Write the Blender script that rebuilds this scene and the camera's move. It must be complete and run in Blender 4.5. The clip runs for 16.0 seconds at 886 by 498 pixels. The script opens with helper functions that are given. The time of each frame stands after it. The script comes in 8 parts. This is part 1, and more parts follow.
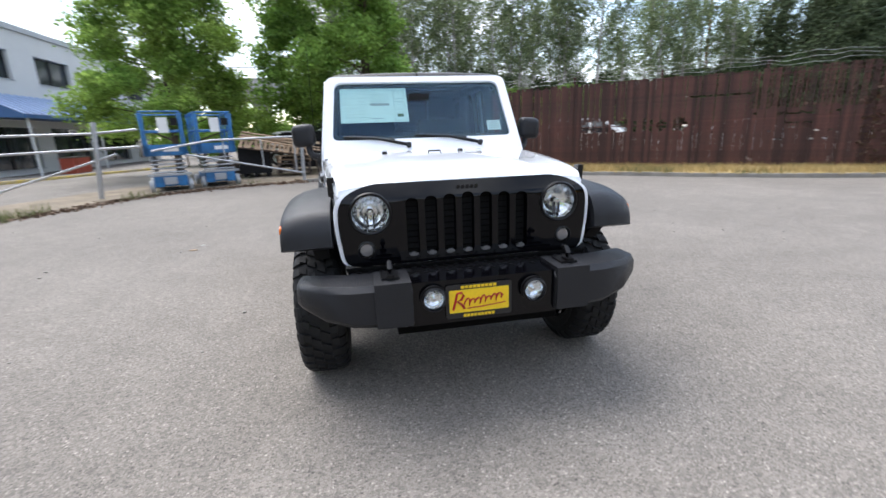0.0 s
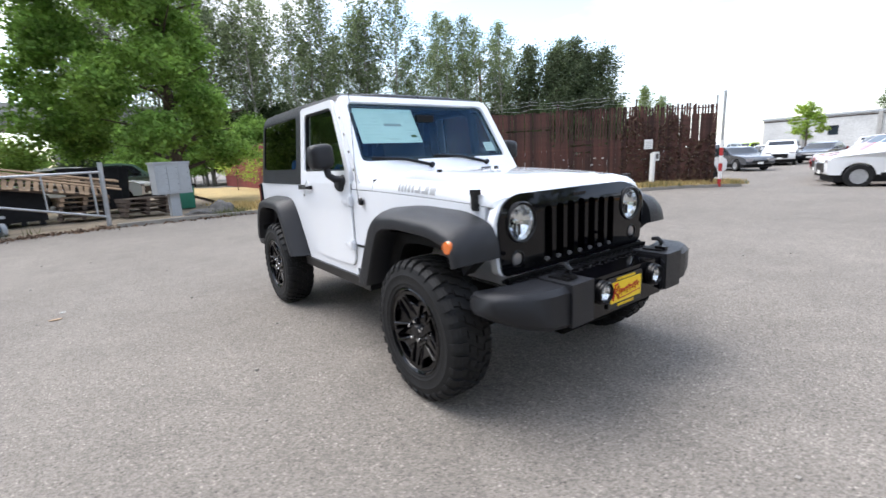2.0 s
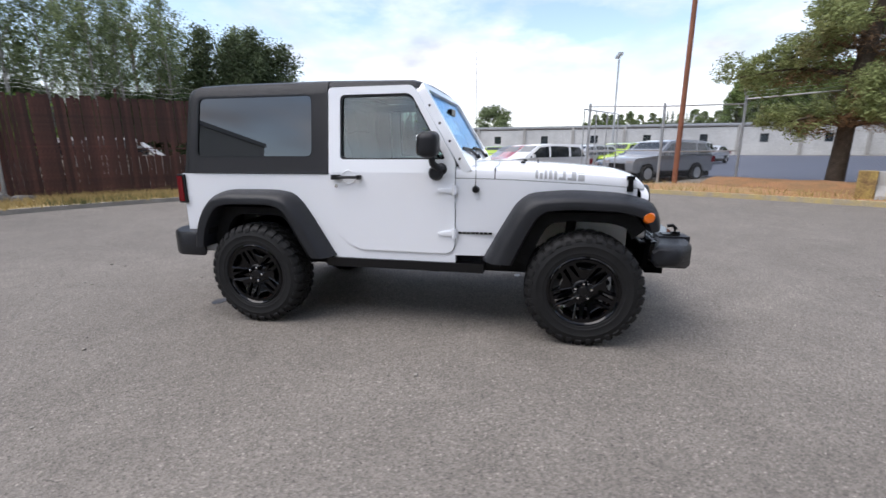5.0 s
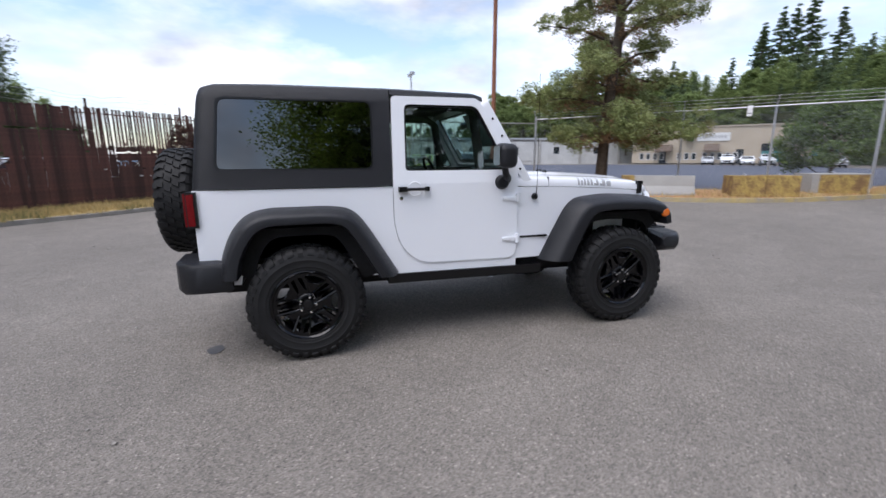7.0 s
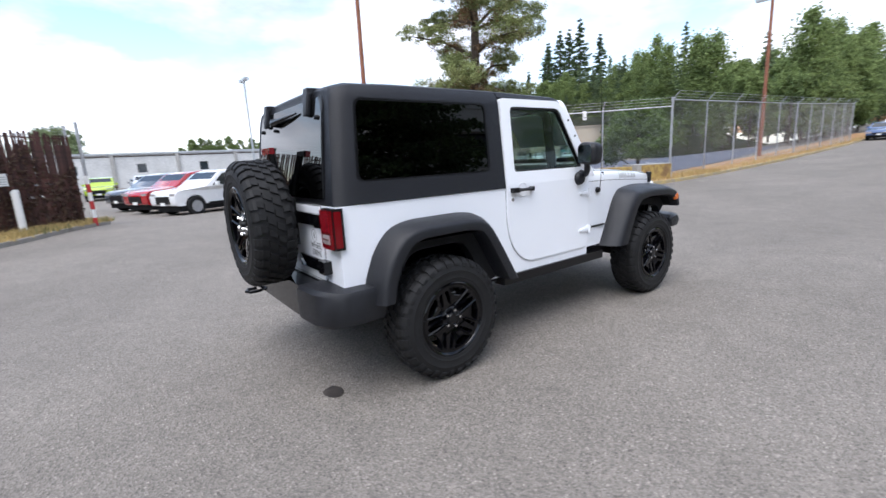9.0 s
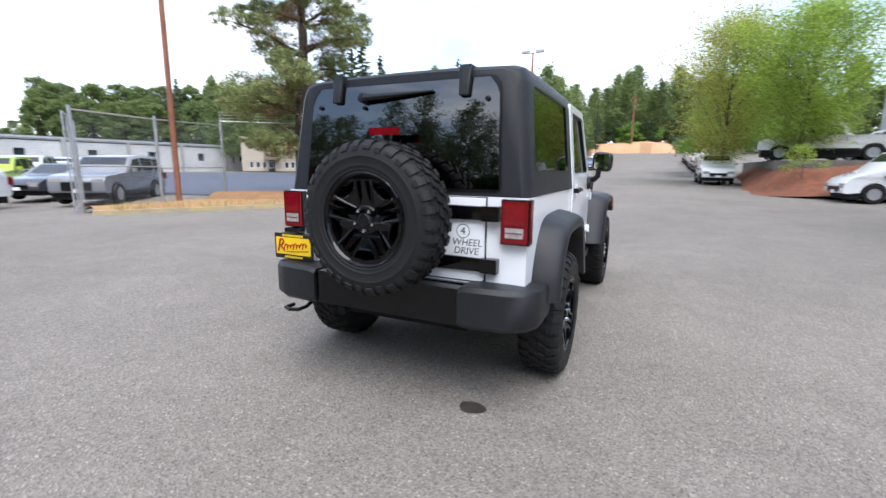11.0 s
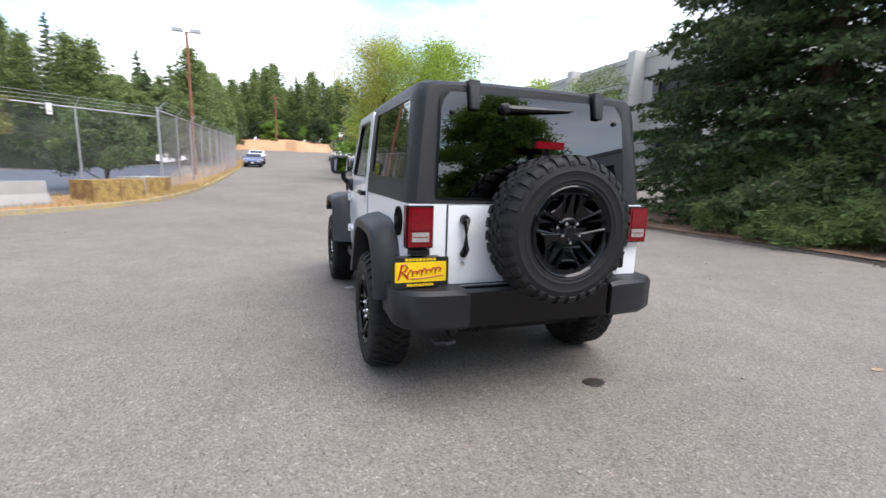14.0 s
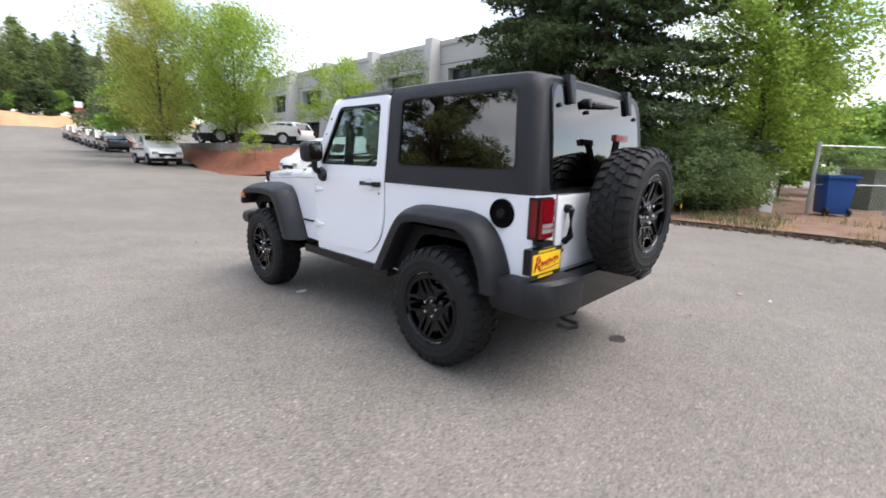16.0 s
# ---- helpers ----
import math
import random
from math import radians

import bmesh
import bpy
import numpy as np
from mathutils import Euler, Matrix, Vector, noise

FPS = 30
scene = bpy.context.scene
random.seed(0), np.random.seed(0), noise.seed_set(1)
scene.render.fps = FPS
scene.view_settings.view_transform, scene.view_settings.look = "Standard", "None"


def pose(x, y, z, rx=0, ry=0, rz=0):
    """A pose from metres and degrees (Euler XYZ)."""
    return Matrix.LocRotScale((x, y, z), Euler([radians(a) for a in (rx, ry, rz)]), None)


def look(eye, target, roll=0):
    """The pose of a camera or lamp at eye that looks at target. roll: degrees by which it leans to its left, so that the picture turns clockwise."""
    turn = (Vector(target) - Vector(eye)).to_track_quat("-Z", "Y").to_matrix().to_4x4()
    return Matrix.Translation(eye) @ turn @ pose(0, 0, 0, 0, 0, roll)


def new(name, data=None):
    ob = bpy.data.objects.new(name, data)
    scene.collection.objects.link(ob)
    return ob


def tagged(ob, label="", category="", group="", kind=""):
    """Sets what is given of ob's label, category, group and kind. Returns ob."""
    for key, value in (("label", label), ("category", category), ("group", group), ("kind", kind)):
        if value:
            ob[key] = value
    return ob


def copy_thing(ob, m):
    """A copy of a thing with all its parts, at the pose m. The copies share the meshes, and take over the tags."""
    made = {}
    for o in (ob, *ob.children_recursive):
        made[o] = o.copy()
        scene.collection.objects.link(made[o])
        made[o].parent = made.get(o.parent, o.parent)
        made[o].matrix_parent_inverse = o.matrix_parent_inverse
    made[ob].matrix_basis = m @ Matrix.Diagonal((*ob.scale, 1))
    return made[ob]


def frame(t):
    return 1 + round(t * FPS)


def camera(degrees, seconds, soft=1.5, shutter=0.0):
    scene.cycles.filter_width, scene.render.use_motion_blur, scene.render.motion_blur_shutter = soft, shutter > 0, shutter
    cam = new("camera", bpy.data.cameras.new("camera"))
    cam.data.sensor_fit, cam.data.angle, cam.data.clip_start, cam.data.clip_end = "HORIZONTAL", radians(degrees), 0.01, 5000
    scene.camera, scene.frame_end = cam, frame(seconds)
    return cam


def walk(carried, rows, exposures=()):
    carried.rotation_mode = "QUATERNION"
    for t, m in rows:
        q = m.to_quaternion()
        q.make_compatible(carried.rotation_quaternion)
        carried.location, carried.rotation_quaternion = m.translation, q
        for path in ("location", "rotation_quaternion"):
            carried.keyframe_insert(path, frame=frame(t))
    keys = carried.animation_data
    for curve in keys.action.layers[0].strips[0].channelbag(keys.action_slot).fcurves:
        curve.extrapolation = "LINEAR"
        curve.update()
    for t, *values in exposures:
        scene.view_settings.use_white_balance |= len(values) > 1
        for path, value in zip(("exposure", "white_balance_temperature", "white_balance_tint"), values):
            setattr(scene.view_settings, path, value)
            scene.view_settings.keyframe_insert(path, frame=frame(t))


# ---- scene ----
cam = camera(90.6, 16.0, shutter=0.5)
PATH = [
    (0, (-0.572, -2.537, 1.354), (-0.196, -0.639, 0.846), -2.1),
    (0.5, (-0.914, -2.427, 1.314), (-0.303, -0.594, 0.799), -1.6),
    (1, (-1.295, -2.261, 1.335), (-0.549, -0.46, 0.889), -1.8),
    (1.5, (-1.738, -2.126, 1.342), (-0.713, -0.461, 0.919), -2.1),
    (2, (-2.102, -1.901, 1.315), (-0.925, -0.334, 0.917), -2.9),
    (2.5, (-2.484, -1.611, 1.344), (-1.172, -0.167, 0.904), -1.8),
    (3, (-2.91, -1.305, 1.363), (-1.438, -0.023, 0.924), -2.2),
    (3.5, (-3.21, -0.906, 1.346), (-1.597, 0.209, 0.952), -3.1),
    (4, (-3.513, -0.54, 1.342), (-1.731, 0.305, 1.01), -3.6),
    (4.2, (-3.628, -0.37, 1.349), (-1.801, 0.36, 0.99), -2.5),
    (6.3, (-3.856, 1.628, 1.353), (-1.899, 1.493, 0.961), -0.3),
    (6.5, (-3.837, 1.844, 1.356), (-1.887, 1.582, 0.996), -0.0),
    (7, (-3.818, 2.316, 1.361), (-1.934, 1.784, 0.955), -0.3),
    (7.5, (-3.669, 2.783, 1.372), (-1.841, 2.081, 0.967), -0.6),
    (8, (-3.524, 3.26, 1.37), (-1.776, 2.37, 0.981), -2.3),
    (8.2, (-3.435, 3.436, 1.383), (-1.713, 2.49, 1.008), -2.9),
    (10.3, (-1.881, 4.857, 1.331), (-0.764, 3.23, 1.007), -0.1),
    (10.5, (-1.699, 4.988, 1.304), (-0.668, 3.298, 1.019), -0.1),
    (11, (-1.276, 5.204, 1.313), (-0.457, 3.417, 0.947), 0.6),
    (11.5, (-0.837, 5.318, 1.331), (-0.256, 3.435, 0.991), -0.4),
    (12, (-0.406, 5.493, 1.312), (-0.071, 3.548, 0.987), -0.1),
    (12.5, (0.021, 5.541, 1.306), (0.094, 3.564, 1.012), 1.5),
    (13, (0.474, 5.49, 1.33), (0.339, 3.517, 1.034), 2.0),
    (13.5, (0.947, 5.443, 1.349), (0.539, 3.514, 1.016), 1.3),
    (14, (1.377, 5.292, 1.34), (0.707, 3.44, 0.992), 1.8),
    (14.5, (1.775, 5.133, 1.342), (0.911, 3.352, 1.057), 3.0),
    (15, (2.141, 4.916, 1.356), (1.051, 3.27, 1.031), 4.2),
    (15.5, (2.424, 4.615, 1.385), (1.12, 3.136, 1.05), 2.4),
    (16, (2.785, 4.306, 1.357), (1.362, 2.963, 0.947), 1.5),
]


EXPOSE = [(0, 1.63, 6200, 11.5), (1.5, 1.66, 6230, 11.5), (2.5, 1.54, 6220, 12), (4, 1.22, 6240, 13.2), (6.5, 0.78, 6120, 15.5), (7.2, 0.97, 6040, 15), (8, 1.20, 6000, 14),
          (10.5, 1.42, 5990, 11.8), (11.5, 1.57, 6130, 12.3), (13, 1.52, 6270, 14.3), (14.5, 1.52, 6340, 14.4), (16, 1.61, 6440, 13.2)]
walk(cam, [(t, look(eye, target, roll)) for t, eye, target, roll in PATH], EXPOSE)

# ---- sky, sun and exposure ----
from mathutils.geometry import tessellate_polygon

world = bpy.data.worlds.new("sky")
scene.world = world
world.use_nodes = True
wt = world.node_tree
wt.nodes.clear()
w_out = wt.nodes.new("ShaderNodeOutputWorld")
w_bg = wt.nodes.new("ShaderNodeBackground")
w_sky = wt.nodes.new("ShaderNodeTexSky")
w_sky.sky_type = 'NISHITA'
w_sky.sun_disc = False
w_sky.sun_elevation = radians(60)
w_sky.sun_rotation = radians(327)
w_scale = wt.nodes.new("ShaderNodeMix")
w_scale.data_type = 'RGBA'
w_scale.blend_type = 'MULTIPLY'
w_scale.inputs[0].default_value = 1.0
w_scale.inputs[7].default_value = (1.5, 1.4, 1.25, 1)
w_co = wt.nodes.new("ShaderNodeTexCoord")
w_map = wt.nodes.new("ShaderNodeMapping")
w_map.inputs["Scale"].default_value = (1.0, 1.0, 2.6)
w_n = wt.nodes.new("ShaderNodeTexNoise")
w_n.inputs["Scale"].default_value = 2.3
w_n.inputs["Detail"].default_value = 9.0
w_n.inputs["Roughness"].default_value = 0.56
w_ramp = wt.nodes.new("ShaderNodeValToRGB")
w_ramp.color_ramp.elements[0].position = 0.40
w_ramp.color_ramp.elements[1].position = 0.60
w_n2 = wt.nodes.new("ShaderNodeTexNoise")
w_n2.inputs["Scale"].default_value = 3.1
w_n2.inputs["Detail"].default_value = 8.0
w_shade = wt.nodes.new("ShaderNodeValToRGB")
w_shade.color_ramp.elements[0].position = 0.33
w_shade.color_ramp.elements[0].color = (3.5, 3.7, 4.1, 1)
w_shade.color_ramp.elements[1].position = 0.70
w_shade.color_ramp.elements[1].color = (10.0, 10.1, 10.3, 1)
w_mix = wt.nodes.new("ShaderNodeMix")
w_mix.data_type = 'RGBA'
w_bg.inputs["Strength"].default_value = 0.1
for a, b in ((w_co.outputs["Generated"], w_map.inputs["Vector"]), (w_map.outputs[0], w_n.inputs["Vector"]),
             (w_map.outputs[0], w_n2.inputs["Vector"]), (w_n.outputs[0], w_ramp.inputs[0]), (w_n2.outputs[0], w_shade.inputs[0]),
             (w_sky.outputs[0], w_scale.inputs[6]), (w_ramp.outputs[0], w_mix.inputs[0]), (w_scale.outputs[2], w_mix.inputs[6]),
             (w_shade.outputs[0], w_mix.inputs[7]), (w_mix.outputs[2], w_bg.inputs["Color"]), (w_bg.outputs[0], w_out.inputs[0])):
    wt.links.new(a, b)

sun = new("sun", bpy.data.lights.new("sun", 'SUN'))
sun.data.energy = 1.4
sun.data.angle = radians(48)
sun.data.color = (1.0, 0.96, 0.9)
sun.matrix_world = look((-5.5, 8.6, 18), (0, 0, 0))


# ---- materials ----
def material(name, color, rough=0.6, metal=0.0, vary=0.12, scale=6.0, fine=60.0, bump=0.0, coat=0.0, spec=0.5, second=None, amount=0.5,
             islands=0.0, objects=0.0, contrast=0.12, emit=0.0, bump_scale=None, translucent=0.0):
    """A surface whose colour wavers at two scales, with an optional second colour in patches and fine relief."""
    m = bpy.data.materials.new(name)
    m.use_nodes = True
    nt = m.node_tree
    p = nt.nodes["Principled BSDF"]
    L = nt.links.new

    def node(kind, **kw):
        n = nt.nodes.new(kind)
        for k, v in kw.items():
            n.inputs[k].default_value = v
        return n

    co = nt.nodes.new("ShaderNodeTexCoord").outputs["Object"]
    big = node("ShaderNodeTexNoise", Scale=scale, Detail=5.0, Roughness=0.6)
    small = node("ShaderNodeTexNoise", Scale=fine, Detail=3.0)
    L(co, big.inputs["Vector"]), L(co, small.inputs["Vector"])
    base = nt.nodes.new("ShaderNodeMix")
    base.data_type = 'RGBA'
    base.inputs[6].default_value = (*color, 1)
    base.inputs[7].default_value = (*(second or [c * (1 - vary) for c in color]), 1)
    ramp = nt.nodes.new("ShaderNodeValToRGB")
    ramp.color_ramp.elements[0].position = max(0.0, amount - contrast)
    ramp.color_ramp.elements[1].position = min(1.0, amount + contrast)
    L(big.outputs[0], ramp.inputs[0]), L(ramp.outputs[0], base.inputs[0])
    col = base.outputs[2]
    val = node("ShaderNodeMapRange")
    val.inputs["From Min"].default_value, val.inputs["From Max"].default_value = 0.3, 0.7
    val.inputs["To Min"].default_value, val.inputs["To Max"].default_value = 1 - vary, 1 + vary
    L(small.outputs[0], val.inputs[0])
    fac = val.outputs[0]
    for use, src in ((islands, "geo"), (objects, "obj")):
        if use:
            n = nt.nodes.new("ShaderNodeNewGeometry" if src == "geo" else "ShaderNodeObjectInfo")
            r = node("ShaderNodeMapRange")
            r.inputs["To Min"].default_value, r.inputs["To Max"].default_value = 1 - use, 1 + use
            L(n.outputs["Random Per Island" if src == "geo" else "Random"], r.inputs[0])
            mu = nt.nodes.new("ShaderNodeMath")
            mu.operation = 'MULTIPLY'
            L(fac, mu.inputs[0]), L(r.outputs[0], mu.inputs[1])
            fac = mu.outputs[0]
    tint = nt.nodes.new("ShaderNodeVectorMath")
    tint.operation = 'SCALE'
    L(col, tint.inputs[0]), L(fac, tint.inputs["Scale"])
    L(tint.outputs[0], p.inputs["Base Color"])
    rr = node("ShaderNodeMapRange")
    rr.inputs["To Min"].default_value, rr.inputs["To Max"].default_value = max(0, rough - 0.08), min(1, rough + 0.08)
    L(big.outputs[0], rr.inputs[0])
    if rough > 0.15:
        L(rr.outputs[0], p.inputs["Roughness"])
    else:
        p.inputs["Roughness"].default_value = rough
    p.inputs["Metallic"].default_value = metal
    p.inputs["Specular IOR Level"].default_value = spec
    p.inputs["Coat Weight"].default_value = coat
    p.inputs["Coat Roughness"].default_value = 0.04
    if emit:
        p.inputs["Emission Strength"].default_value = emit
        p.inputs["Emission Color"].default_value = (*color, 1)
    if bump:
        b = nt.nodes.new("ShaderNodeBump")
        b.inputs["Strength"].default_value = bump
        b.inputs["Distance"].default_value = 0.01
        if bump_scale:
            n3 = node("ShaderNodeTexNoise", Scale=bump_scale, Detail=4.0)
            L(co, n3.inputs["Vector"]), L(n3.outputs[0], b.inputs["Height"])
        else:
            L(small.outputs[0], b.inputs["Height"])
        L(b.outputs[0], p.inputs["Normal"])
    if translucent:
        out = nt.nodes["Material Output"]
        tr = nt.nodes.new("ShaderNodeBsdfTranslucent")
        mx = nt.nodes.new("ShaderNodeMixShader")
        mx.inputs[0].default_value = translucent
        L(tint.outputs[0], tr.inputs[0]), L(p.outputs[0], mx.inputs[1]), L(tr.outputs[0], mx.inputs[2]), L(mx.outputs[0], out.inputs[0])
    return m


def glass(name, tint, rough=0.0, ior=1.5, gloss=(1, 1, 1)):
    """Thin pane: tinted light passes, the gloss follows the angle."""
    m = bpy.data.materials.new(name)
    m.use_nodes = True
    nt = m.node_tree
    nt.nodes.clear()
    out = nt.nodes.new("ShaderNodeOutputMaterial")
    t = nt.nodes.new("ShaderNodeBsdfTransparent")
    t.inputs[0].default_value = (*tint, 1)
    gl = nt.nodes.new("ShaderNodeBsdfGlossy")
    gl.inputs["Color"].default_value = (*gloss, 1)
    gl.inputs["Roughness"].default_value = rough
    lw = nt.nodes.new("ShaderNodeLayerWeight")
    lw.inputs["Blend"].default_value = 0.5
    pw = nt.nodes.new("ShaderNodeMath")
    pw.operation = 'POWER'
    pw.inputs[1].default_value = 5.0
    fr = nt.nodes.new("ShaderNodeMapRange")
    fr.inputs["To Min"].default_value = ((ior - 1) / (ior + 1)) ** 2
    fr.inputs["To Max"].default_value = 0.95
    nt.links.new(lw.outputs["Facing"], pw.inputs[0])
    nt.links.new(pw.outputs[0], fr.inputs[0])
    mx = nt.nodes.new("ShaderNodeMixShader")
    nt.links.new(fr.outputs[0], mx.inputs[0])
    nt.links.new(t.outputs[0], mx.inputs[1])
    nt.links.new(gl.outputs[0], mx.inputs[2])
    nt.links.new(mx.outputs[0], out.inputs[0])
    return m


def asphalt(name):
    """Worn asphalt: pale stone chips in a grey binder, drifting tone, darker stains and hairline cracks."""
    m = bpy.data.materials.new(name)
    m.use_nodes = True
    nt = m.node_tree
    p = nt.nodes["Principled BSDF"]
    L = nt.links.new

    def node(kind, **kw):
        n = nt.nodes.new(kind)
        for k, v in kw.items():
            n.inputs[k].default_value = v
        return n

    def span(src, a, b, lo, hi):
        r = node("ShaderNodeMapRange")
        for k, v in (("From Min", a), ("From Max", b), ("To Min", lo), ("To Max", hi)):
            r.inputs[k].default_value = v
        L(src, r.inputs[0])
        return r.outputs[0]

    def times(a, b):
        n = nt.nodes.new("ShaderNodeMath")
        n.operation = 'MULTIPLY'
        L(a, n.inputs[0]), L(b, n.inputs[1])
        return n.outputs[0]

    co = nt.nodes.new("ShaderNodeTexCoord").outputs["Object"]
    chips = node("ShaderNodeTexVoronoi", Scale=105.0)
    chips2 = node("ShaderNodeTexVoronoi", Scale=66.0)
    big = node("ShaderNodeTexNoise", Scale=0.30, Detail=6.0, Roughness=0.62)
    mid = node("ShaderNodeTexNoise", Scale=2.6, Detail=5.0, Roughness=0.65)
    grain = node("ShaderNodeTexNoise", Scale=170.0, Detail=2.0)
    warp = node("ShaderNodeTexNoise", Scale=1.1, Detail=4.0)
    for n in (chips, chips2, big, mid, grain, warp):
        L(co, n.inputs["Vector"])
    sep = nt.nodes.new("ShaderNodeSeparateColor")
    L(chips.outputs["Color"], sep.inputs[0])
    sep2 = nt.nodes.new("ShaderNodeSeparateColor")
    L(chips2.outputs["Color"], sep2.inputs[0])
    f = span(sep.outputs[0], 0.0, 1.0, 0.70, 1.28)
    core = span(chips2.outputs["Distance"], 0.24, 0.52, 1.0, 0.0)
    f = times(f, span(times(span(sep2.outputs[1], 0.62, 0.98, 0.0, 1.0), core), 0.0, 1.0, 1.0, 1.75))
    f = times(f, span(times(span(sep2.outputs[0], 0.60, 0.95, 0.0, 1.0), core), 0.0, 1.0, 1.0, 0.52))
    f = times(f, span(big.outputs[0], 0.32, 0.68, 0.86, 1.10))
    f = times(f, span(mid.outputs[0], 0.30, 0.70, 0.90, 1.09))
    f = times(f, span(grain.outputs[0], 0.3, 0.7, 0.88, 1.12))
    # hairline cracks along wandering cell borders
    mixv = nt.nodes.new("ShaderNodeMix")
    mixv.data_type = 'VECTOR'
    mixv.inputs[0].default_value = 0.32
    L(co, mixv.inputs[4]), L(warp.outputs["Color"], mixv.inputs[5])
    crack = node("ShaderNodeTexVoronoi", Scale=0.17)
    crack.feature = 'DISTANCE_TO_EDGE'
    L(mixv.outputs[1], crack.inputs["Vector"])
    f = times(f, span(crack.outputs[0], 0.0, 0.0016, 0.87, 1.0))
    tint = nt.nodes.new("ShaderNodeVectorMath")
    tint.operation = 'SCALE'
    tint.inputs[0].default_value = (0.192, 0.173, 0.152)
    L(f, tint.inputs["Scale"])
    L(tint.outputs[0], p.inputs["Base Color"])
    p.inputs["Roughness"].default_value = 0.86
    p.inputs["Specular IOR Level"].default_value = 0.3
    b = nt.nodes.new("ShaderNodeBump")
    b.inputs["Strength"].default_value = 0.7
    b.inputs["Distance"].default_value = 0.006
    L(chips.outputs["Distance"], b.inputs["Height"])
    b2 = nt.nodes.new("ShaderNodeBump")
    b2.inputs["Strength"].default_value = 0.35
    b2.inputs["Distance"].default_value = 0.02
    L(mid.outputs[0], b2.inputs["Height"]), L(b2.outputs[0], b.inputs["Normal"])
    L(b.outputs[0], p.inputs["Normal"])
    return m


WHITE = material("white_paint", (0.87, 0.89, 0.93), 0.22, vary=0.015, scale=1.5, fine=900, coat=0.8)
GLOSS = material("gloss_black_paint", (0.002, 0.002, 0.003), 0.05, vary=0.1, scale=3, coat=0.0, spec=0.34)
GRILLEBLACK = material("gloss_black_grille", (0.002, 0.002, 0.003), 0.04, vary=0.1, scale=3, spec=0.26)
PLASTIC = material("charcoal_plastic", (0.0135, 0.0142, 0.0175), 0.42, vary=0.10, scale=3, fine=420, bump=0.25, spec=0.36)
TOPBLACK = material("hardtop_textured", (0.0100, 0.0106, 0.0138), 0.42, vary=0.10, scale=2.5, fine=500, bump=0.30, spec=0.34)
RUBBER = material("tyre_rubber", (0.0135, 0.0135, 0.0142), 0.64, vary=0.20, scale=9, fine=200, bump=0.15, spec=0.28)
DARK = material("underbody_black", (0.010, 0.010, 0.011), 0.75, vary=0.25, scale=8, spec=0.25)
TRIM = material("satin_black", (0.005, 0.005, 0.006), 0.33, vary=0.1, scale=5, spec=0.35)
CHROME = material("chrome", (0.75, 0.76, 0.78), 0.10, 1.0, vary=0.03)
STEEL = material("galvanised_steel", (0.50, 0.51, 0.53), 0.45, 0.75, vary=0.15, scale=5, fine=50)
REFLECT = material("lamp_reflector", (0.90, 0.91, 0.93), 0.13, 1.0, vary=0.06, scale=30, bump=0.25, bump_scale=40)
RED_GLOW = material("red_lens_panel", (0.20, 0.004, 0.010), 0.10, vary=0.22, scale=45, fine=160, coat=0.4, spec=0.4)
RED_LENS = material("red_lens", (0.17, 0.002, 0.006), 0.16, vary=0.15, scale=30, fine=140, coat=0.25, spec=0.35)
CLEAR_LENS = material("clear_lens", (0.46, 0.43, 0.43), 0.12, 0.25, vary=0.2, scale=40, coat=1.0)
AMBER = material("amber_lens", (0.75, 0.16, 0.010), 0.14, vary=0.12, scale=60, coat=1.0)
YELLOW = material("yellow_plate", (0.85, 0.58, 0.010), 0.35, vary=0.05, scale=20)
REDINK = material("red_ink", (0.42, 0.010, 0.012), 0.4, vary=0.1)
BLACKINK = material("black_ink", (0.012, 0.012, 0.013), 0.45, vary=0.1)
GREYINK = material("grey_print", (0.38, 0.39, 0.40), 0.5, vary=0.1)
PAPER = material("paper", (0.76, 0.86, 0.84), 0.55, vary=0.04, scale=10)
PAPERW = material("white_paper", (0.80, 0.80, 0.78), 0.55, vary=0.04)
VOID = material("matt_black", (0.003, 0.003, 0.003), 0.9, vary=0.1, spec=0.08)
SEATFAB = material("seat_fabric", (0.030, 0.030, 0.032), 0.8, vary=0.15, fine=300, bump=0.2)
# the screen's blue gloss colour stands in for blue sky mirrored there
WSGLASS = glass("windscreen_glass", (0.80, 0.88, 0.87), ior=1.46, gloss=(0.48, 0.70, 1.0))
DOORGLASS = glass("door_glass", (0.72, 0.80, 0.77), ior=1.85)
PRIVACY = glass("privacy_glass", (0.010, 0.011, 0.013), ior=1.95)
LENSGLASS = glass("lens_glass", (0.9, 0.92, 0.92), ior=1.45)

ASPHALT = asphalt("asphalt")
BLUELOT = material("sealed_lot", (0.085, 0.095, 0.125), 0.85, vary=0.10, scale=0.3, fine=90, spec=0.3)
CONCRETE = material("concrete", (0.36, 0.35, 0.33), 0.85, vary=0.14, scale=1.2, fine=70, bump=0.25)
KERBMAT = material("kerb_concrete", (0.30, 0.28, 0.25), 0.9, vary=0.2, scale=2.5, fine=60, bump=0.4)
STONEKERB = material("soiled_kerb", (0.20, 0.17, 0.145), 0.92, vary=0.3, scale=2.5, fine=60, bump=0.5, second=(0.13, 0.10, 0.08))
YKERB = material("faded_yellow_kerb", (0.46, 0.36, 0.16), 0.85, vary=0.2, scale=3, fine=60, second=(0.34, 0.30, 0.23), bump=0.3)
DRYGRASS = material("dry_grass_ground", (0.42, 0.31, 0.14), 0.95, vary=0.25, scale=1.5, fine=45, bump=0.8, second=(0.33, 0.26, 0.12))
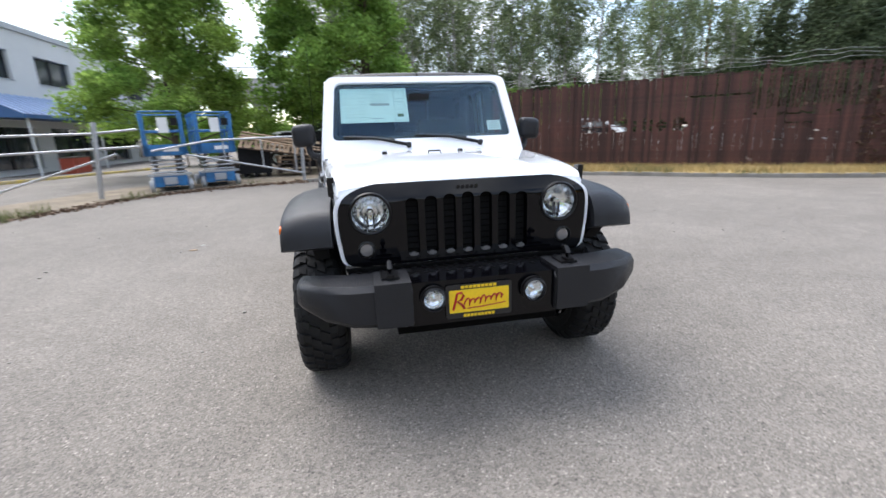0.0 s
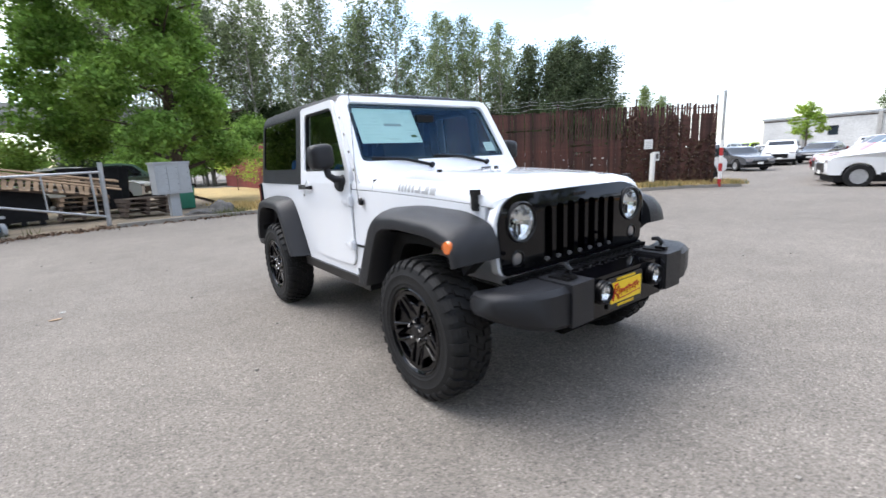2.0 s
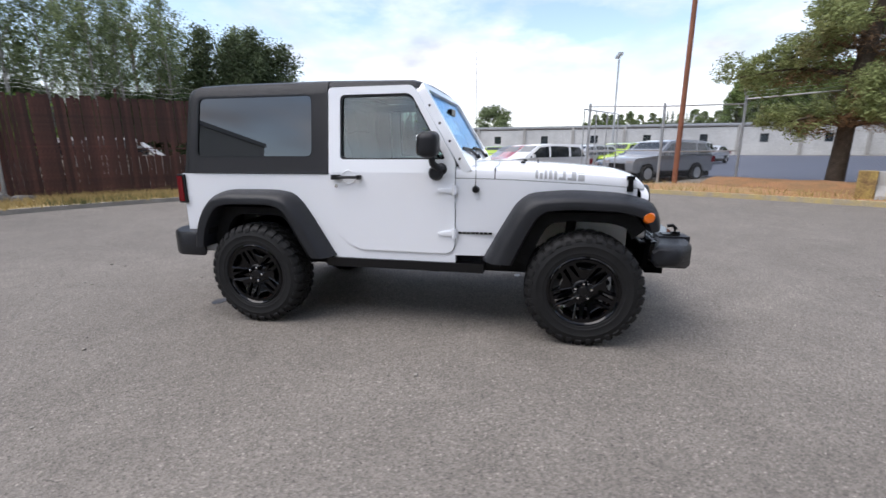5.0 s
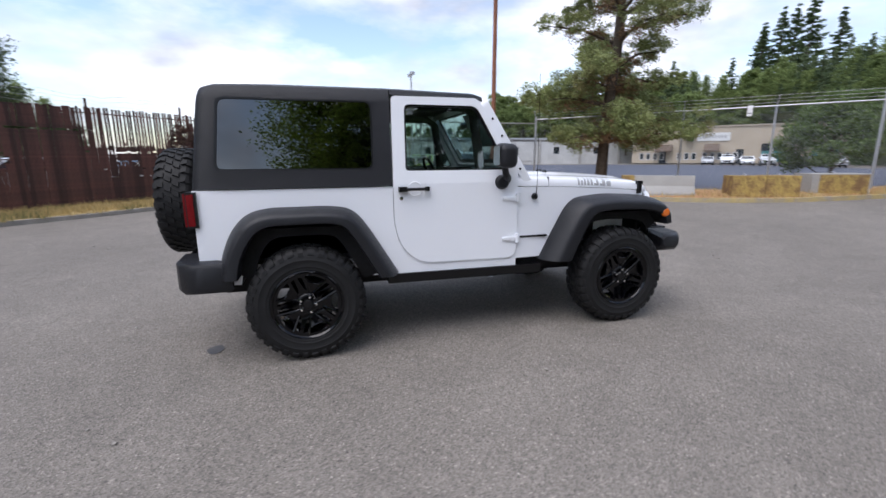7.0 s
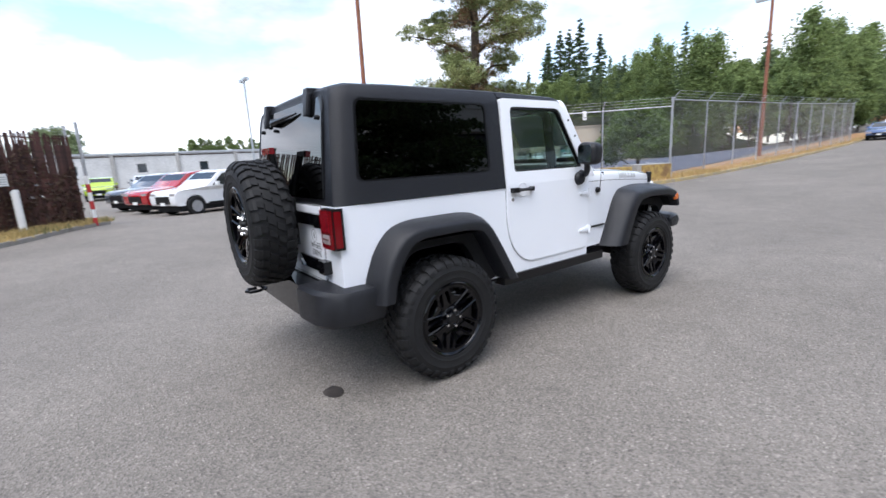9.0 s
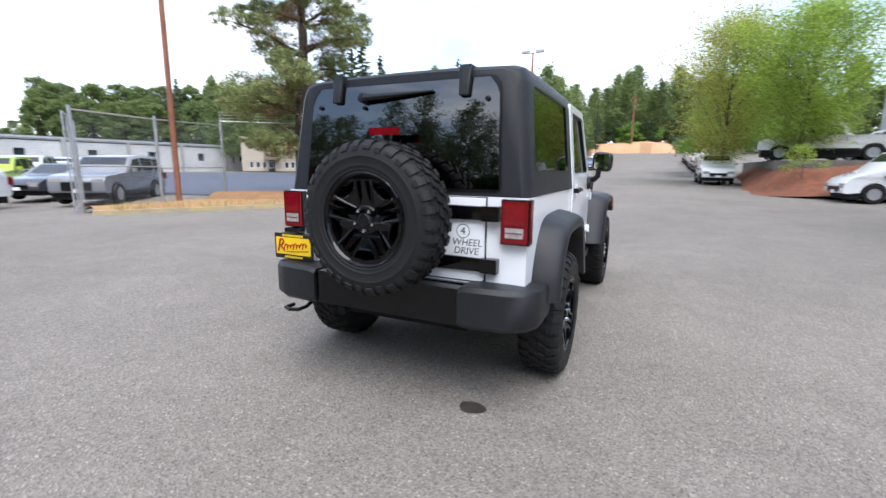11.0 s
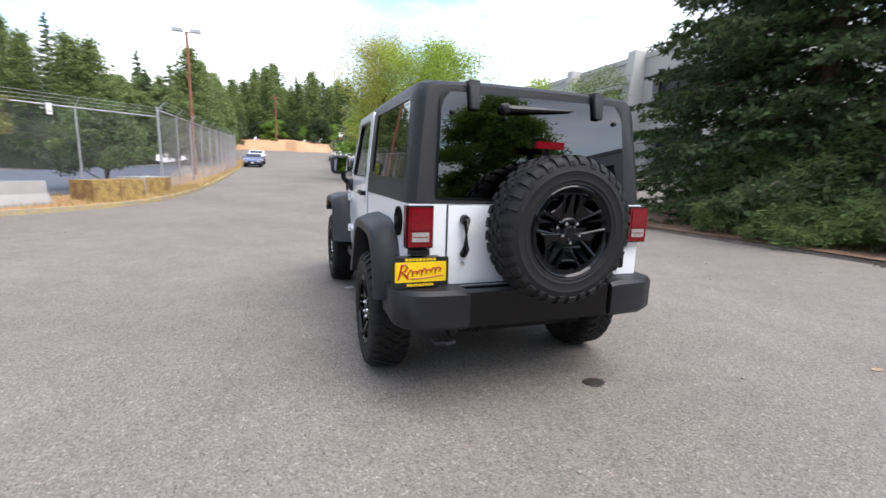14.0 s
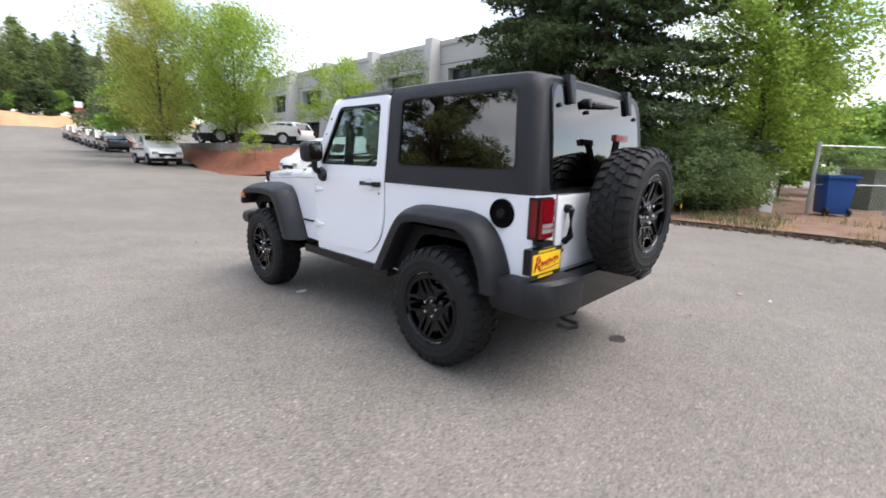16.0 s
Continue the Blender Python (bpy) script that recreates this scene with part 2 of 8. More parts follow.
DIRT = material("dirt", (0.25, 0.20, 0.145), 0.95, vary=0.25, scale=1.3, fine=40, bump=0.7, second=(0.17, 0.14, 0.10))
VERGEMIX = material("needles_and_straw", (0.34, 0.185, 0.085), 0.95, vary=0.28, scale=1.1, fine=48, bump=0.9, second=(0.38, 0.28, 0.13), amount=0.58)
MULCH = material("bark_mulch", (0.20, 0.065, 0.030), 0.95, vary=0.30, scale=3, fine=45, bump=1.0, second=(0.13, 0.05, 0.028))
BEDSOIL = material("bed_soil", (0.20, 0.125, 0.080), 0.95, vary=0.28, scale=2.2, fine=45, bump=0.9, second=(0.145, 0.075, 0.048))
DIRTBANK = material("orange_earth", (0.52, 0.31, 0.17), 0.95, vary=0.15, scale=0.4, fine=12)
GRASSBLADE = material("dry_grass_blades", (0.46, 0.35, 0.15), 0.9, vary=0.1, islands=0.35, translucent=0.3)
GREENGRASS = material("green_weeds", (0.15, 0.165, 0.070), 0.9, vary=0.1, islands=0.4, translucent=0.3)
RUSTSLAT = material("rust_brown_slats", (0.066, 0.025, 0.019), 0.8, vary=0.32, scale=1.1, fine=25, objects=0.45, second=(0.040, 0.022, 0.017), amount=0.55)
REDBOARD = material("dark_red_boards", (0.205, 0.032, 0.027), 0.75, vary=0.20, scale=1.2, fine=30, objects=0.22, second=(0.14, 0.028, 0.023))
BARK = material("bark", (0.10, 0.075, 0.055), 0.95, vary=0.3, scale=5, fine=35, bump=0.9)
PALEBARK = material("pale_bark", (0.34, 0.32, 0.29), 0.9, vary=0.25, scale=3, fine=30)
LEAF = material("maple_leaves", (0.265, 0.405, 0.088), 0.7, vary=0.12, islands=0.40, scale=0.5, second=(0.150, 0.265, 0.052), translucent=0.5, spec=0.25)
LIMELEAF = material("lime_leaves", (0.350, 0.460, 0.085), 0.7, vary=0.12, islands=0.35, scale=0.5, second=(0.26, 0.37, 0.068), translucent=0.6, spec=0.25)
POPLAR = material("poplar_leaves", (0.172, 0.212, 0.118), 0.7, vary=0.12, islands=0.45, scale=0.25, second=(0.205, 0.255, 0.118), translucent=0.5, spec=0.3)
ALDER = material("alder_leaves", (0.165, 0.220, 0.085), 0.75, vary=0.12, islands=0.4, scale=0.2, second=(0.215, 0.270, 0.092), translucent=0.45, spec=0.2)
BRIGHTLEAF = material("bright_leaves", (0.33, 0.45, 0.105), 0.7, vary=0.12, islands=0.38, scale=0.5, second=(0.165, 0.285, 0.058), translucent=0.55, spec=0.25)
YELLOWLEAF = material("yellow_green_leaves", (0.440, 0.430, 0.110), 0.7, vary=0.12, islands=0.35, scale=0.5, second=(0.35, 0.385, 0.085), translucent=0.55, spec=0.25)
NEEDLE = material("pine_needles", (0.245, 0.280, 0.112), 0.75, vary=0.12, islands=0.45, scale=0.6, second=(0.30, 0.23, 0.115), amount=0.64, translucent=0.25, spec=0.25)
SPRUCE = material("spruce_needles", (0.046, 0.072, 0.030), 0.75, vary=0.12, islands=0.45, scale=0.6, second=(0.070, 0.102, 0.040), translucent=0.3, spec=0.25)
# fir green lightened so that distance haze is in the colour
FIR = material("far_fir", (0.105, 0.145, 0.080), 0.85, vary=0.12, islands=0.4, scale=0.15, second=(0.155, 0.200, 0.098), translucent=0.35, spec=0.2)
HEDGE = material("juniper", (0.105, 0.155, 0.058), 0.8, vary=0.12, islands=0.45, scale=0.8, second=(0.155, 0.215, 0.072), translucent=0.35, spec=0.25)


# ---- building blocks ----
def thing(name, at, label, category, group="", kind="", turn=0.0):
    ob = new(name)
    ob.empty_display_size = 0.2
    ob.matrix_world = pose(*at, 0, 0, turn)
    return tagged(ob, label, category, group, kind)


def finish(name, bm, mat, angle=38):
    me = bpy.data.meshes.new(name)
    bmesh.ops.recalc_face_normals(bm, faces=bm.faces[:])
    bm.to_mesh(me)
    bm.free()
    me.materials.append(mat)
    if angle:
        me.shade_smooth()
        me.set_sharp_from_angle(angle=radians(angle))
    return me


def part(name, bm, mat, parent, label="", angle=38, kind=""):
    ob = new(name, finish(name, bm, mat, angle))
    ob.parent = parent
    return tagged(ob, label, kind=kind)


def solo(name, bm, mat, label, category, group="", kind="", angle=38):
    ob = new(name, finish(name, bm, mat, angle))
    return tagged(ob, label, category, group, kind)


def raw(name, verts, faces, mat, smooth=False):
    me = bpy.data.meshes.new(name)
    me.from_pydata(verts, [], faces)
    me.materials.append(mat)
    if smooth:
        me.shade_smooth()
    return me


def soften(bm, width, segments=2, limit=25):
    if width > 0:
        edges = [e for e in bm.edges if len(e.link_faces) == 2 and e.calc_face_angle(0) > radians(limit)]
        bmesh.ops.bevel(bm, geom=edges, offset=width, segments=segments, affect='EDGES', profile=0.6, clamp_overlap=True)
    return bm


def box(x0, x1, y0, y1, z0, z1, bevel=0.0, segments=2, bm=None):
    b = bmesh.new()
    vs = [b.verts.new((x, y, z)) for z in (z0, z1) for x, y in ((x0, y0), (x1, y0), (x1, y1), (x0, y1))]
    for f in ((3, 2, 1, 0), (4, 5, 6, 7), (0, 1, 5, 4), (1, 2, 6, 5), (2, 3, 7, 6), (3, 0, 4, 7)):
        b.faces.new([vs[i] for i in f])
    soften(b, bevel, segments)
    return merged(bm, b)


def merged(bm, other):
    """Adds the bmesh other to bm, and gives bm."""
    if bm is None:
        return other
    me = bpy.data.meshes.new("t")
    other.to_mesh(me)
    other.free()
    bm.from_mesh(me)
    bpy.data.meshes.remove(me)
    return bm


def moved(bm, m):
    bmesh.ops.transform(bm, matrix=m, verts=bm.verts[:])
    return bm


AX = {"x": lambda u, v, w: (w, u, v), "y": lambda u, v, w: (u, w, v), "z": lambda u, v, w: (u, v, w)}


def plate(outer, holes, axis, a, b, bevel=0.0, segments=2, bm=None):
    """A flat piece with holes: loops in the plane across the axis, thick from a to b."""
    loops = [outer, *holes]
    flat = [p for l in loops for p in l]
    tris = tessellate_polygon([[Vector((p[0], p[1], 0)) for p in l] for l in loops])
    o = bmesh.new()
    lo = [o.verts.new(AX[axis](p[0], p[1], a)) for p in flat]
    hi = [o.verts.new(AX[axis](p[0], p[1], b)) for p in flat]
    for t in tris:
        try:
            o.faces.new([lo[i] for i in t])
            o.faces.new([hi[i] for i in reversed(t)])
        except ValueError:
            pass
    k = 0
    for l in loops:
        n = len(l)
        for i in range(n):
            j = (i + 1) % n
            o.faces.new((lo[k + i], lo[k + j], hi[k + j], hi[k + i]))
        k += n
    bmesh.ops.recalc_face_normals(o, faces=o.faces[:])
    if bevel:
        rim = [e for e in o.edges if len(e.link_faces) == 2 and e.calc_face_angle(0) > radians(60) and
               not (e.verts[0] in lo and e.verts[1] in hi) and not (e.verts[1] in lo and e.verts[0] in hi)]
        bmesh.ops.bevel(o, geom=rim, offset=bevel, segments=segments, affect='EDGES', clamp_overlap=True)
    return merged(bm, o)


def rounded(points, r, n=4):
    """The polygon with its corners rounded by r (one number, or one for each corner)."""
    out, k = [], len(points)
    for i, p in enumerate(points):
        rad = r[i] if isinstance(r, (list, tuple)) else r
        p0, p1, p2 = Vector(points[i - 1]), Vector(p), Vector(points[(i + 1) % k])
        d0, d1 = (p0 - p1), (p2 - p1)
        t = min(rad, d0.length * 0.49, d1.length * 0.49)
        if t < 1e-4:
            out.append(tuple(p1))
            continue
        a, b = p1 + d0.normalized() * t, p1 + d1.normalized() * t
        for s in range(n + 1):
            u = s / n
            out.append(tuple((1 - u) ** 2 * a + 2 * u * (1 - u) * p1 + u * u * b))
    return out


def circle(cx, cy, r, n=24, start=0.0, rx=None):
    return [(cx + (rx or r) * math.cos(start + 2 * math.pi * i / n), cy + r * math.sin(start + 2 * math.pi * i / n)) for i in range(n)]


def lathe(profile, n=48, axis="x", bm=None, closed=False, caps=True):
    """Turns (radius, along) pairs round the axis."""
    o = bmesh.new()
    rings = []
    for r, h in profile:
        rings.append([o.verts.new(AX[axis](r * math.cos(2 * math.pi * i / n), r * math.sin(2 * math.pi * i / n), h)) for i in range(n)])
    pairs = list(zip(rings, rings[1:]))
    if closed:
        pairs.append((rings[-1], rings[0]))
    for p, q in pairs:
        for i in range(n):
            j = (i + 1) % n
            o.faces.new((p[i], p[j], q[j], q[i]))
    if caps and not closed:
        for ring, (r, _) in ((rings[0], profile[0]), (rings[-1], profile[-1])):
            if r > 1e-5:
                o.faces.new(ring)
    bmesh.ops.remove_doubles(o, verts=o.verts[:], dist=1e-6)
    return merged(bm, o)


def tube(points, r, n=8, bm=None):
    """A round bar along points; r is one radius or one for each point."""
    pts = [Vector(p) for p in points]
    rs = r if isinstance(r, (list, tuple)) else [r] * len(pts)
    o = bmesh.new()
    rings = []
    up = Vector((0, 0, 1))
    for i, p in enumerate(pts):
        d = (pts[min(i + 1, len(pts) - 1)] - pts[max(i - 1, 0)]).normalized()
        s = d.cross(up)
        s = s.normalized() if s.length > 0.05 else d.cross(Vector((1, 0, 0))).normalized()
        u = s.cross(d).normalized()
        rings.append([o.verts.new(p + rs[i] * (math.cos(2 * math.pi * k / n) * s + math.sin(2 * math.pi * k / n) * u)) for k in range(n)])
    for p, q in zip(rings, rings[1:]):
        for i in range(n):
            j = (i + 1) % n
            o.faces.new((p[i], p[j], q[j], q[i]))
    o.faces.new(rings[0]), o.faces.new(rings[-1][::-1])
    return merged(bm, o)


def loft(rings, closed=True, caps=True, bm=None):
    o = bmesh.new()
    rs = [[o.verts.new(p) for p in ring] for ring in rings]
    for p, q in zip(rs, rs[1:]):
        n = len(p)
        for i in range(n if closed else n - 1):
            j = (i + 1) % n
            o.faces.new((p[i], p[j], q[j], q[i]))
    if caps and closed:
        o.faces.new(rs[0]), o.faces.new(rs[-1][::-1])
    bmesh.ops.recalc_face_normals(o, faces=o.faces[:])
    return merged(bm, o)


def cut(bm, cutters):
    """bm with the solids of cutters taken away."""
    base = bpy.data.meshes.new("cut_base")
    bmesh.ops.recalc_face_normals(bm, faces=bm.faces[:])
    bm.to_mesh(base)
    bm.free()
    ob = new("cut_base", base)
    extra = []
    for c in cutters:
        me = bpy.data.meshes.new("cutter")
        bmesh.ops.recalc_face_normals(c, faces=c.faces[:])
        c.to_mesh(me)
        c.free()
        co = new("cutter", me)
        extra.append(co)
        mod = ob.modifiers.new("cut", 'BOOLEAN')
        mod.operation, mod.solver, mod.object = 'DIFFERENCE', 'EXACT', co
    bpy.context.view_layer.update()
    res = bmesh.new()
    ev = ob.evaluated_get(bpy.context.evaluated_depsgraph_get())
    res.from_mesh(ev.to_mesh())
    ev.to_mesh_clear()
    for o in (ob, *extra):
        me = o.data
        bpy.data.objects.remove(o)
        bpy.data.meshes.remove(me)
    return res


def mirror_x(bm):
    return moved(bm, Matrix.Diagonal((-1, 1, 1, 1)))


def text_mesh(words, size, depth=0.001, shear=0.0):
    cu = bpy.data.curves.new("t", 'FONT')
    cu.body, cu.size, cu.extrude, cu.shear = words, size, depth, shear
    cu.align_x, cu.align_y = 'CENTER', 'CENTER'
    ob = new("t", cu)
    bpy.context.view_layer.update()
    ev = ob.evaluated_get(bpy.context.evaluated_depsgraph_get())
    b = bmesh.new()
    b.from_mesh(ev.to_mesh())
    ev.to_mesh_clear()
    bpy.data.objects.remove(ob)
    bpy.data.curves.remove(cu)
    return b


def smooth(a, b, x):
    t = min(1.0, max(0.0, (x - a) / (b - a)))
    return t * t * (3 - 2 * t)


def height(x, y):
    """The lie of the land: a slight swell under the car, rising along the road, towards the office block, and dipping at the car lot."""
    s = min(max(0.0, -y - 4.0), 130.0)
    z = (0.012 * s + 0.00034 * s * s) * (1 - smooth(9, 30, x))
    w = min(max(0.0, -x - 8.5), 11.0)
    z += 0.11 * w * smooth(-7, -16, y)
    z -= 0.22 * smooth(12, 19, x) * smooth(-8, -2, y)
    z += 0.03 * smooth(3.2, 1.6, y) * (1 - smooth(-2, -7, y)) * (1 - smooth(3, 8, abs(x)))
    return z


# ---- ground ----
def ticks(lo, hi, near, fine):
    """Grid lines that are close together near the car and wide apart far off."""
    out, v = [], 0.0
    while v < hi:
        out.append(v)
        v += fine if v < near else fine * (1 + (v - near) * 0.12)
    out.append(hi)
    neg, v = [], 0.0
    while v > lo:
        neg.append(v)
        v -= fine if -v < near else fine * (1 + (-v - near) * 0.12)
    neg.append(lo)
    return sorted(set(neg + out))


def make_ground():
    xs, ys = ticks(-900, 900, 24, 0.5), ticks(-900, 900, 24, 0.5)
    verts = [(x, y, height(x, y) + 0.012 * smooth(10, 18, math.hypot(x, y)) * noise.noise(Vector((x * 0.3, y * 0.3, 0)))) for y in ys for x in xs]
    n = len(xs)
    faces = [(j * n + i, j * n + i + 1, (j + 1) * n + i + 1, (j + 1) * n + i) for j in range(len(ys) - 1) for i in range(n - 1)]
    ob = new("ground", raw("ground", verts, faces, ASPHALT, True))
    tagged(ob, "weathered light grey asphalt yard with fine stone grain", "asphalt", kind="structure")


make_ground()


def along(line, step):
    """Points every step metres along a line of (x, y), smoothed."""
    pts = [Vector(p) for p in line]
    out = []
    for i in range(len(pts) - 1):
        p0, p1, p2, p3 = pts[max(i - 1, 0)], pts[i], pts[i + 1], pts[min(i + 2, len(pts) - 1)]
        k = max(1, int((p2 - p1).length / step))
        for s in range(k):
            t = s / k
            out.append(0.5 * ((2 * p1) + (p2 - p0) * t + (2 * p0 - 5 * p1 + 4 * p2 - p3) * t * t + (3 * p1 - p0 - 3 * p2 + p3) * t ** 3))
    out.append(pts[-1])
    return out


def strip(name, line, outer, mat, label, rise=0.13, n=10, rough=0.04, bulge=0.0, step=0.5):
    """A planted strip between a kerb line and an outer line."""
    a, b = along(line, step), along(outer, step)
    m = max(len(a), len(b))
    pick = lambda l, i: l[min(len(l) - 1, int(round(i * (len(l) - 1) / (m - 1))))]
    verts, faces = [], []
    for i in range(m):
        p, q = pick(a, i), pick(b, i)
        for k in range(n + 1):
            t = (k / n) ** 1.4
            v = p.lerp(q, t)
            z = height(v.x, v.y) + rise + rough * noise.noise(Vector((v.x * 1.3, v.y * 1.3, 2))) * (t > 0) + bulge * math.sin(math.pi * min(1, t * 1.2))
            verts.append((v.x, v.y, z))
    for i in range(m - 1):
        for k in range(n):
            j = i * (n + 1) + k
            faces.append((j, j + 1, j + n + 2, j + n + 1))
    ob = new(name, raw(name, verts, faces, mat, True))
    return tagged(ob, label, "verge", kind="structure")


def kerb(name, line, mat, label, high=0.14, wide=0.16):
    pts = along(line, 0.5)
    rings = []
    for i, p in enumerate(pts):
        d = (pts[min(i + 1, len(pts) - 1)] - pts[max(i - 1, 0)]).normalized()
        s = Vector((-d.y, d.x))
        z = height(p.x, p.y)
        h = high + 0.012 * noise.noise(Vector((p.x, p.y, 5)))
        ring = []
        for u, w in ((0.0, -0.1), (0.015, h - 0.03), (0.04, h), (wide, h), (wide, -0.1)):
            q = p + s * u
            ring.append((q.x, q.y, z + w))
        rings.append(ring)
    ob = solo(name, loft(rings), mat, label, "kerb", kind="structure")
    return ob


NORTH = [(15.6, 4.2), (13.2, 5.1), (11, 6.0), (8.9, 7.5), (6.7, 9.5), (4.2, 11.2), (1.2, 12.3), (-2, 12.4), (-4.6, 11.7), (-6.2, 10.1), (-7.1, 7.8), (-8.6, 5)]
kerb("kerb_north", NORTH[:8], KERBMAT, "low worn concrete kerb along the dry verge", high=0.10)
strip("verge_north", NORTH[:7], [(17.2, 5.2), (14.8, 6.5), (12.6, 8.3), (10.4, 10.5), (9, 18), (7.5, 28), (2.0, 40)], DRYGRASS,
      "dry straw-coloured grass verge in front of the fence", rise=0.10, bulge=0.06)
strip("verge_yard", NORTH[6:], [(2.0, 40), (-4, 24), (-6.5, 15.5), (-8.2, 12.5), (-9.2, 10), (-10.5, 6)], DIRT, "bare dirt edge with weeds beside the yard", rise=0.02, rough=0.03)
EAST = [(6.2, -62), (5.7, -45), (5.3, -30), (5.1, -22), (5.05, -16.5), (5.15, -13.4), (5.5, -10.7), (6.3, -8.85), (7.55, -7.3), (8.9, -5.6), (10.3, -3.6), (11.3, -1.9), (11.8, -1.4)]
kerb("kerb_east", EAST, YKERB, "faded yellow-painted concrete kerb", high=0.12)
strip("verge_east", EAST, [(8.8, -62), (8.3, -45), (7.8, -30), (7.4, -22), (7.1, -16.5), (7.0, -14.2), (8.0, -12.3), (9.8, -10.4), (12.4, -7.7), (13.4, -5.5), (13.2, -3.6), (12.9, -2.4), (12.7, -1.6)], VERGEMIX,
      "dry grass and bark verge under the pine", rise=0.10, bulge=0.10)
WEST = [(-8.6, 7.0), (-8.2, 5.8), (-8.1, 4.5), (-8.1, 1.3), (-7.7, -2.5), (-7.4, -4.6), (-8.0, -6.6), (-9.6, -8.2), (-13, -9.2), (-20, -9.6)]
kerb("kerb_west", WEST[::-1], STONEKERB, "dirt-covered low concrete kerb beside the shrub bed", high=0.07)
strip("bed_west", WEST, [(-40, 8), (-38, 6.5), (-36, 4), (-34, 2), (-30, 0), (-27, -1), (-25, -2), (-24, -3), (-22, -5), (-21, -6)], BEDSOIL,
      "bark-covered planting bed with dry patches", rise=0.09, rough=0.05)


# ---- the white off-road vehicle ----
car = thing("off_road_car", (0, 0, 0), "white two-door off-road car with black hardtop and mud tyres", "car")
X0 = 0.765


def tilt_side(bm, z0=1.17, x0=X0, lean=0.10):
    """Leans what stands above z0 inwards, for pieces built on the car's +x side."""
    for v in bm.verts:
        if v.co.z > z0:
            v.co.x -= (v.co.z - z0) * lean
    return bm


def both(name, make, mat, label="", parent=None, angle=38):
    """The same part on the two sides of the car; make() builds the one at +x."""
    out = []
    for side in (1, -1):
        b = make()
        if side < 0:
            mirror_x(b)
        out.append(part(name, b, mat, parent or car, label, angle))
    return out


# tub: rear body with cavity and rear wheel openings
tub = box(-X0, X0, 0.867, 3.07, 0.545, 1.168)
soften(tub, 0.03, 3)
arch_r = [(1.90, 0.3), (2.06, 0.83), (2.14, 0.935), (2.70, 0.935), (2.78, 0.83), (2.88, 0.3)]
tub = cut(tub, [box(-0.69, 0.69, 0.95, 2.99, 0.70, 1.5),
                plate(arch_r, [], "x", 0.50, 0.9), plate(arch_r, [], "x", -0.9, -0.50)])
part("body", tub, WHITE, car)

# front sheet metal between hood seam and wheel openings
SECT = [(0.868, 0.765, 1.147, 1.228), (0.595, 0.748, 1.141, 1.224), (0.45, 0.735, 1.135, 1.219), (0.20, 0.712, 1.122, 1.207), (-0.05, 0.687, 1.107, 1.192), (-0.25, 0.665, 1.092, 1.174), (-0.345, 0.650, 1.081, 1.155)]
rings = [[(-w, y, 0.60), (-w, y, s), (w, y, s), (w, y, 0.60)] for y, w, s, _ in SECT]
arch_f = [(0.54, 0.3), (0.42, 0.80), (0.34, 0.950), (-0.5, 0.950), (-0.6, 0.3)]
clip = cut(loft(rings), [plate(arch_f, [], "x", 0.42, 0.9), plate(arch_f, [], "x", -0.9, -0.42)])
part("front_fender", clip, WHITE, car)


def bonnet_ring(y, w, s, t):
    w -= 0.003
    s += 0.004
    b = 0.012 if y > -0.3 else 0.004
    half = [(w, s), (w, s + (t - s) * 0.35), (w - 0.012, s + (t - s) * 0.72), (w - 0.045, t - 0.006), (w - 0.10, t), (0.40, t + 0.006), (0.36, t + 0.008 + b), (0.15, t + 0.012 + b)]
    return [(x, y, z) for x, z in half] + [(-x, y, z) for x, z in half[::-1]]


part("hood", loft([bonnet_ring(*r) for r in [(0.592, 0.748, 1.141, 1.224)] + SECT[2:] + [(-0.385, 0.638, 1.073, 1.120), (-0.395, 0.628, 1.071, 1.086)]]), WHITE, car, angle=30)
part("cowl", loft([bonnet_ring(*r) for r in ((0.866, 0.765, 1.147, 1.228), (0.599, 0.7485, 1.1413, 1.224))]), WHITE, car, angle=30)
part("cowl_seam", box(-0.735, 0.735, 0.590, 0.601, 1.10, 1.215), DARK, car)


def hood_bars():
    """Plain bars where the side of the hood is lettered: (rear, front, foot, head) of each."""
    y, out = 0.325, []
    for wide, tall in ((0.018, 1.0), (0.018, 0.8), (0.018, 1.0), (0.022, 1.0), (0.020, 1.0), (0.026, 0.3), (0.020, 1.0), (0.026, 0.3), (0.030, 1.0), (0.042, 0.9)):
        out.append((y, y - wide, 0.0, tall))
        y -= wide + 0.012 * (tall > 0.5)
    return out


def on_hood_side(yy, u):
    """A point of the hood's side and shoulder, u from foot to head of the marking."""
    w, t = np.interp(yy, [-0.05, 0.20, 0.45], [0.687, 0.712, 0.735]), np.interp(yy, [-0.05, 0.20, 0.45], [1.192, 1.207, 1.219])
    s0 = t - 0.081
    w -= 0.003
    z = s0 + 0.016 + 0.058 * u
    prof = [(s0, w), (s0 + 0.081 * 0.35, w), (s0 + 0.081 * 0.72, w - 0.012), (t - 0.006, w - 0.045)]
    return (float(np.interp(z, [p[0] for p in prof], [p[1] for p in prof])) + 0.0018, yy, z)


def marking(y0, y1, u0, u1):
    n = 4
    us = [u0 + (u1 - u0) * k / n for k in range(n + 1)]
    rings = []
    for u in us:
        a, b = on_hood_side(y0, u), on_hood_side(y1, u)
        rings.append([a, b, (b[0] - 0.003, b[1], b[2]), (a[0] - 0.003, a[1], a[2])])
    return loft(rings)


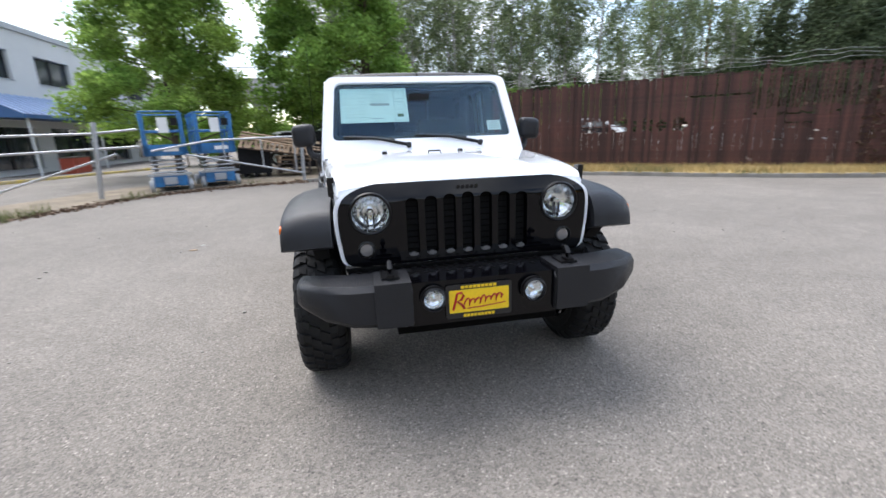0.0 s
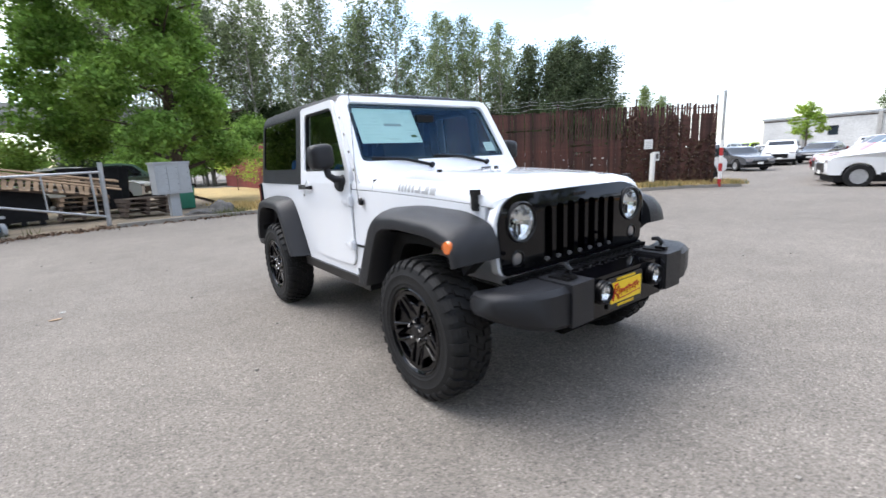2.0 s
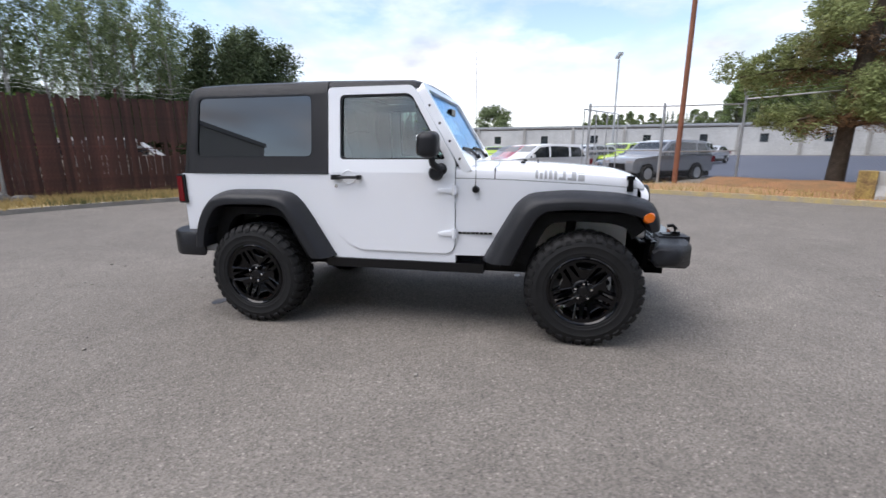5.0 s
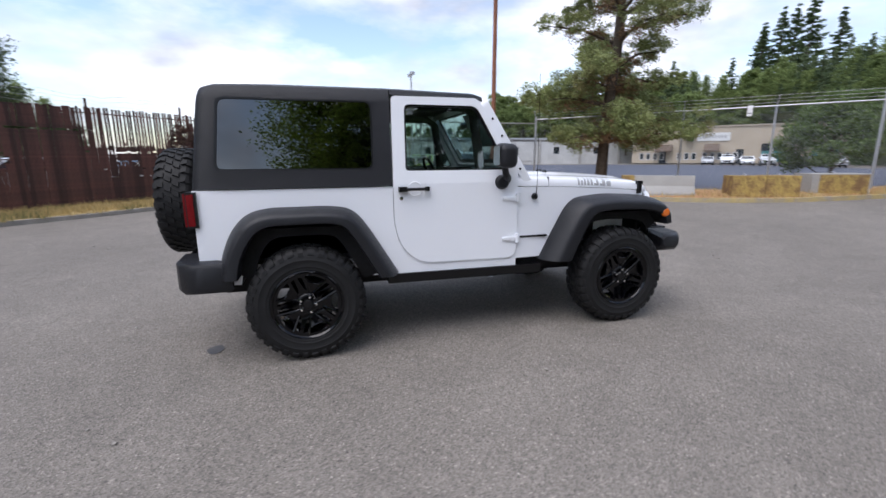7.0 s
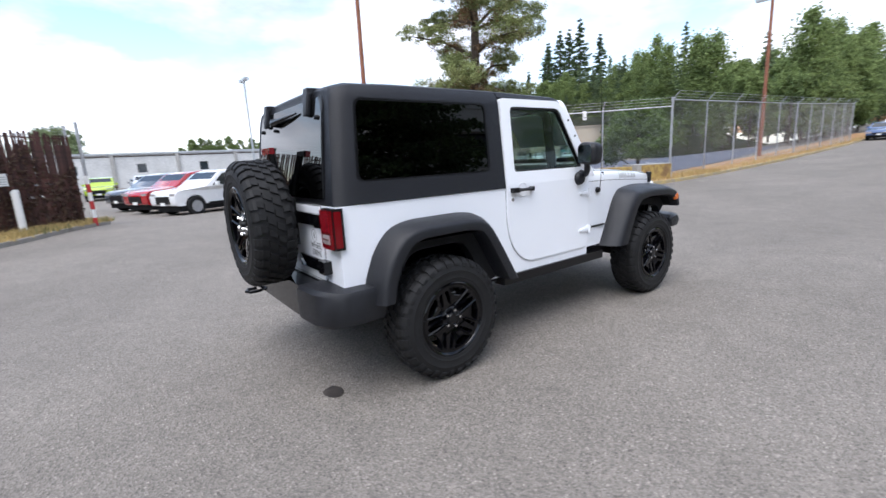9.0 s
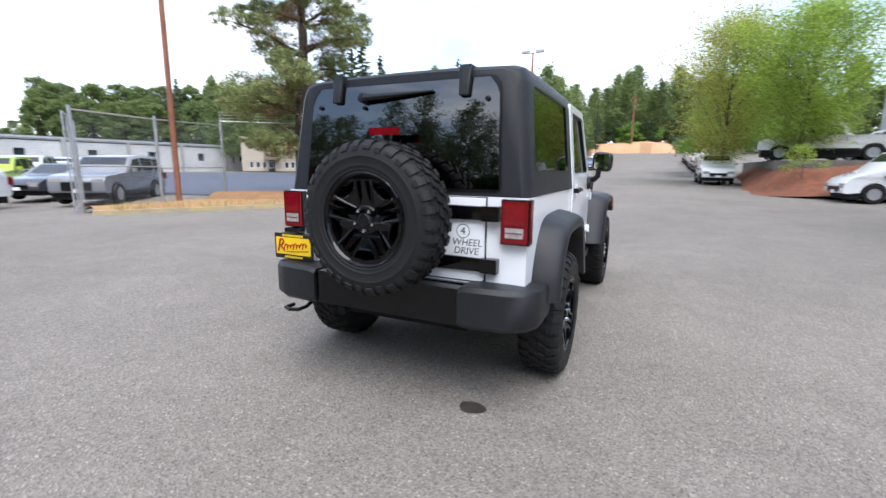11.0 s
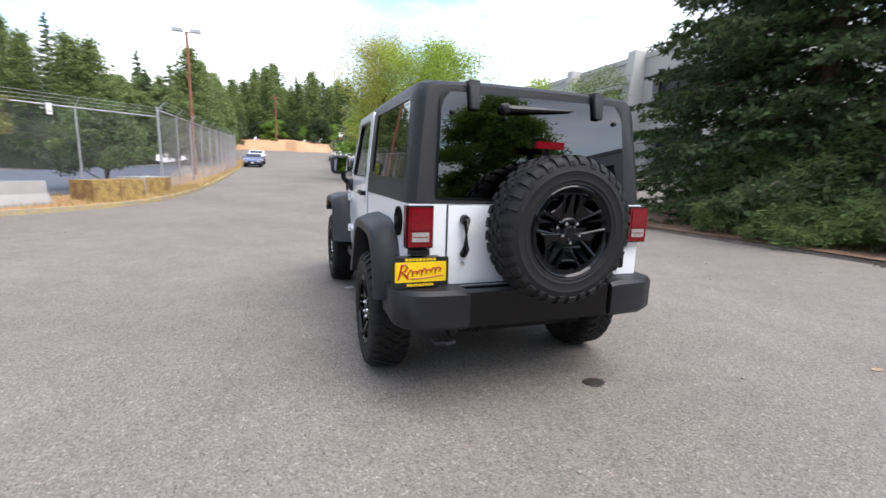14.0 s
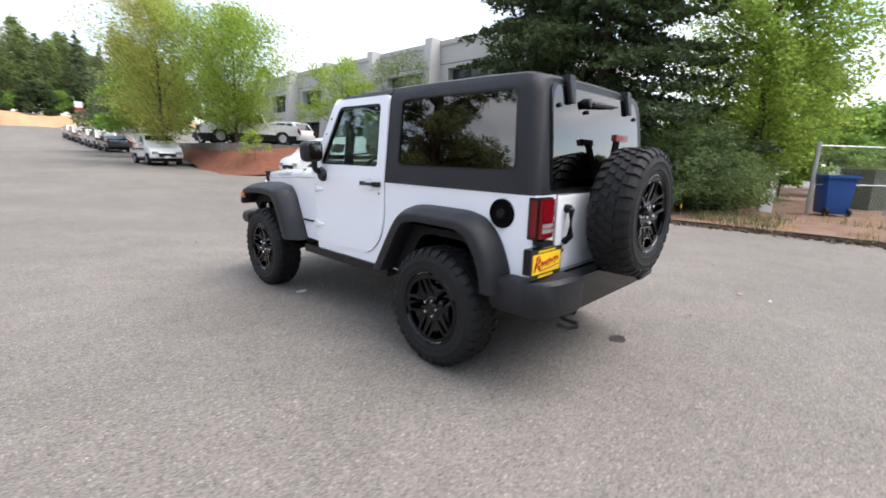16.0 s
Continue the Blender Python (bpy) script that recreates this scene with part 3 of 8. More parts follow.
for y0, y1, u0, u1 in hood_bars():
    both("marking_bar", lambda: marking(y0, y1, u0, u1), GREYINK, "grey block marking on the hood side")
for k in range(8):
    yb = 0.845 - 0.0305 * k
    both("fender_badge", lambda: box(0.7490, 0.7685 - 0.0006 * k, yb - 0.025, yb, 0.757, 0.772, 0.001), TRIM, "thin dark badge bar")


def latch():
    b = box(0.640, 0.668, -0.315, -0.275, 1.062, 1.097, 0.006)
    b = box(0.655, 0.680, -0.310, -0.280, 1.072, 1.150, 0.008, bm=b)
    return box(0.646, 0.678, -0.320, -0.270, 1.140, 1.166, 0.008, bm=b)


both("hood_latch", latch, TRIM, "black rubber hood latch")
for x in (-0.34, 0.17):
    part("hood_stop", lathe([(0.0, 1.238), (0.017, 1.236), (0.020, 1.205)], 12, "z"), TRIM, car).location = (x, 0.42, 0.018)
part("hood_bracket", tube([(-0.07, 0.31, 1.225), (-0.065, 0.31, 1.252), (0.01, 0.31, 1.252), (0.015, 0.31, 1.225)], 0.006, 6), TRIM, car)

# grille
GY = -0.402
outer = rounded([(-0.615, 0.735), (0.615, 0.735), (0.640, 0.93), (0.634, 1.065), (0.50, 1.132), (-0.50, 1.132), (-0.634, 1.065), (-0.640, 0.93)], [0.05, 0.05, 0.1, 0.07, 0.10, 0.10, 0.07, 0.1], 5)
slots = [rounded([(x - 0.031, 0.765), (x + 0.031, 0.765), (x + 0.031, 1.072 - abs(x) * 0.05), (x - 0.031, 1.072 - abs(x) * 0.05)], 0.030, 4) for x in [0.094 * k for k in range(-3, 4)]]
lamps = [circle(x, 0.995, 0.100, 28) for x in (-0.485, 0.485)]
signals = [circle(x, 0.815, 0.044, 18) for x in (-0.515, 0.515)]
g = plate(outer, slots + lamps + signals, "y", GY - 0.028, GY + 0.02, 0.007)
for v in g.verts:
    v.co.y += 0.55 * max(0.0, v.co.z - 1.055)
GREYMETAL_CLIP = material("dull_clip_metal", (0.22, 0.22, 0.23), 0.45, 0.6, vary=0.1)
grille = part("grille", g, GRILLEBLACK, car, "gloss black seven-slot grille")
g = plate([(x * 1.034, z + 0.002) for x, z in outer], [[(x * 1.004, z) for x, z in outer]], "y", GY - 0.016, GY + 0.03, 0.004)
for v in g.verts:
    v.co.y += 0.55 * max(0.0, v.co.z - 1.055)
part("grille_surround", g, WHITE, car, "white fender edge round the grille")
part("grille_backing", box(-0.60, 0.60, GY + 0.035, GY + 0.055, 0.74, 1.09), DARK, grille)
for k in range(-3, 4):
    c = box(0.094 * k - 0.022, 0.094 * k + 0.022, GY - 0.020, GY + 0.0, 0.762, 0.778, 0.004)
    part("slot_clip", box(0.094 * k - 0.010, 0.094 * k + 0.010, GY - 0.024, GY - 0.01, 0.772, 0.786, 0.004, bm=c), GREYMETAL_CLIP, grille, "small grey clip at a slot's foot")
for k in range(-3, 4):
    for j in range(9):
        part("slot_bar", box(0.094 * k - 0.029, 0.094 * k + 0.029, GY + 0.024, GY + 0.030, 0.79 + j * 0.031, 0.794 + j * 0.031), VOID, grille)
b = None
for k in range(5):
    b = box(-0.052 + k * 0.023, -0.036 + k * 0.023, GY - 0.0125, GY - 0.010, 1.090, 1.106, bm=b)
part("grille_mark", b, TRIM, grille, "dark block badge above the slots")
for x in (-0.485, 0.485):
    lamp = part("headlight", lathe([(0.100, 0.02), (0.104, -0.012), (0.098, -0.020), (0.090, -0.016), (0.088, 0.03)], 36, "y", closed=True), TRIM, car, "round headlight with chrome reflector")
    lamp.location = (x, GY - 0.02, 0.995)
    part("reflector", lathe([(0.089, -0.006), (0.082, 0.014), (0.062, 0.034), (0.036, 0.046), (0.016, 0.049)], 18, "y", caps=False), REFLECT, lamp, "faceted chrome reflector", angle=6)
    part("bulb_socket", lathe([(0.0, 0.044), (0.015, 0.045), (0.017, 0.052)], 16, "y"), VOID, lamp)
    part("bulb_shield", lathe([(0.0, 0.002), (0.011, 0.005), (0.013, 0.02), (0.009, 0.045)], 14, "y"), CHROME, lamp)
    for k in (-1, 1):
        part("shield_leg", box(k * 0.014 - 0.003, k * 0.014 + 0.003, 0.012, 0.030, -0.066, -0.006, 0.001), TRIM, lamp)
    part("lens", lathe([(0.090, -0.008), (0.070, -0.018), (0.040, -0.024), (0.0, -0.026)], 32, "y", caps=False), LENSGLASS, lamp)
for x in (-0.515, 0.515):
    s = part("turn_signal", lathe([(0.044, 0.03), (0.046, -0.010), (0.040, -0.012), (0.036, 0.01)], 24, "y", closed=True), TRIM, car, "round smoked turn signal")
    s.location = (x, GY - 0.02, 0.815)
    part("lens", lathe([(0.040, 0.006), (0.030, -0.008), (0.0, -0.013)], 20, "y"), material("smoked_lens", (0.22, 0.21, 0.21), 0.15, 0.3, vary=0.2, scale=60, coat=1.0) if x < 0 else bpy.data.materials["smoked_lens"], s)

# front bumper
XB = 0.842


def bumper_end():
    rings = []
    for x, yf, yb, z0, z1 in ((0.335, -0.735, -0.52, 0.522, 0.715), (0.37, -0.742, -0.52, 0.518, 0.728), (0.60, -0.729, -0.50, 0.535, 0.728), (0.72, -0.695, -0.47, 0.566, 0.727), (XB - 0.02, -0.610, -0.43, 0.606, 0.722), (XB, -0.585, -0.44, 0.622, 0.708)):
        c = 0.025
        rings.append([(x, yf, z0 + c), (x, yf, z1 - c), (x, yf + c, z1), (x, yb - c, z1), (x, yb, z1 - c), (x, yb, z0 + c), (x, yb - c, z0), (x, yf + c, z0)])
    return loft(rings)


both("bumper_end", bumper_end, PLASTIC, "charcoal moulded bumper end")
b = box(-0.345, 0.345, -0.715, -0.53, 0.515, 0.720, 0.012)
bumper = part("front_bumper", b, GRILLEBLACK, car, "gloss black steel bumper centre")
for x in (-0.235, 0.235):
    f = part("fog_lamp", lathe([(0.062, 0.03), (0.064, -0.018), (0.056, -0.024), (0.050, -0.01), (0.048, 0.02)], 28, "y", closed=True), TRIM, car, "round fog lamp in the bumper")
    f.location = (x - 0.008, -0.736, 0.645)
    f.scale = (0.88, 1, 0.88)
    part("reflector", lathe([(0.050, -0.006), (0.040, 0.008), (0.024, 0.016), (0.008, 0.018)], 16, "y", caps=False), REFLECT, f, angle=6)
    part("bulb_shield", lathe([(0.0, -0.002), (0.009, 0.002), (0.011, 0.018)], 12, "y"), CHROME, f)
    part("lens", lathe([(0.050, -0.010), (0.030, -0.020), (0.0, -0.024)], 24, "y", caps=False), LENSGLASS, f)
    part("lamp_hood", lathe([(0.058, -0.004), (0.070, -0.004), (0.070, 0.012), (0.058, 0.012)], 28, "y", closed=True), TRIM, f)
b = box(-0.60, 0.60, -0.60, -0.40, 0.70, 0.716)
for i in range(22):
    for j in range(4):
        b = merged(b, moved(box(-0.016, 0.016, -0.005, 0.005, 0.716, 0.722), pose(-0.56 + i * 0.053, -0.57 + j * 0.045, 0, 0, 0, 45 if (i + j) % 2 else -45)))
part("tread_plate", b, TRIM, car, "black diamond tread plate behind the bumper")
both("bumper_block", lambda: soften(box(0.340, 0.500, -0.749, -0.545, 0.535, 0.738), 0.034, 4), PLASTIC, "charcoal bumper block below the tow hook")
for x in (-0.425, 0.425):
    hook = tube([(x, -0.66, 0.735), (x, -0.672, 0.785), (x, -0.650, 0.806), (x, -0.615, 0.800)], [0.015, 0.014, 0.013, 0.011], 8)
    hook = box(x - 0.040, x + 0.040, -0.69, -0.58, 0.736, 0.748, 0.005, bm=hook)
    hook = box(x - 0.016, x + 0.016, -0.70, -0.64, 0.745, 0.762, 0.004, bm=hook)
    part("tow_hook", hook, TRIM, car, "black tow hook")
part("valance", plate([(-0.62, 0.735), (0.62, 0.735), (0.55, 0.52), (-0.55, 0.52)], [], "y", -0.47, -0.44), VOID, car)
part("skid_bar", box(-0.40, 0.40, -0.62, -0.50, 0.44, 0.50, 0.02), VOID, car)


def number_plate(x, y, z, facing):
    p = part("licence_plate", plate(rounded([(-0.155, -0.080), (0.155, -0.080), (0.155, 0.080), (-0.155, 0.080)], 0.012), [], "y", -0.003, 0.003, 0.001), BLACKINK, car, "yellow dealer plate in a black frame")
    p.matrix_world = pose(x, y, z, 0, 0, facing)
    part("plate_face", plate(rounded([(-0.140, -0.052), (0.140, -0.052), (0.140, 0.056), (-0.140, 0.056)], 0.006), [], "y", -0.006, -0.003), YELLOW, p)
    for z0, w in ((0.062, 0.085), (-0.075, 0.075)):
        for k in range(9):
            part("frame_bar", box(-w + k * w * 2 / 9, -w + k * w * 2 / 9 + w * 0.17, -0.005, -0.003, z0, z0 + 0.013), YELLOW, p)
    pts = []
    for i in range(61):
        th = i * 0.78
        pts.append((-0.072 + 0.0040 * th - 0.0068 * math.sin(th), -0.0075, -0.006 + 0.0145 * math.cos(th + 2.6) * (1.0 + 0.35 * math.sin(th * 0.37)) + 0.0004 * th))
    part("plate_script", tube(pts, 0.0038, 6), REDINK, p)
    part("plate_initial", tube([(-0.124, -0.0075, -0.036), (-0.112, -0.0075, 0.004), (-0.104, -0.0075, 0.042), (-0.082, -0.0075, 0.044), (-0.074, -0.0075, 0.030), (-0.086, -0.0075, 0.010), (-0.104, -0.0075, 0.004), (-0.084, -0.0075, -0.012), (-0.070, -0.0075, -0.034)], 0.0056, 6), REDINK, p)
    part("plate_underline", tube([(-0.06, -0.0075, -0.034), (0.02, -0.0075, -0.030), (0.125, -0.0075, -0.020)], 0.0026, 5), REDINK, p)
    return p


number_plate(-0.032, -0.724, 0.616, 0)


# flares
def flare(path, inner, x0, x1, k=0.45):
    """A wheel-arch flare: its face slants from the body edge down to a lip, then turns in to the arch."""
    def make():
        rings = []
        for (a, b), (c, d) in zip(path, inner):
            at = lambda u: (a + (c - a) * u, b + (d - b) * u)
            rings.append([(x, *p) for x, p in ((x0, at(0)), (0.768, at(0)), (0.768 + (x1 - 0.768) * 0.5, at(k * 0.30)), (x1 - 0.030, at(k * 0.66)),
                                               (x1 - 0.008, at(k * 0.92)), (x1, at(k + 0.12)), (x1 - 0.004, at(0.94)), (x1 - 0.020, at(1.0)), (x0, at(1.0)))])
        return loft(rings)
    return make


fo = rounded([(0.672, 0.580), (0.545, 0.815), (0.445, 0.985), (0.36, 1.052), (0.10, 1.076), (-0.26, 1.056), (-0.415, 1.012), (-0.462, 0.937), (-0.472, 0.855)], [0, .1, .07, .07, .1, .1, .06, .04, 0], 4)
fi = rounded([(0.455, 0.580), (0.365, 0.780), (0.300, 0.900), (0.245, 0.945), (0.08, 0.962), (-0.22, 0.952), (-0.33, 0.922), (-0.378, 0.880), (-0.392, 0.828)], [0, .08, .05, .05, .06, .06, .05, .03, 0], 4)
both("front_flare", flare(fo, fi, 0.674, 0.914), PLASTIC, "charcoal plastic front wheel flare", angle=50)
ro = rounded([(1.785, 0.560), (1.975, 0.875), (2.045, 0.975), (2.115, 1.032), (2.24, 1.052), (2.64, 1.050), (2.775, 1.014), (2.875, 0.900), (2.938, 0.740), (2.958, 0.610)], [0, .1, .07, .06, .06, .08, .1, .1, .05, 0], 4)
ri = rounded([(1.935, 0.560), (2.085, 0.820), (2.128, 0.885), (2.165, 0.925), (2.26, 0.948), (2.61, 0.945), (2.695, 0.915), (2.765, 0.825), (2.815, 0.710), (2.830, 0.610)], [0, .08, .05, .05, .05, .06, .08, .08, .05, 0], 4)
both("rear_flare", flare(ro, ri, 0.70, 0.914), PLASTIC, "charcoal plastic rear wheel flare", angle=50)


def lip(edge, cy):
    """Dark inner lip that closes the arch behind a flare."""
    inside = [(cy + (y - cy) * 0.80, 0.396 + (z - 0.396) * 0.84) for y, z in edge]
    return lambda: plate(edge + inside[::-1], [], "x", 0.70, 0.772)


both("arch_lip", lip(fi, 0.0), DARK)
both("arch_lip", lip(ri, 2.418), DARK)
both("side_marker", lambda: moved(lathe([(0.0, 0.016), (0.028, 0.013), (0.036, 0.004), (0.038, -0.01)], 20, "x"), pose(0.902, -0.375, 0.925)), AMBER, "amber oval side marker")
both("wheel_liner", lambda: loft([[(x, y, z) for y, z in ((0.505, 0.570), (0.40, 0.80), (0.32, 0.935), (-0.30, 0.940), (-0.375, 0.850))] for x in (0.36, 0.850)], closed=False), DARK)
both("rear_liner", lambda: loft([[(x, y, z) for y, z in ((1.915, 0.560), (2.075, 0.83), (2.15, 0.925), (2.69, 0.925), (2.77, 0.83), (2.845, 0.610))] for x in (0.46, 0.870)], closed=False), DARK)
both("sill_rail", lambda: soften(box(0.68, 0.785, 0.66, 1.86, 0.478, 0.545), 0.016, 3), TRIM, "black sill rail below the door")

# doors
low = rounded([(0.868, 0.608), (1.625, 0.612), (1.760, 0.735), (1.806, 0.90), (1.808, 1.185), (0.868, 1.185)], [0.09, 0.10, 0.10, 0.10, 0.0, 0.0], 6)
gap = rounded([(0.8655, 0.6055), (1.626, 0.6095), (1.7625, 0.734), (1.8085, 0.90), (1.8105, 1.187), (0.8655, 1.187)], [0.09, 0.10, 0.10, 0.10, 0.0, 0.0], 6)
frame_out = rounded([(0.868, 1.185), (1.808, 1.185), (1.800, 1.778), (1.185, 1.778), (1.150, 1.745), (0.868, 1.262)], [0, 0, 0.03, 0.03, 0.03, 0.03], 4)
frame_in = rounded([(0.935, 1.276), (1.718, 1.276), (1.712, 1.724), (1.185, 1.724)], [0.03, 0.03, 0.04, 0.05], 5)
for side, tag in ((1, "L"), (-1, "R")):
    flip = (lambda q: q) if side > 0 else mirror_x
    door = part("door", flip(plate(low, [], "x", 0.735, 0.778, 0.006)), WHITE, car, "white door with black handle and tinted glass")
    part("door_gap", flip(plate(gap, [], "x", 0.74, 0.7665)), DARK, door)
    part("window_frame", flip(tilt_side(plate(frame_out, [frame_in], "x", 0.728, 0.778, 0.006))), WHITE, door)
    seal = rounded([(0.925, 1.268), (1.726, 1.268), (1.720, 1.732), (1.178, 1.732)], [0.03, 0.03, 0.04, 0.05], 5)
    part("window_seal", flip(tilt_side(plate(seal, [rounded([(0.950, 1.286), (1.706, 1.286), (1.700, 1.712), (1.194, 1.712)], [0.03, 0.03, 0.04, 0.05], 5)], "x", 0.742, 0.768))), TRIM, door)
    gl = part("window_glass", flip(tilt_side(plate(frame_in, [], "x", 0.748, 0.752))), DOORGLASS, door)
    gl.visible_shadow = False
    h = tube([(0.785, 1.57, 1.150), (0.812, 1.585, 1.150), (0.812, 1.72, 1.150), (0.785, 1.745, 1.150)], 0.011, 8)
    h = box(0.776, 0.816, 1.715, 1.775, 1.133, 1.167, 0.008, bm=h)
    h = box(0.776, 0.806, 1.555, 1.585, 1.135, 1.165, 0.008, bm=h)
    part("handle", flip(h), TRIM, door, "black bar door handle")
    part("handle_cup", flip(moved(lathe([(0.0, -0.002), (0.040, -0.001), (0.048, 0.004), (0.052, 0.001)], 24, "x"), pose(0.7775, 1.655, 1.150))), WHITE, door)
    part("key_lock", flip(moved(lathe([(0.0, 0.004), (0.012, 0.003), (0.013, 0.0)], 14, "x"), pose(0.778, 1.755, 1.085))), CHROME, door)
    for z in (1.070, 0.764):
        hg = box(0.770, 0.796, 0.852, 0.884, z - 0.030, z + 0.026, 0.007)
        hg = merged(hg, soften(plate([(0.884, z - 0.026), (0.990, z - 0.016), (0.990, z + 0.004), (0.884, z + 0.016)], [], "x", 0.776, 0.792), 0.005, 2))
        hg = merged(hg, moved(lathe([(0.013, -0.036), (0.013, 0.032)], 12, "z"), pose(0.790, 0.870, z)))
        part("hinge", flip(hg), WHITE, door, "white exposed door hinge")
    mirror = soften(plate([(0.808, 1.300), (0.975, 1.285), (0.985, 1.452), (0.818, 1.468)], [], "y", 0.955, 1.090), 0.058, 6)
    mir = part("side_mirror", flip(moved(mirror, pose(0, 0, 0))), PLASTIC, door, "black side mirror on an arm")
    arm = tube([(0.782, 0.965, 1.215), (0.83, 0.980, 1.222), (0.860, 1.005, 1.250), (0.870, 1.02, 1.32)], [0.030, 0.026, 0.024, 0.024], 10)
    arm = merged(arm, moved(lathe([(0.0, 0.022), (0.030, 0.018), (0.042, 0.0)], 18, "x"), pose(0.776, 0.965, 1.210)))
    part("mirror_arm", flip(arm), PLASTIC, mir)
    part("mirror_base", flip(moved(lathe([(0.0, 0.030), (0.040, 0.026), (0.052, 0.010), (0.054, -0.01)], 20, "x"), pose(0.785, 1.000, 1.185))), PLASTIC, mir)
    part("mirror_glass", flip(plate(rounded([(0.835, 1.312), (0.952, 1.312), (0.952, 1.440), (0.835, 1.440)], 0.02), [], "y", 1.0905, 1.0925)), material("mirror_silver", (0.8, 0.82, 0.83), 0.02, 1.0, vary=0.01) if side > 0 else bpy.data.materials["mirror_silver"], mir)

# windscreen frame and glass, leaning back
SLOPE = math.atan(0.60)
BASE = (0.770, 1.205)


def lean_screen(b):
    """From an upright plate at y = 0, z from 0, to the screen's lean."""
    return moved(b, Matrix.Translation((0, BASE[0], BASE[1])) @ Matrix.Rotation(-SLOPE, 4, 'X'))


ws_out = rounded([(-0.755, -0.02), (0.755, -0.02), (0.705, 0.688), (-0.705, 0.688)], [0.02, 0.02, 0.07, 0.07], 5)
ws_in = rounded([(-0.680, 0.140), (0.680, 0.140), (0.640, 0.636), (-0.640, 0.636)], [0.05, 0.05, 0.06, 0.06], 5)
frit = rounded([(-0.650, 0.178), (0.650, 0.178), (0.615, 0.608), (-0.615, 0.608)], [0.05, 0.05, 0.06, 0.06], 5)
screen = part("windscreen_frame", lean_screen(plate(ws_out, [ws_in], "y", -0.012, 0.05, 0.010, 3)), WHITE, car)
ws = part("windscreen", lean_screen(plate(ws_in, [], "y", 0.008, 0.012)), WSGLASS, screen)
ws.visible_shadow = False
part("black_border", lean_screen(plate(ws_in, [frit], "y", 0.0125, 0.0145)), BLACKINK, screen)
paper = part("price_sticker", lean_screen(plate([(-0.612, 0.300), (-0.100, 0.300), (-0.100, 0.600), (-0.605, 0.600)], [], "y", 0.0150, 0.0160)), PAPER, screen, "large pale green price sheet inside the glass")
FAINTINK = material("faint_print", (0.52, 0.60, 0.60), 0.55, vary=0.1)
b = None
for i in range(7):
    b = box(-0.585, -0.50 - 0.03 * (i % 3 == 1), -0.0005, 0.0, 0.50 - i * 0.028, 0.504 - i * 0.028, bm=b)
    b = box(-0.475, -0.41 - 0.02 * (i % 2), -0.0005, 0.0, 0.50 - i * 0.028, 0.504 - i * 0.028, bm=b)
    b = box(-0.385, -0.235 - 0.04 * (i % 4 == 2), -0.0005, 0.0, 0.535 - i * 0.013, 0.538 - i * 0.013, bm=b)
for z0 in (0.30, 0.395, 0.49):
    b = merged(b, plate([(-0.205, z0), (-0.118, z0), (-0.118, z0 + 0.075), (-0.205, z0 + 0.075)], [[(-0.200, z0 + 0.005), (-0.123, z0 + 0.005), (-0.123, z0 + 0.070), (-0.200, z0 + 0.070)]], "y", -0.0005, 0.0))
part("sheet_print", lean_screen(moved(b, Matrix.Translation((0, 0.0150, 0.012)))), FAINTINK, paper)
b = box(-0.385, -0.240, -0.0007, 0.0, 0.445, 0.466)
b = box(-0.385, -0.290, -0.0007, 0.0, 0.330, 0.336, bm=b)
part("sheet_heading", lean_screen(moved(b, Matrix.Translation((0, 0.0150, 0.0)))), GREYINK, paper)
part("sheet_stamp", lean_screen(box(-0.185, -0.135, 0.0140, 0.0150, 0.345, 0.370)), HEDGE, paper)
card = part("stock_card", lean_screen(plate([(0.510, 0.205), (0.620, 0.205), (0.617, 0.290), (0.510, 0.290)], [], "y", 0.0150, 0.0160)), PAPERW, screen, "small white card in the corner of the glass")
b = None
for i in range(4):
    b = box(0.525, 0.60, 0.0144, 0.0150, 0.222 + i * 0.016, 0.227 + i * 0.016, bm=b)
part("card_print", lean_screen(b), GREYINK, card)
for x0, x1 in ((-0.13, -0.60), (0.42, -0.08)):
    w = tube([(x0, -0.018, 0.085), ((x0 + x1) / 2, -0.030, 0.140), (x1, -0.018, 0.165)], [0.012, 0.010, 0.006], 6)
    w = tube([(x0 - 0.10, -0.012, 0.132), (x1, -0.010, 0.158)], 0.008, 6, bm=w)
    w = merged(w, moved(lathe([(0.0, -0.03), (0.018, -0.028), (0.02, 0.01)], 12, "y"), pose(x0, -0.01, 0.078)))
    part("wiper", lean_screen(w), TRIM, car, "black windscreen wiper")
for x in (-0.715, 0.715):
    for k in range(4):
        z = 0.10 + 0.14 * k
        part("frame_bolt", lean_screen(moved(lathe([(0.0, 0.004), (0.008, 0.003), (0.010, -0.002)], 8, "x"), pose(x + math.copysign(0.0405 - 0.0706 * (z + 0.02), x), 0.022, z, 0, 0, 0 if x > 0 else 180))), TRIM, screen)

# hardtop
def rear_lean(z):
    """How far the rear face falls forward at a height; it bows a little."""
    d = z - 1.17
    return d * 0.070 + 0.075 * d * d


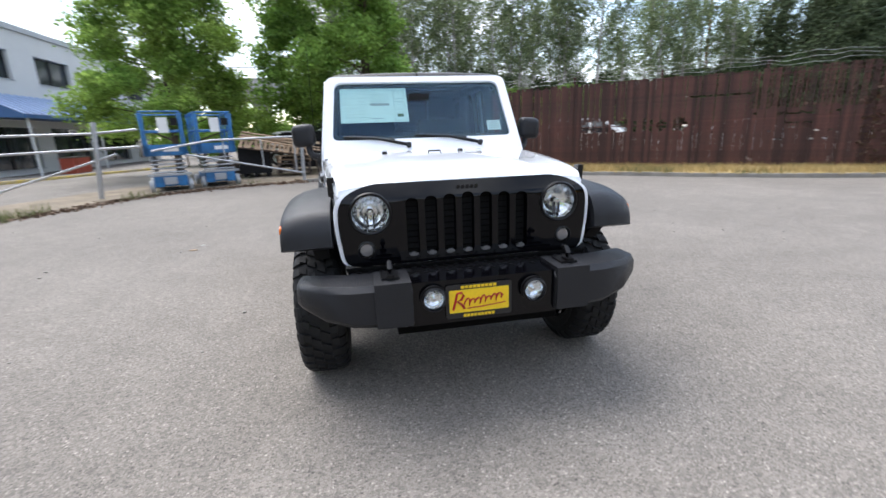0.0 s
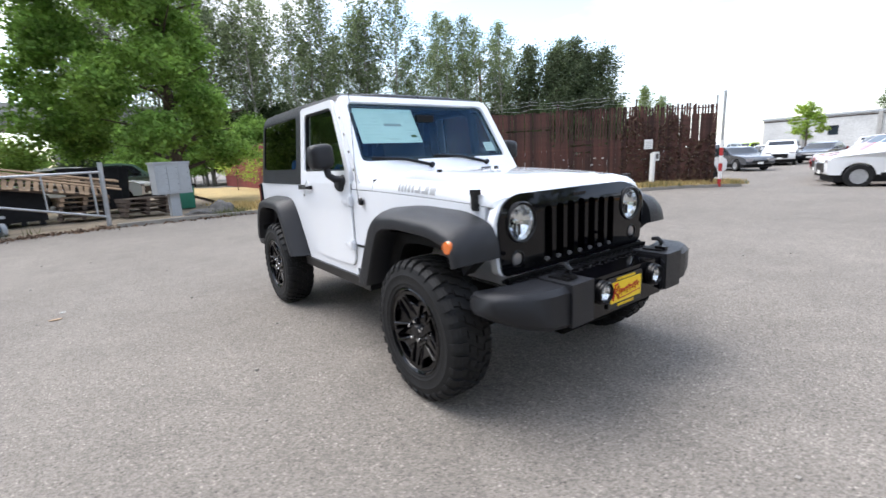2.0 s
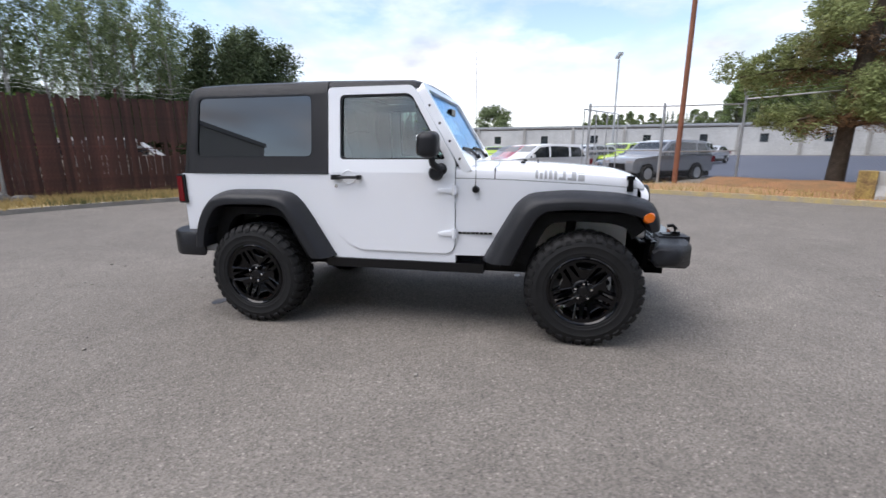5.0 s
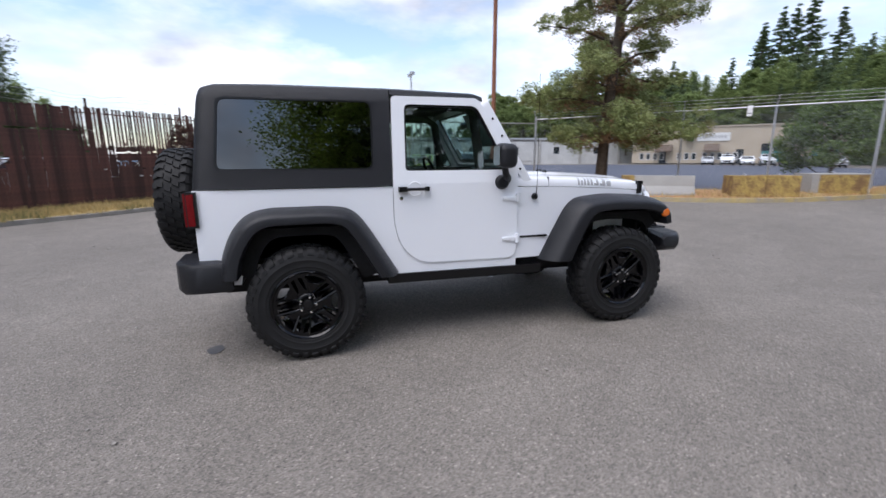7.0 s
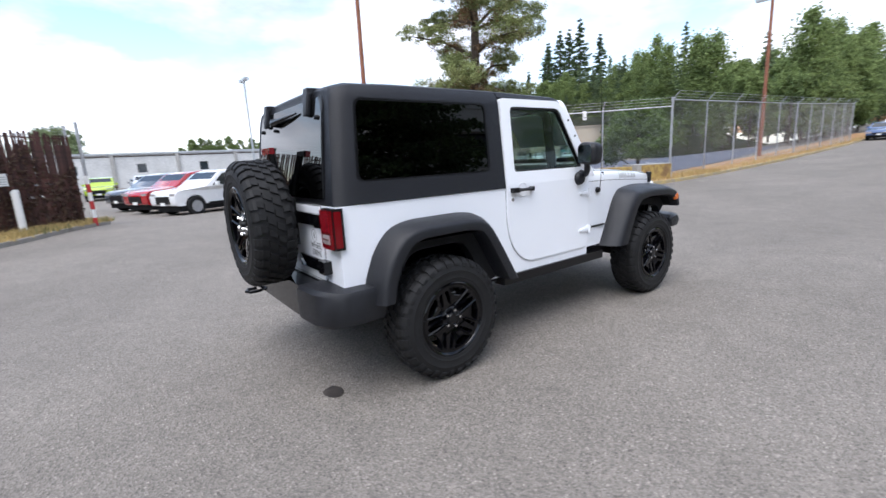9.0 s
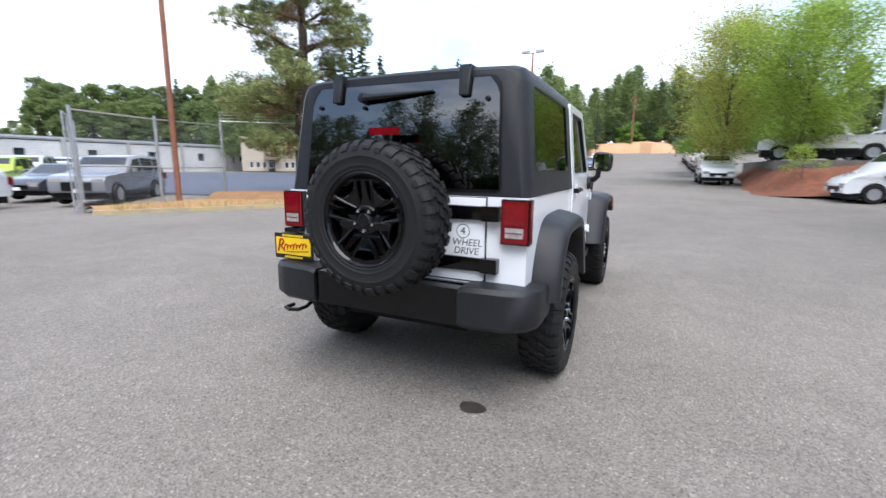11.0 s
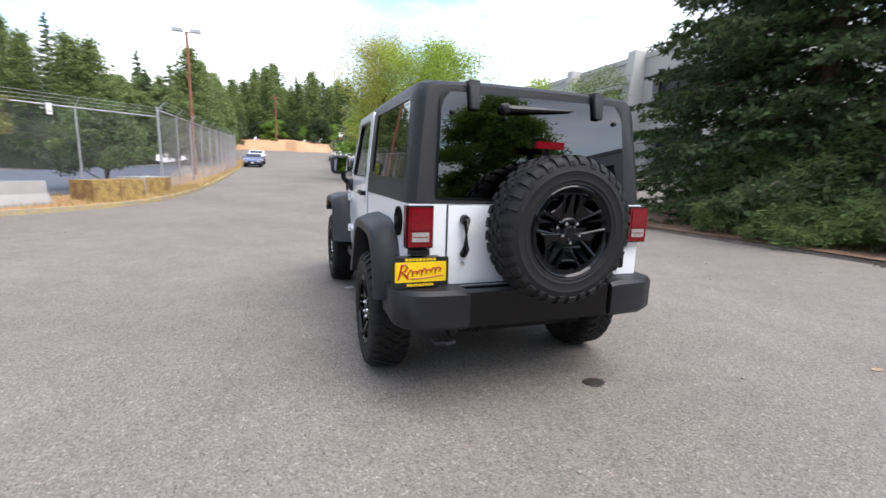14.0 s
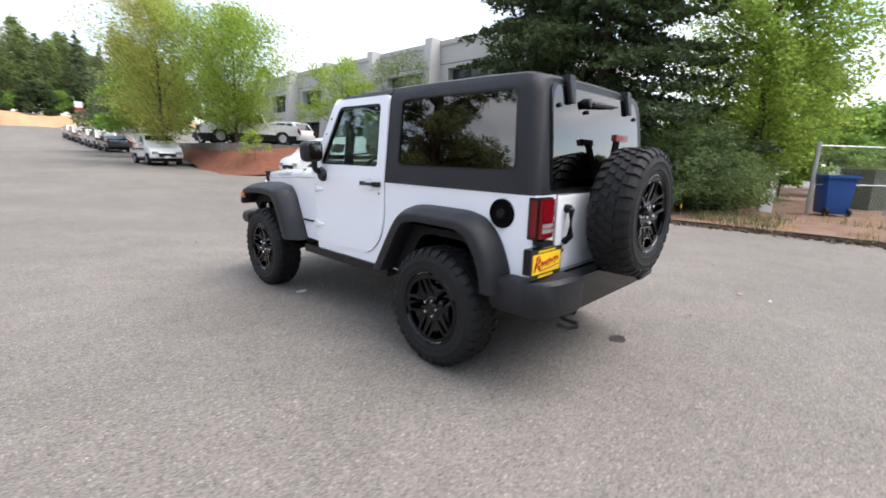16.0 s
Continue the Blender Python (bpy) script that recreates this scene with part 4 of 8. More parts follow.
def top_section(y, inset=0.0, z1=1.838, z0=1.172, k=0.0):
    """Ring round the hardtop at y, half width falling from belt to roof."""
    w0, w1 = X0 + 0.008 - inset - k, 0.700 - inset - k
    zt = z1 - inset
    half = [(w0, z0), (w0 - 0.004, z0 + 0.02), (w1 + 0.012, zt - 0.10), (w1, zt - 0.055), (w1 - 0.025, zt - 0.018), (w1 - 0.075, zt - 0.002), (0.30, zt + 0.012), (0, zt + 0.014)]
    return [(x, y, z) for x, z in half] + [(-x, y, z) for x, z in half[-2::-1]]


hull = loft([top_section(y, 0.0, z1, 1.172, k) for y, z1, k in ((1.812, 1.838, 0), (2.6, 1.838, 0), (2.90, 1.830, 0), (3.015, 1.822, 0.006), (3.055, 1.812, 0.022), (3.072, 1.795, 0.045))])
for v in hull.verts:
    if v.co.y > 2.99:
        v.co.y -= rear_lean(v.co.z)
inner = loft([top_section(y, 0.045, 1.838, 1.10) for y in (1.75, 2.93)])
qw = rounded([(1.938, 1.290), (2.928, 1.290), (2.888, 1.738), (1.932, 1.738)], 0.05, 5)
rw = rounded([(-0.605, 1.225), (0.605, 1.225), (0.570, 1.755), (-0.570, 1.755)], [0.03, 0.03, 0.07, 0.07], 5)
hull = cut(hull, [inner, plate(qw, [], "x", -1, 1), plate(rw, [], "y", 2.80, 3.3)])
hardtop = part("hardtop", hull, TOPBLACK, car, "black textured removable hardtop", angle=32)
for s in (1, -1):
    flip = (lambda q: q) if s > 0 else mirror_x
    q1 = part("quarter_window", flip(tilt_side(plate(rounded([(1.925, 1.277), (2.941, 1.277), (2.900, 1.750), (1.919, 1.750)], 0.055, 5), [], "x", 0.754, 0.760), 1.19, lean=0.103)), PRIVACY, hardtop, "dark privacy side glass")
    rimp = [rounded([(1.933, 1.285), (2.933, 1.285), (2.893, 1.743), (1.927, 1.743)], 0.052, 5), rounded([(1.947, 1.299), (2.918, 1.299), (2.879, 1.730), (1.941, 1.730)], 0.046, 5)]
    part("window_gasket", flip(tilt_side(plate(rimp[0], [rimp[1]], "x", 0.760, 0.768, 0.002), 1.19, lean=0.103)), TRIM, q1)


def lean_back(b):
    for v in b.verts:
        v.co.y -= rear_lean(v.co.z)
    return b


def bowed_pane():
    rings = []
    for k in range(13):
        z = 1.205 + 0.557 * k / 12
        w = 0.612 - 0.032 * k / 12 - (0.05 if k == 12 else (0.015 if k == 11 else 0))
        rings.append([(-w, 3.074, z), (w, 3.074, z), (w, 3.080, z), (-w, 3.080, z)])
    return lean_back(loft(rings))


rg = part("rear_window", bowed_pane(), PRIVACY, hardtop, "dark rear glass hinged at the top")
part("window_border", lean_back(plate(rounded([(-0.622, 1.195), (0.622, 1.195), (0.588, 1.772), (-0.588, 1.772)], [0.03, 0.03, 0.07, 0.07], 5), [rounded([(-0.600, 1.212), (0.600, 1.212), (0.568, 1.750), (-0.568, 1.750)], [0.03, 0.03, 0.07, 0.07], 5)], "y", 3.070, 3.078)), TRIM, rg)
for x in (-0.400, 0.400):
    hb = lean_back(soften(plate([(x - 0.034, 1.80), (x + 0.034, 1.80), (x + 0.026, 1.672), (x - 0.026, 1.672)], [], "y", 3.078, 3.108), 0.010, 3))
    hb = merged(hb, lean_back(soften(box(x - 0.030, x + 0.030, 3.03, 3.108, 1.790, 1.826), 0.010, 3)))
    part("glass_hinge", hb, PLASTIC, rg, "black moulded glass hinge")
    part("glass_strut_knob", lean_back(moved(lathe([(0.0, 0.018), (0.012, 0.014), (0.014, 0.0)], 12, "y"), pose(0.525 * (1 if x > 0 else -1), 3.080, 1.655))), TRIM, rg)
wp = lean_back(tube([(0.21, 3.095, 1.700), (0.19, 3.112, 1.690), (-0.06, 3.105, 1.700), (-0.22, 3.094, 1.708)], [0.022, 0.020, 0.012, 0.006], 8))
wp = merged(wp, lean_back(moved(lathe([(0.0, 0.045), (0.026, 0.040), (0.030, 0.0)], 16, "y"), pose(0.215, 3.078, 1.693))))
part("rear_wiper", wp, TRIM, rg, "black rear wiper")
part("washer_nozzle", lean_back(moved(lathe([(0.0, 0.022), (0.010, 0.018), (0.012, 0.0)], 10, "y"), pose(0.21, 3.080, 1.640))), TRIM, rg)
# two lift-out roof panels over the seats
for x0, x1 in ((0.006, 0.71), (-0.71, -0.006)):
    s = 1 if x0 > 0 else -1
    ringsp = []
    for y, z in ((1.115, 1.795), (1.13, 1.812), (1.19, 1.828), (1.804, 1.842)):
        half = [(0.006, z - 0.05), (0.006, z + 0.010), (0.30, z + 0.008), (0.62, z - 0.006), (0.675, z - 0.022), (0.698, z - 0.055)]
        ringsp.append([(s * x, y, zz) for x, zz in half])
    part("roof_panel", loft(ringsp), TOPBLACK, hardtop, "lift-out black roof panel")
part("roof_seam", box(-0.60, 0.60, 1.801, 1.815, 1.77, 1.832), DARK, hardtop)

# tailgate and rear details
gate_loop = rounded([(-0.545, 0.722), (0.545, 0.722), (0.545, 1.162), (-0.545, 1.162)], [0.02, 0.02, 0.0, 0.0], 3)
part("gate_gap", plate(rounded([(-0.553, 0.714), (0.553, 0.714), (0.553, 1.166), (-0.553, 1.166)], [0.02, 0.02, 0, 0], 3), [], "y", 3.05, 3.0715), DARK, car)
tailgate = part("tailgate", plate(gate_loop, [], "y", 3.05, 3.080, 0.006), WHITE, car, "white swing tailgate")
for z in (1.085, 0.815):
    hg = soften(plate([(-0.20, z - 0.040), (-0.62, z - 0.034), (-0.62, z + 0.034), (-0.20, z + 0.040)], [], "y", 3.08, 3.104), 0.010, 2)
    hg = soften(box(-0.625, -0.545, 3.070, 3.118, z - 0.038, z + 0.038), 0.010, 2) if hg is None else merged(hg, soften(box(-0.625, -0.535, 3.070, 3.118, z - 0.038, z + 0.038), 0.010, 2))
    part("gate_hinge", hg, GLOSS, tailgate, "gloss black tailgate hinge")
hd = tube([(0.452, 3.085, 1.090), (0.452, 3.118, 1.080), (0.452, 3.122, 0.925), (0.452, 3.085, 0.890)], [0.022, 0.020, 0.020, 0.022], 10)
hd = merged(hd, moved(lathe([(0.0, 0.034), (0.022, 0.030), (0.028, 0.0)], 16, "y"), pose(0.452, 3.085, 1.085)))
part("gate_handle", hd, TRIM, tailgate, "black upright tailgate handle")
part("gate_recess", moved(lathe([(0.0, 0.0015), (0.055, 0.0015), (0.060, 0.0)], 24, "y"), pose(0.43, 3.080, 1.010)), WHITE, tailgate)
part("gate_lock", moved(lathe([(0.0, 0.006), (0.013, 0.004), (0.014, 0.0)], 14, "y"), pose(0.456, 3.080, 0.838)), CHROME, tailgate)
decal = part("four_wheel_badge", plate(rounded([(-0.545, 0.862), (-0.350, 0.862), (-0.350, 1.030), (-0.545, 1.030)], 0.006), [], "y", 3.080, 3.0818), WHITE, tailgate, "white badge with black words on the tailgate")
for words, sz, z, x in (("WHEEL", 0.052, 0.925, -0.447), ("DRIVE", 0.052, 0.880, -0.443), ("4", 0.056, 0.985, -0.425)):
    b = text_mesh(words, sz, 0.0006, 0.15 if words != "4" else 0)
    part("badge_words", moved(b, Matrix.Translation((x, 3.0824, z)) @ Matrix.Rotation(math.pi, 4, 'Z') @ Matrix.Rotation(math.pi / 2, 4, 'X')), BLACKINK, decal)
part("badge_ring", moved(lathe([(0.034, 0.0), (0.036, 0.0012), (0.038, 0.0)], 28, "y", closed=True), pose(-0.425, 3.0818, 0.985)), BLACKINK, decal)
for s in (1, -1):
    x = s * 0.711
    tl = part("tail_light", soften(box(x - 0.074, x + 0.074, 3.045, 3.106, 0.936, 1.160), 0.014, 3), TRIM, car, "square red tail light with clear reverse lens")
    part("red_lens", soften(box(x - 0.066, x + 0.066, 3.098, 3.120, 0.945, 1.152), 0.014, 3), RED_LENS, tl)
    part("upper_lens_panel", soften(box(x - 0.052, x + 0.052, 3.114, 3.124, 1.036, 1.140), 0.008, 3), RED_GLOW, tl)
    rv = part("reverse_lens", soften(box(x - 0.046, x + 0.046, 3.114, 3.124, 0.972, 1.022), 0.006, 3), CLEAR_LENS, tl)
    part("lens_bar", box(x - 0.042, x + 0.042, 3.1245, 3.1255, 0.995, 1.000), RED_LENS, rv)
    part("side_lens", soften(box(s * 0.782 - 0.006, s * 0.782 + 0.006, 3.060, 3.100, 0.950, 1.146), 0.004, 2), RED_LENS, tl)
fu = part("fuel_filler", moved(lathe([(0.084, 0.0), (0.083, 0.010), (0.070, 0.012), (0.066, 0.004), (0.045, 0.003), (0.043, 0.008), (0.0, 0.010)], 32, "x"), pose(X0, 2.860, 1.055)), VOID, car, "round black fuel filler cup")
part("filler_cap", moved(lathe([(0.028, 0.0), (0.026, 0.022), (0.0, 0.024)], 16, "x"), pose(X0, 2.860, 1.055)), DARK, fu)
number_plate(0.708, 3.128, 0.812, 180)
part("plate_bracket", box(0.60, 0.83, 3.06, 3.124, 0.75, 0.89, 0.01), TRIM, car)
part("plate_lamp", soften(box(0.665, 0.765, 3.07, 3.140, 0.905, 0.930), 0.008), TRIM, car)


def rear_bumper_end():
    rings = []
    for x, yf, yb, z0, z1 in ((0.46, 3.235, 3.06, 0.510, 0.712), (0.50, 3.240, 3.06, 0.506, 0.724), (0.70, 3.225, 3.02, 0.506, 0.724), (0.80, 3.18, 2.90, 0.514, 0.720), (0.845, 3.12, 2.865, 0.524, 0.712), (0.858, 3.08, 2.87, 0.545, 0.695)):
        c = 0.022
        rings.append([(x, yf, z0 + c), (x, yf, z1 - c), (x, yf - c, z1), (x, yb + c, z1), (x, yb, z1 - c), (x, yb, z0 + c), (x, yb + c, z0), (x, yf - c, z0)])
    return loft(rings)


both("rear_bumper_end", rear_bumper_end, PLASTIC, "charcoal moulded rear bumper end")
part("rear_bumper", soften(box(-0.462, 0.462, 3.05, 3.215, 0.510, 0.706), 0.014, 3), GLOSS, car, "gloss black rear bumper centre")
part("rear_hook", tube([(0.56, 3.12, 0.49), (0.56, 3.20, 0.462), (0.56, 3.27, 0.462), (0.61, 3.29, 0.462), (0.66, 3.27, 0.462), (0.66, 3.20, 0.462)], 0.012, 8), TRIM, car, "black rear tow hook")
part("brake_light", soften(box(-0.085, 0.085, 3.150, 3.180, 1.478, 1.516), 0.008, 3), RED_LENS, car, "red high brake light on the spare carrier")
stalk = tube([(0, 3.08, 1.10), (0, 3.12, 1.25), (0, 3.145, 1.48)], 0.022, 8)
part("brake_light_stalk", box(-0.070, 0.070, 3.142, 3.158, 1.480, 1.514, 0.006, bm=stalk), TRIM, car)
part("spare_carrier", soften(box(-0.16, 0.16, 3.08, 3.16, 0.90, 1.20), 0.02), DARK, car)
ant = tube([(-0.785, 0.724, 1.075), (-0.795, 0.72, 1.16), (-0.790, 0.725, 1.95)], [0.004, 0.0022, 0.0014], 6)
part("aerial", merged(ant, moved(lathe([(0.0, -0.024), (0.020, -0.020), (0.026, 0.0)], 18, "x"), pose(-0.764, 0.724, 1.072))), TRIM, car, "thin dark aerial on the cowl side")


# wheels
def tyre_mesh():
    side = [(0.228, 0.100), (0.240, 0.118), (0.250, 0.1255), (0.256, 0.1300), (0.262, 0.1285), (0.270, 0.1305), (0.276, 0.1345), (0.282, 0.1335), (0.318, 0.1350), (0.323, 0.1375), (0.329, 0.1345), (0.350, 0.1310), (0.372, 0.121), (0.387, 0.100), (0.394, 0.06)]
    prof = [(r, -x) for r, x in side] + [(0.396, 0.0)] + side[::-1] + [(0.212, 0.0)]
    return lathe(prof, 64, "x", closed=True)


def tread_mesh():
    verts, faces = [], []

    def block(a, half, x0, x1, r0, r1, skew):
        k = len(verts)
        for r in (r0, r1):
            h = half if r == r0 else half * 0.82
            for x, d in ((x0, -h), (x1, -h + skew), (x1, h + skew), (x0, h)):
                verts.append((x, r * math.cos(a + d), r * math.sin(a + d)))
        faces.extend([tuple(k + i for i in f) for f in ((4, 5, 6, 7), (0, 1, 5, 4), (1, 2, 6, 5), (2, 3, 7, 6), (3, 0, 4, 7))])

    n = 34
    for i in range(n):
        a = 2 * math.pi * i / n
        st = math.pi / n
        block(a, 0.054, -0.048, -0.004, 0.388, 0.407, 0.05)
        block(a + st, 0.054, 0.004, 0.048, 0.388, 0.407, 0.05)
        for s in (-1, 1):
            off = 0 if s > 0 else st
            block(a + off, 0.058, s * 0.055, s * 0.094, 0.384, 0.405, 0.02)
            k = len(verts)
            d = 0.050 if i % 2 else 0.062
            low = 0.350 if i % 2 else 0.360
            for x, r, h in ((0.090, 0.404, d), (0.112, 0.394, d), (0.1300, 0.374, d), (0.1345, low, d * 0.9)):
                for e in (-h, h):
                    verts.append((s * x, r * math.cos(a + off + e), r * math.sin(a + off + e)))
            for x, r, h in ((0.086, 0.385, d), (0.102, 0.380, d), (0.118, 0.366, d), (0.126, low - 0.01, d * 0.9)):
                for e in (-h, h):
                    verts.append((s * x, r * math.cos(a + off + e), r * math.sin(a + off + e)))
            for q in range(3):
                o, u = 2 * q, 8 + 2 * q
                faces.extend([tuple(k + w for w in f) for f in ((o, o + 1, o + 3, o + 2), (o, o + 2, u + 2, u), (o + 1, u + 1, u + 3, o + 3))])
            faces.extend([(k, k + 8, k + 9, k + 1), (k + 6, k + 7, k + 15, k + 14)])
    return raw("tread", verts, faces, RUBBER)


def polar(r, a):
    return (r * math.cos(a), r * math.sin(a))


def rim_parts():
    barrel = lathe([(0.222, 0.118), (0.228, 0.126), (0.222, 0.130), (0.212, 0.122), (0.204, 0.105), (0.196, 0.02), (0.196, -0.10), (0.215, -0.115), (0.222, -0.10), (0.205, 0.0)], 56, "x", closed=True)
    holes = []
    for i in range(5):
        c = math.pi / 2 + 2 * math.pi * i / 5
        # near each valley: a short window at the rim and a wedge on either side
        d = c + math.pi / 5
        holes.append(rounded([polar(0.150, d - 0.20), polar(0.176, d - 0.33), polar(0.194, d - 0.33), polar(0.196, d), polar(0.194, d + 0.33), polar(0.176, d + 0.33), polar(0.150, d + 0.20), polar(0.147, d)], 0.006, 2))
        for e in (-1, 1):
            w = [polar(0.086, d + e * 0.26), polar(0.182, d + e * 0.425), polar(0.190, d + e * 0.575), polar(0.105, d + e * 0.46)]
            holes.append(rounded(w if e > 0 else w[::-1], 0.007, 2))
    face = plate(circle(0, 0, 0.210, 60), holes, "x", 0.055, 0.100, 0.008)
    for v in face.verts:
        r = math.hypot(v.co.y, v.co.z)
        v.co.x += 0.030 * smooth(0.06, 0.20, r) - 0.012
    ridge = None
    for i in range(5):
        c = math.pi / 2 + 2 * math.pi * i / 5
        d = c + math.pi / 5
        for e in (-1, 1):
            ridge = tube([(0.090, *polar(0.078, d + e * 0.17)), (0.104, *polar(0.13, d + e * 0.31)), (0.116, *polar(0.198, d + e * 0.375))], [0.006, 0.006, 0.008], 6, bm=ridge)
        ridge = tube([(0.108, *polar(0.150, d - 0.24)), (0.106, *polar(0.143, d - 0.12)), (0.106, *polar(0.143, d + 0.12)), (0.108, *polar(0.150, d + 0.24))], 0.005, 6, bm=ridge)
    hub = lathe([(0.070, 0.060), (0.070, 0.092), (0.062, 0.098), (0.040, 0.094), (0.034, 0.108), (0.028, 0.116), (0.0, 0.118)], 36, "x")
    brake = lathe([(0.15, 0.0), (0.15, 0.012), (0.09, 0.012), (0.085, 0.03), (0.0, 0.03)], 40, "x")
    return barrel, face, ridge, hub, brake


TYRE, TREAD = finish("tyre", tyre_mesh(), RUBBER), tread_mesh()
_rim = rim_parts()
RIM = [finish(n, b, m) for n, b, m in zip(("barrel", "rim_face", "spoke_ridge", "hub_cap", "brake_disc"), _rim, (GLOSS, GLOSS, GLOSS, TRIM, DARK))]
nut = lathe([(0.0, 0.034), (0.009, 0.031), (0.0125, 0.022), (0.0135, 0.0)], 6, "x")
NUT = finish("lug_nut", nut, CHROME)


def wheel(name, m, label):
    w = new(name)
    w.parent = car
    w.matrix_world = m @ Matrix.Diagonal((0.93, 0.962, 0.962, 1))
    tagged(w, label)
    ty = new("tyre", TYRE)
    ty.parent = w
    tr = new("tread", TREAD)
    tr.parent = w
    for me in RIM:
        o = new(me.name, me)
        o.parent = w
        if me.name != "brake_disc":
            o.scale = (1.0, 1.085, 1.085)
    for i in range(5):
        o = new("lug_nut", NUT)
        o.parent = w
        a = math.pi / 2 + 2 * math.pi * (i + 0.5) / 5
        o.location = (0.090, *polar(0.056, a))
    return w


for y, z in ((-0.018, 0.419), (2.420, 0.405)):
    wheel("wheel", pose(0.778, y, z, 20 * (y > 0)), "gloss black five-spoke wheel with mud tyre")
    wheel("wheel", pose(-0.778, y, z, -15 * (y > 0) + 35, 0, 180), "gloss black five-spoke wheel with mud tyre")
spare = wheel("spare_wheel", pose(-0.018, 3.285, 1.050, 0, 0, 90), "full-size spare wheel with mud tyre on the tailgate")
spare.scale = (0.95, 0.975, 0.975)

# undercarriage
part("floor_pan", box(-0.70, 0.70, 0.55, 1.95, 0.50, 0.58, 0.02), DARK, car)
part("chassis", box(-0.42, 0.42, -0.40, 3.0, 0.40, 0.62, 0.03), DARK, car)
b = tube([(-0.72, 0, 0.40), (0.72, 0, 0.40)], 0.045, 10)
b = merged(b, moved(lathe([(0.0, -0.12), (0.10, -0.08), (0.13, 0), (0.10, 0.08), (0, 0.12)], 16, "x"), pose(0.16, 0, 0.40)))
part("front_axle", b, DARK, car)
b = tube([(-0.72, 2.418, 0.40), (0.72, 2.418, 0.40)], 0.045, 10)
b = merged(b, moved(lathe([(0.0, -0.12), (0.10, -0.08), (0.13, 0), (0.10, 0.08), (0, 0.12)], 16, "x"), pose(0, 2.418, 0.40)))
part("rear_axle", b, DARK, car)
part("muffler", tube([(-0.30, 2.85, 0.52), (0.35, 2.85, 0.52)], 0.10, 16), DARK, car)
part("tail_pipe", tube([(0.30, 2.85, 0.50), (0.34, 3.0, 0.47), (0.34, 3.14, 0.45)], 0.03, 10), DARK, car)
both("shock", lambda: tube([(0.52, 0.10, 0.45), (0.50, 0.05, 0.85)], 0.035, 10), DARK)
part("tie_rod", tube([(-0.66, -0.20, 0.42), (0.66, -0.20, 0.42)], 0.018, 8), DARK, car)
part("step_bracket", box(-0.70, 0.70, 1.0, 1.08, 0.45, 0.52), DARK, car)

# interior
part("cabin_floor", box(-0.69, 0.69, 0.95, 2.98, 0.66, 0.70), DARK, car)
b = soften(box(-0.68, 0.68, 0.86, 1.10, 1.02, 1.235), 0.04, 3)
b = merged(b, soften(box(0.20, 0.52, 0.90, 1.16, 1.16, 1.275), 0.03, 3))
part("dashboard", b, TRIM, car)
st = moved(lathe([(0.185 + 0.014 * math.cos(a), 0.014 * math.sin(a)) for a in [2 * math.pi * k / 8 for k in range(8)]], 32, "y", closed=True), pose(0.36, 1.24, 1.20, -25))
st = merged(st, moved(soften(box(-0.18, 0.18, -0.02, 0.02, -0.03, 0.03), 0.01), pose(0.36, 1.24, 1.20, -25)))
part("steering_wheel", st, TRIM, car)
for x in (-0.36, 0.36):
    s = soften(box(x - 0.25, x + 0.25, 1.35, 1.85, 0.72, 0.93), 0.05, 3)
    s = merged(s, moved(soften(box(-0.24, 0.24, -0.07, 0.07, 0.0, 0.62), 0.05, 3), pose(x, 1.87, 0.88, -14)))
    s = merged(s, moved(soften(box(-0.13, 0.13, -0.05, 0.05, 0.0, 0.19), 0.04, 3), pose(x, 2.03, 1.51, -8)))
    part("front_seat", s, SEATFAB, car, "dark fabric front seat with headrest")
s = soften(box(-0.45, 0.45, 2.25, 2.65, 0.80, 0.95), 0.05, 3)
s = merged(s, moved(soften(box(-0.44, 0.44, -0.06, 0.06, 0.0, 0.50), 0.05, 3), pose(0, 2.68, 0.90, -12)))
part("rear_seat", s, SEATFAB, car)
for x in (-0.60, 0.60):
    r = tube([(x, 1.10, 1.22), (x * 0.98, 1.16, 1.68), (x * 0.96, 1.25, 1.735), (x * 0.96, 1.95, 1.735), (x * 0.96, 2.75, 1.68), (x, 2.92, 1.15)], 0.038, 10)
    r = tube([(x * 0.96, 1.95, 1.735), (x, 2.0, 1.60), (x, 2.05, 0.75)], 0.042, 10, bm=r)
    part("roll_bar", r, SEATFAB, car)
part("roll_bar", tube([(-0.576, 1.95, 1.735), (0.576, 1.95, 1.735)], 0.042, 10), SEATFAB, car)
part("rear_view_mirror", soften(box(-0.085, 0.075, 1.02, 1.05, 1.615, 1.665), 0.018, 3), TRIM, car)

car.matrix_world = pose(-0.016, 0, 0, 0, 0, -0.4)


# ---- trees ----
RNG = np.random.default_rng(7)


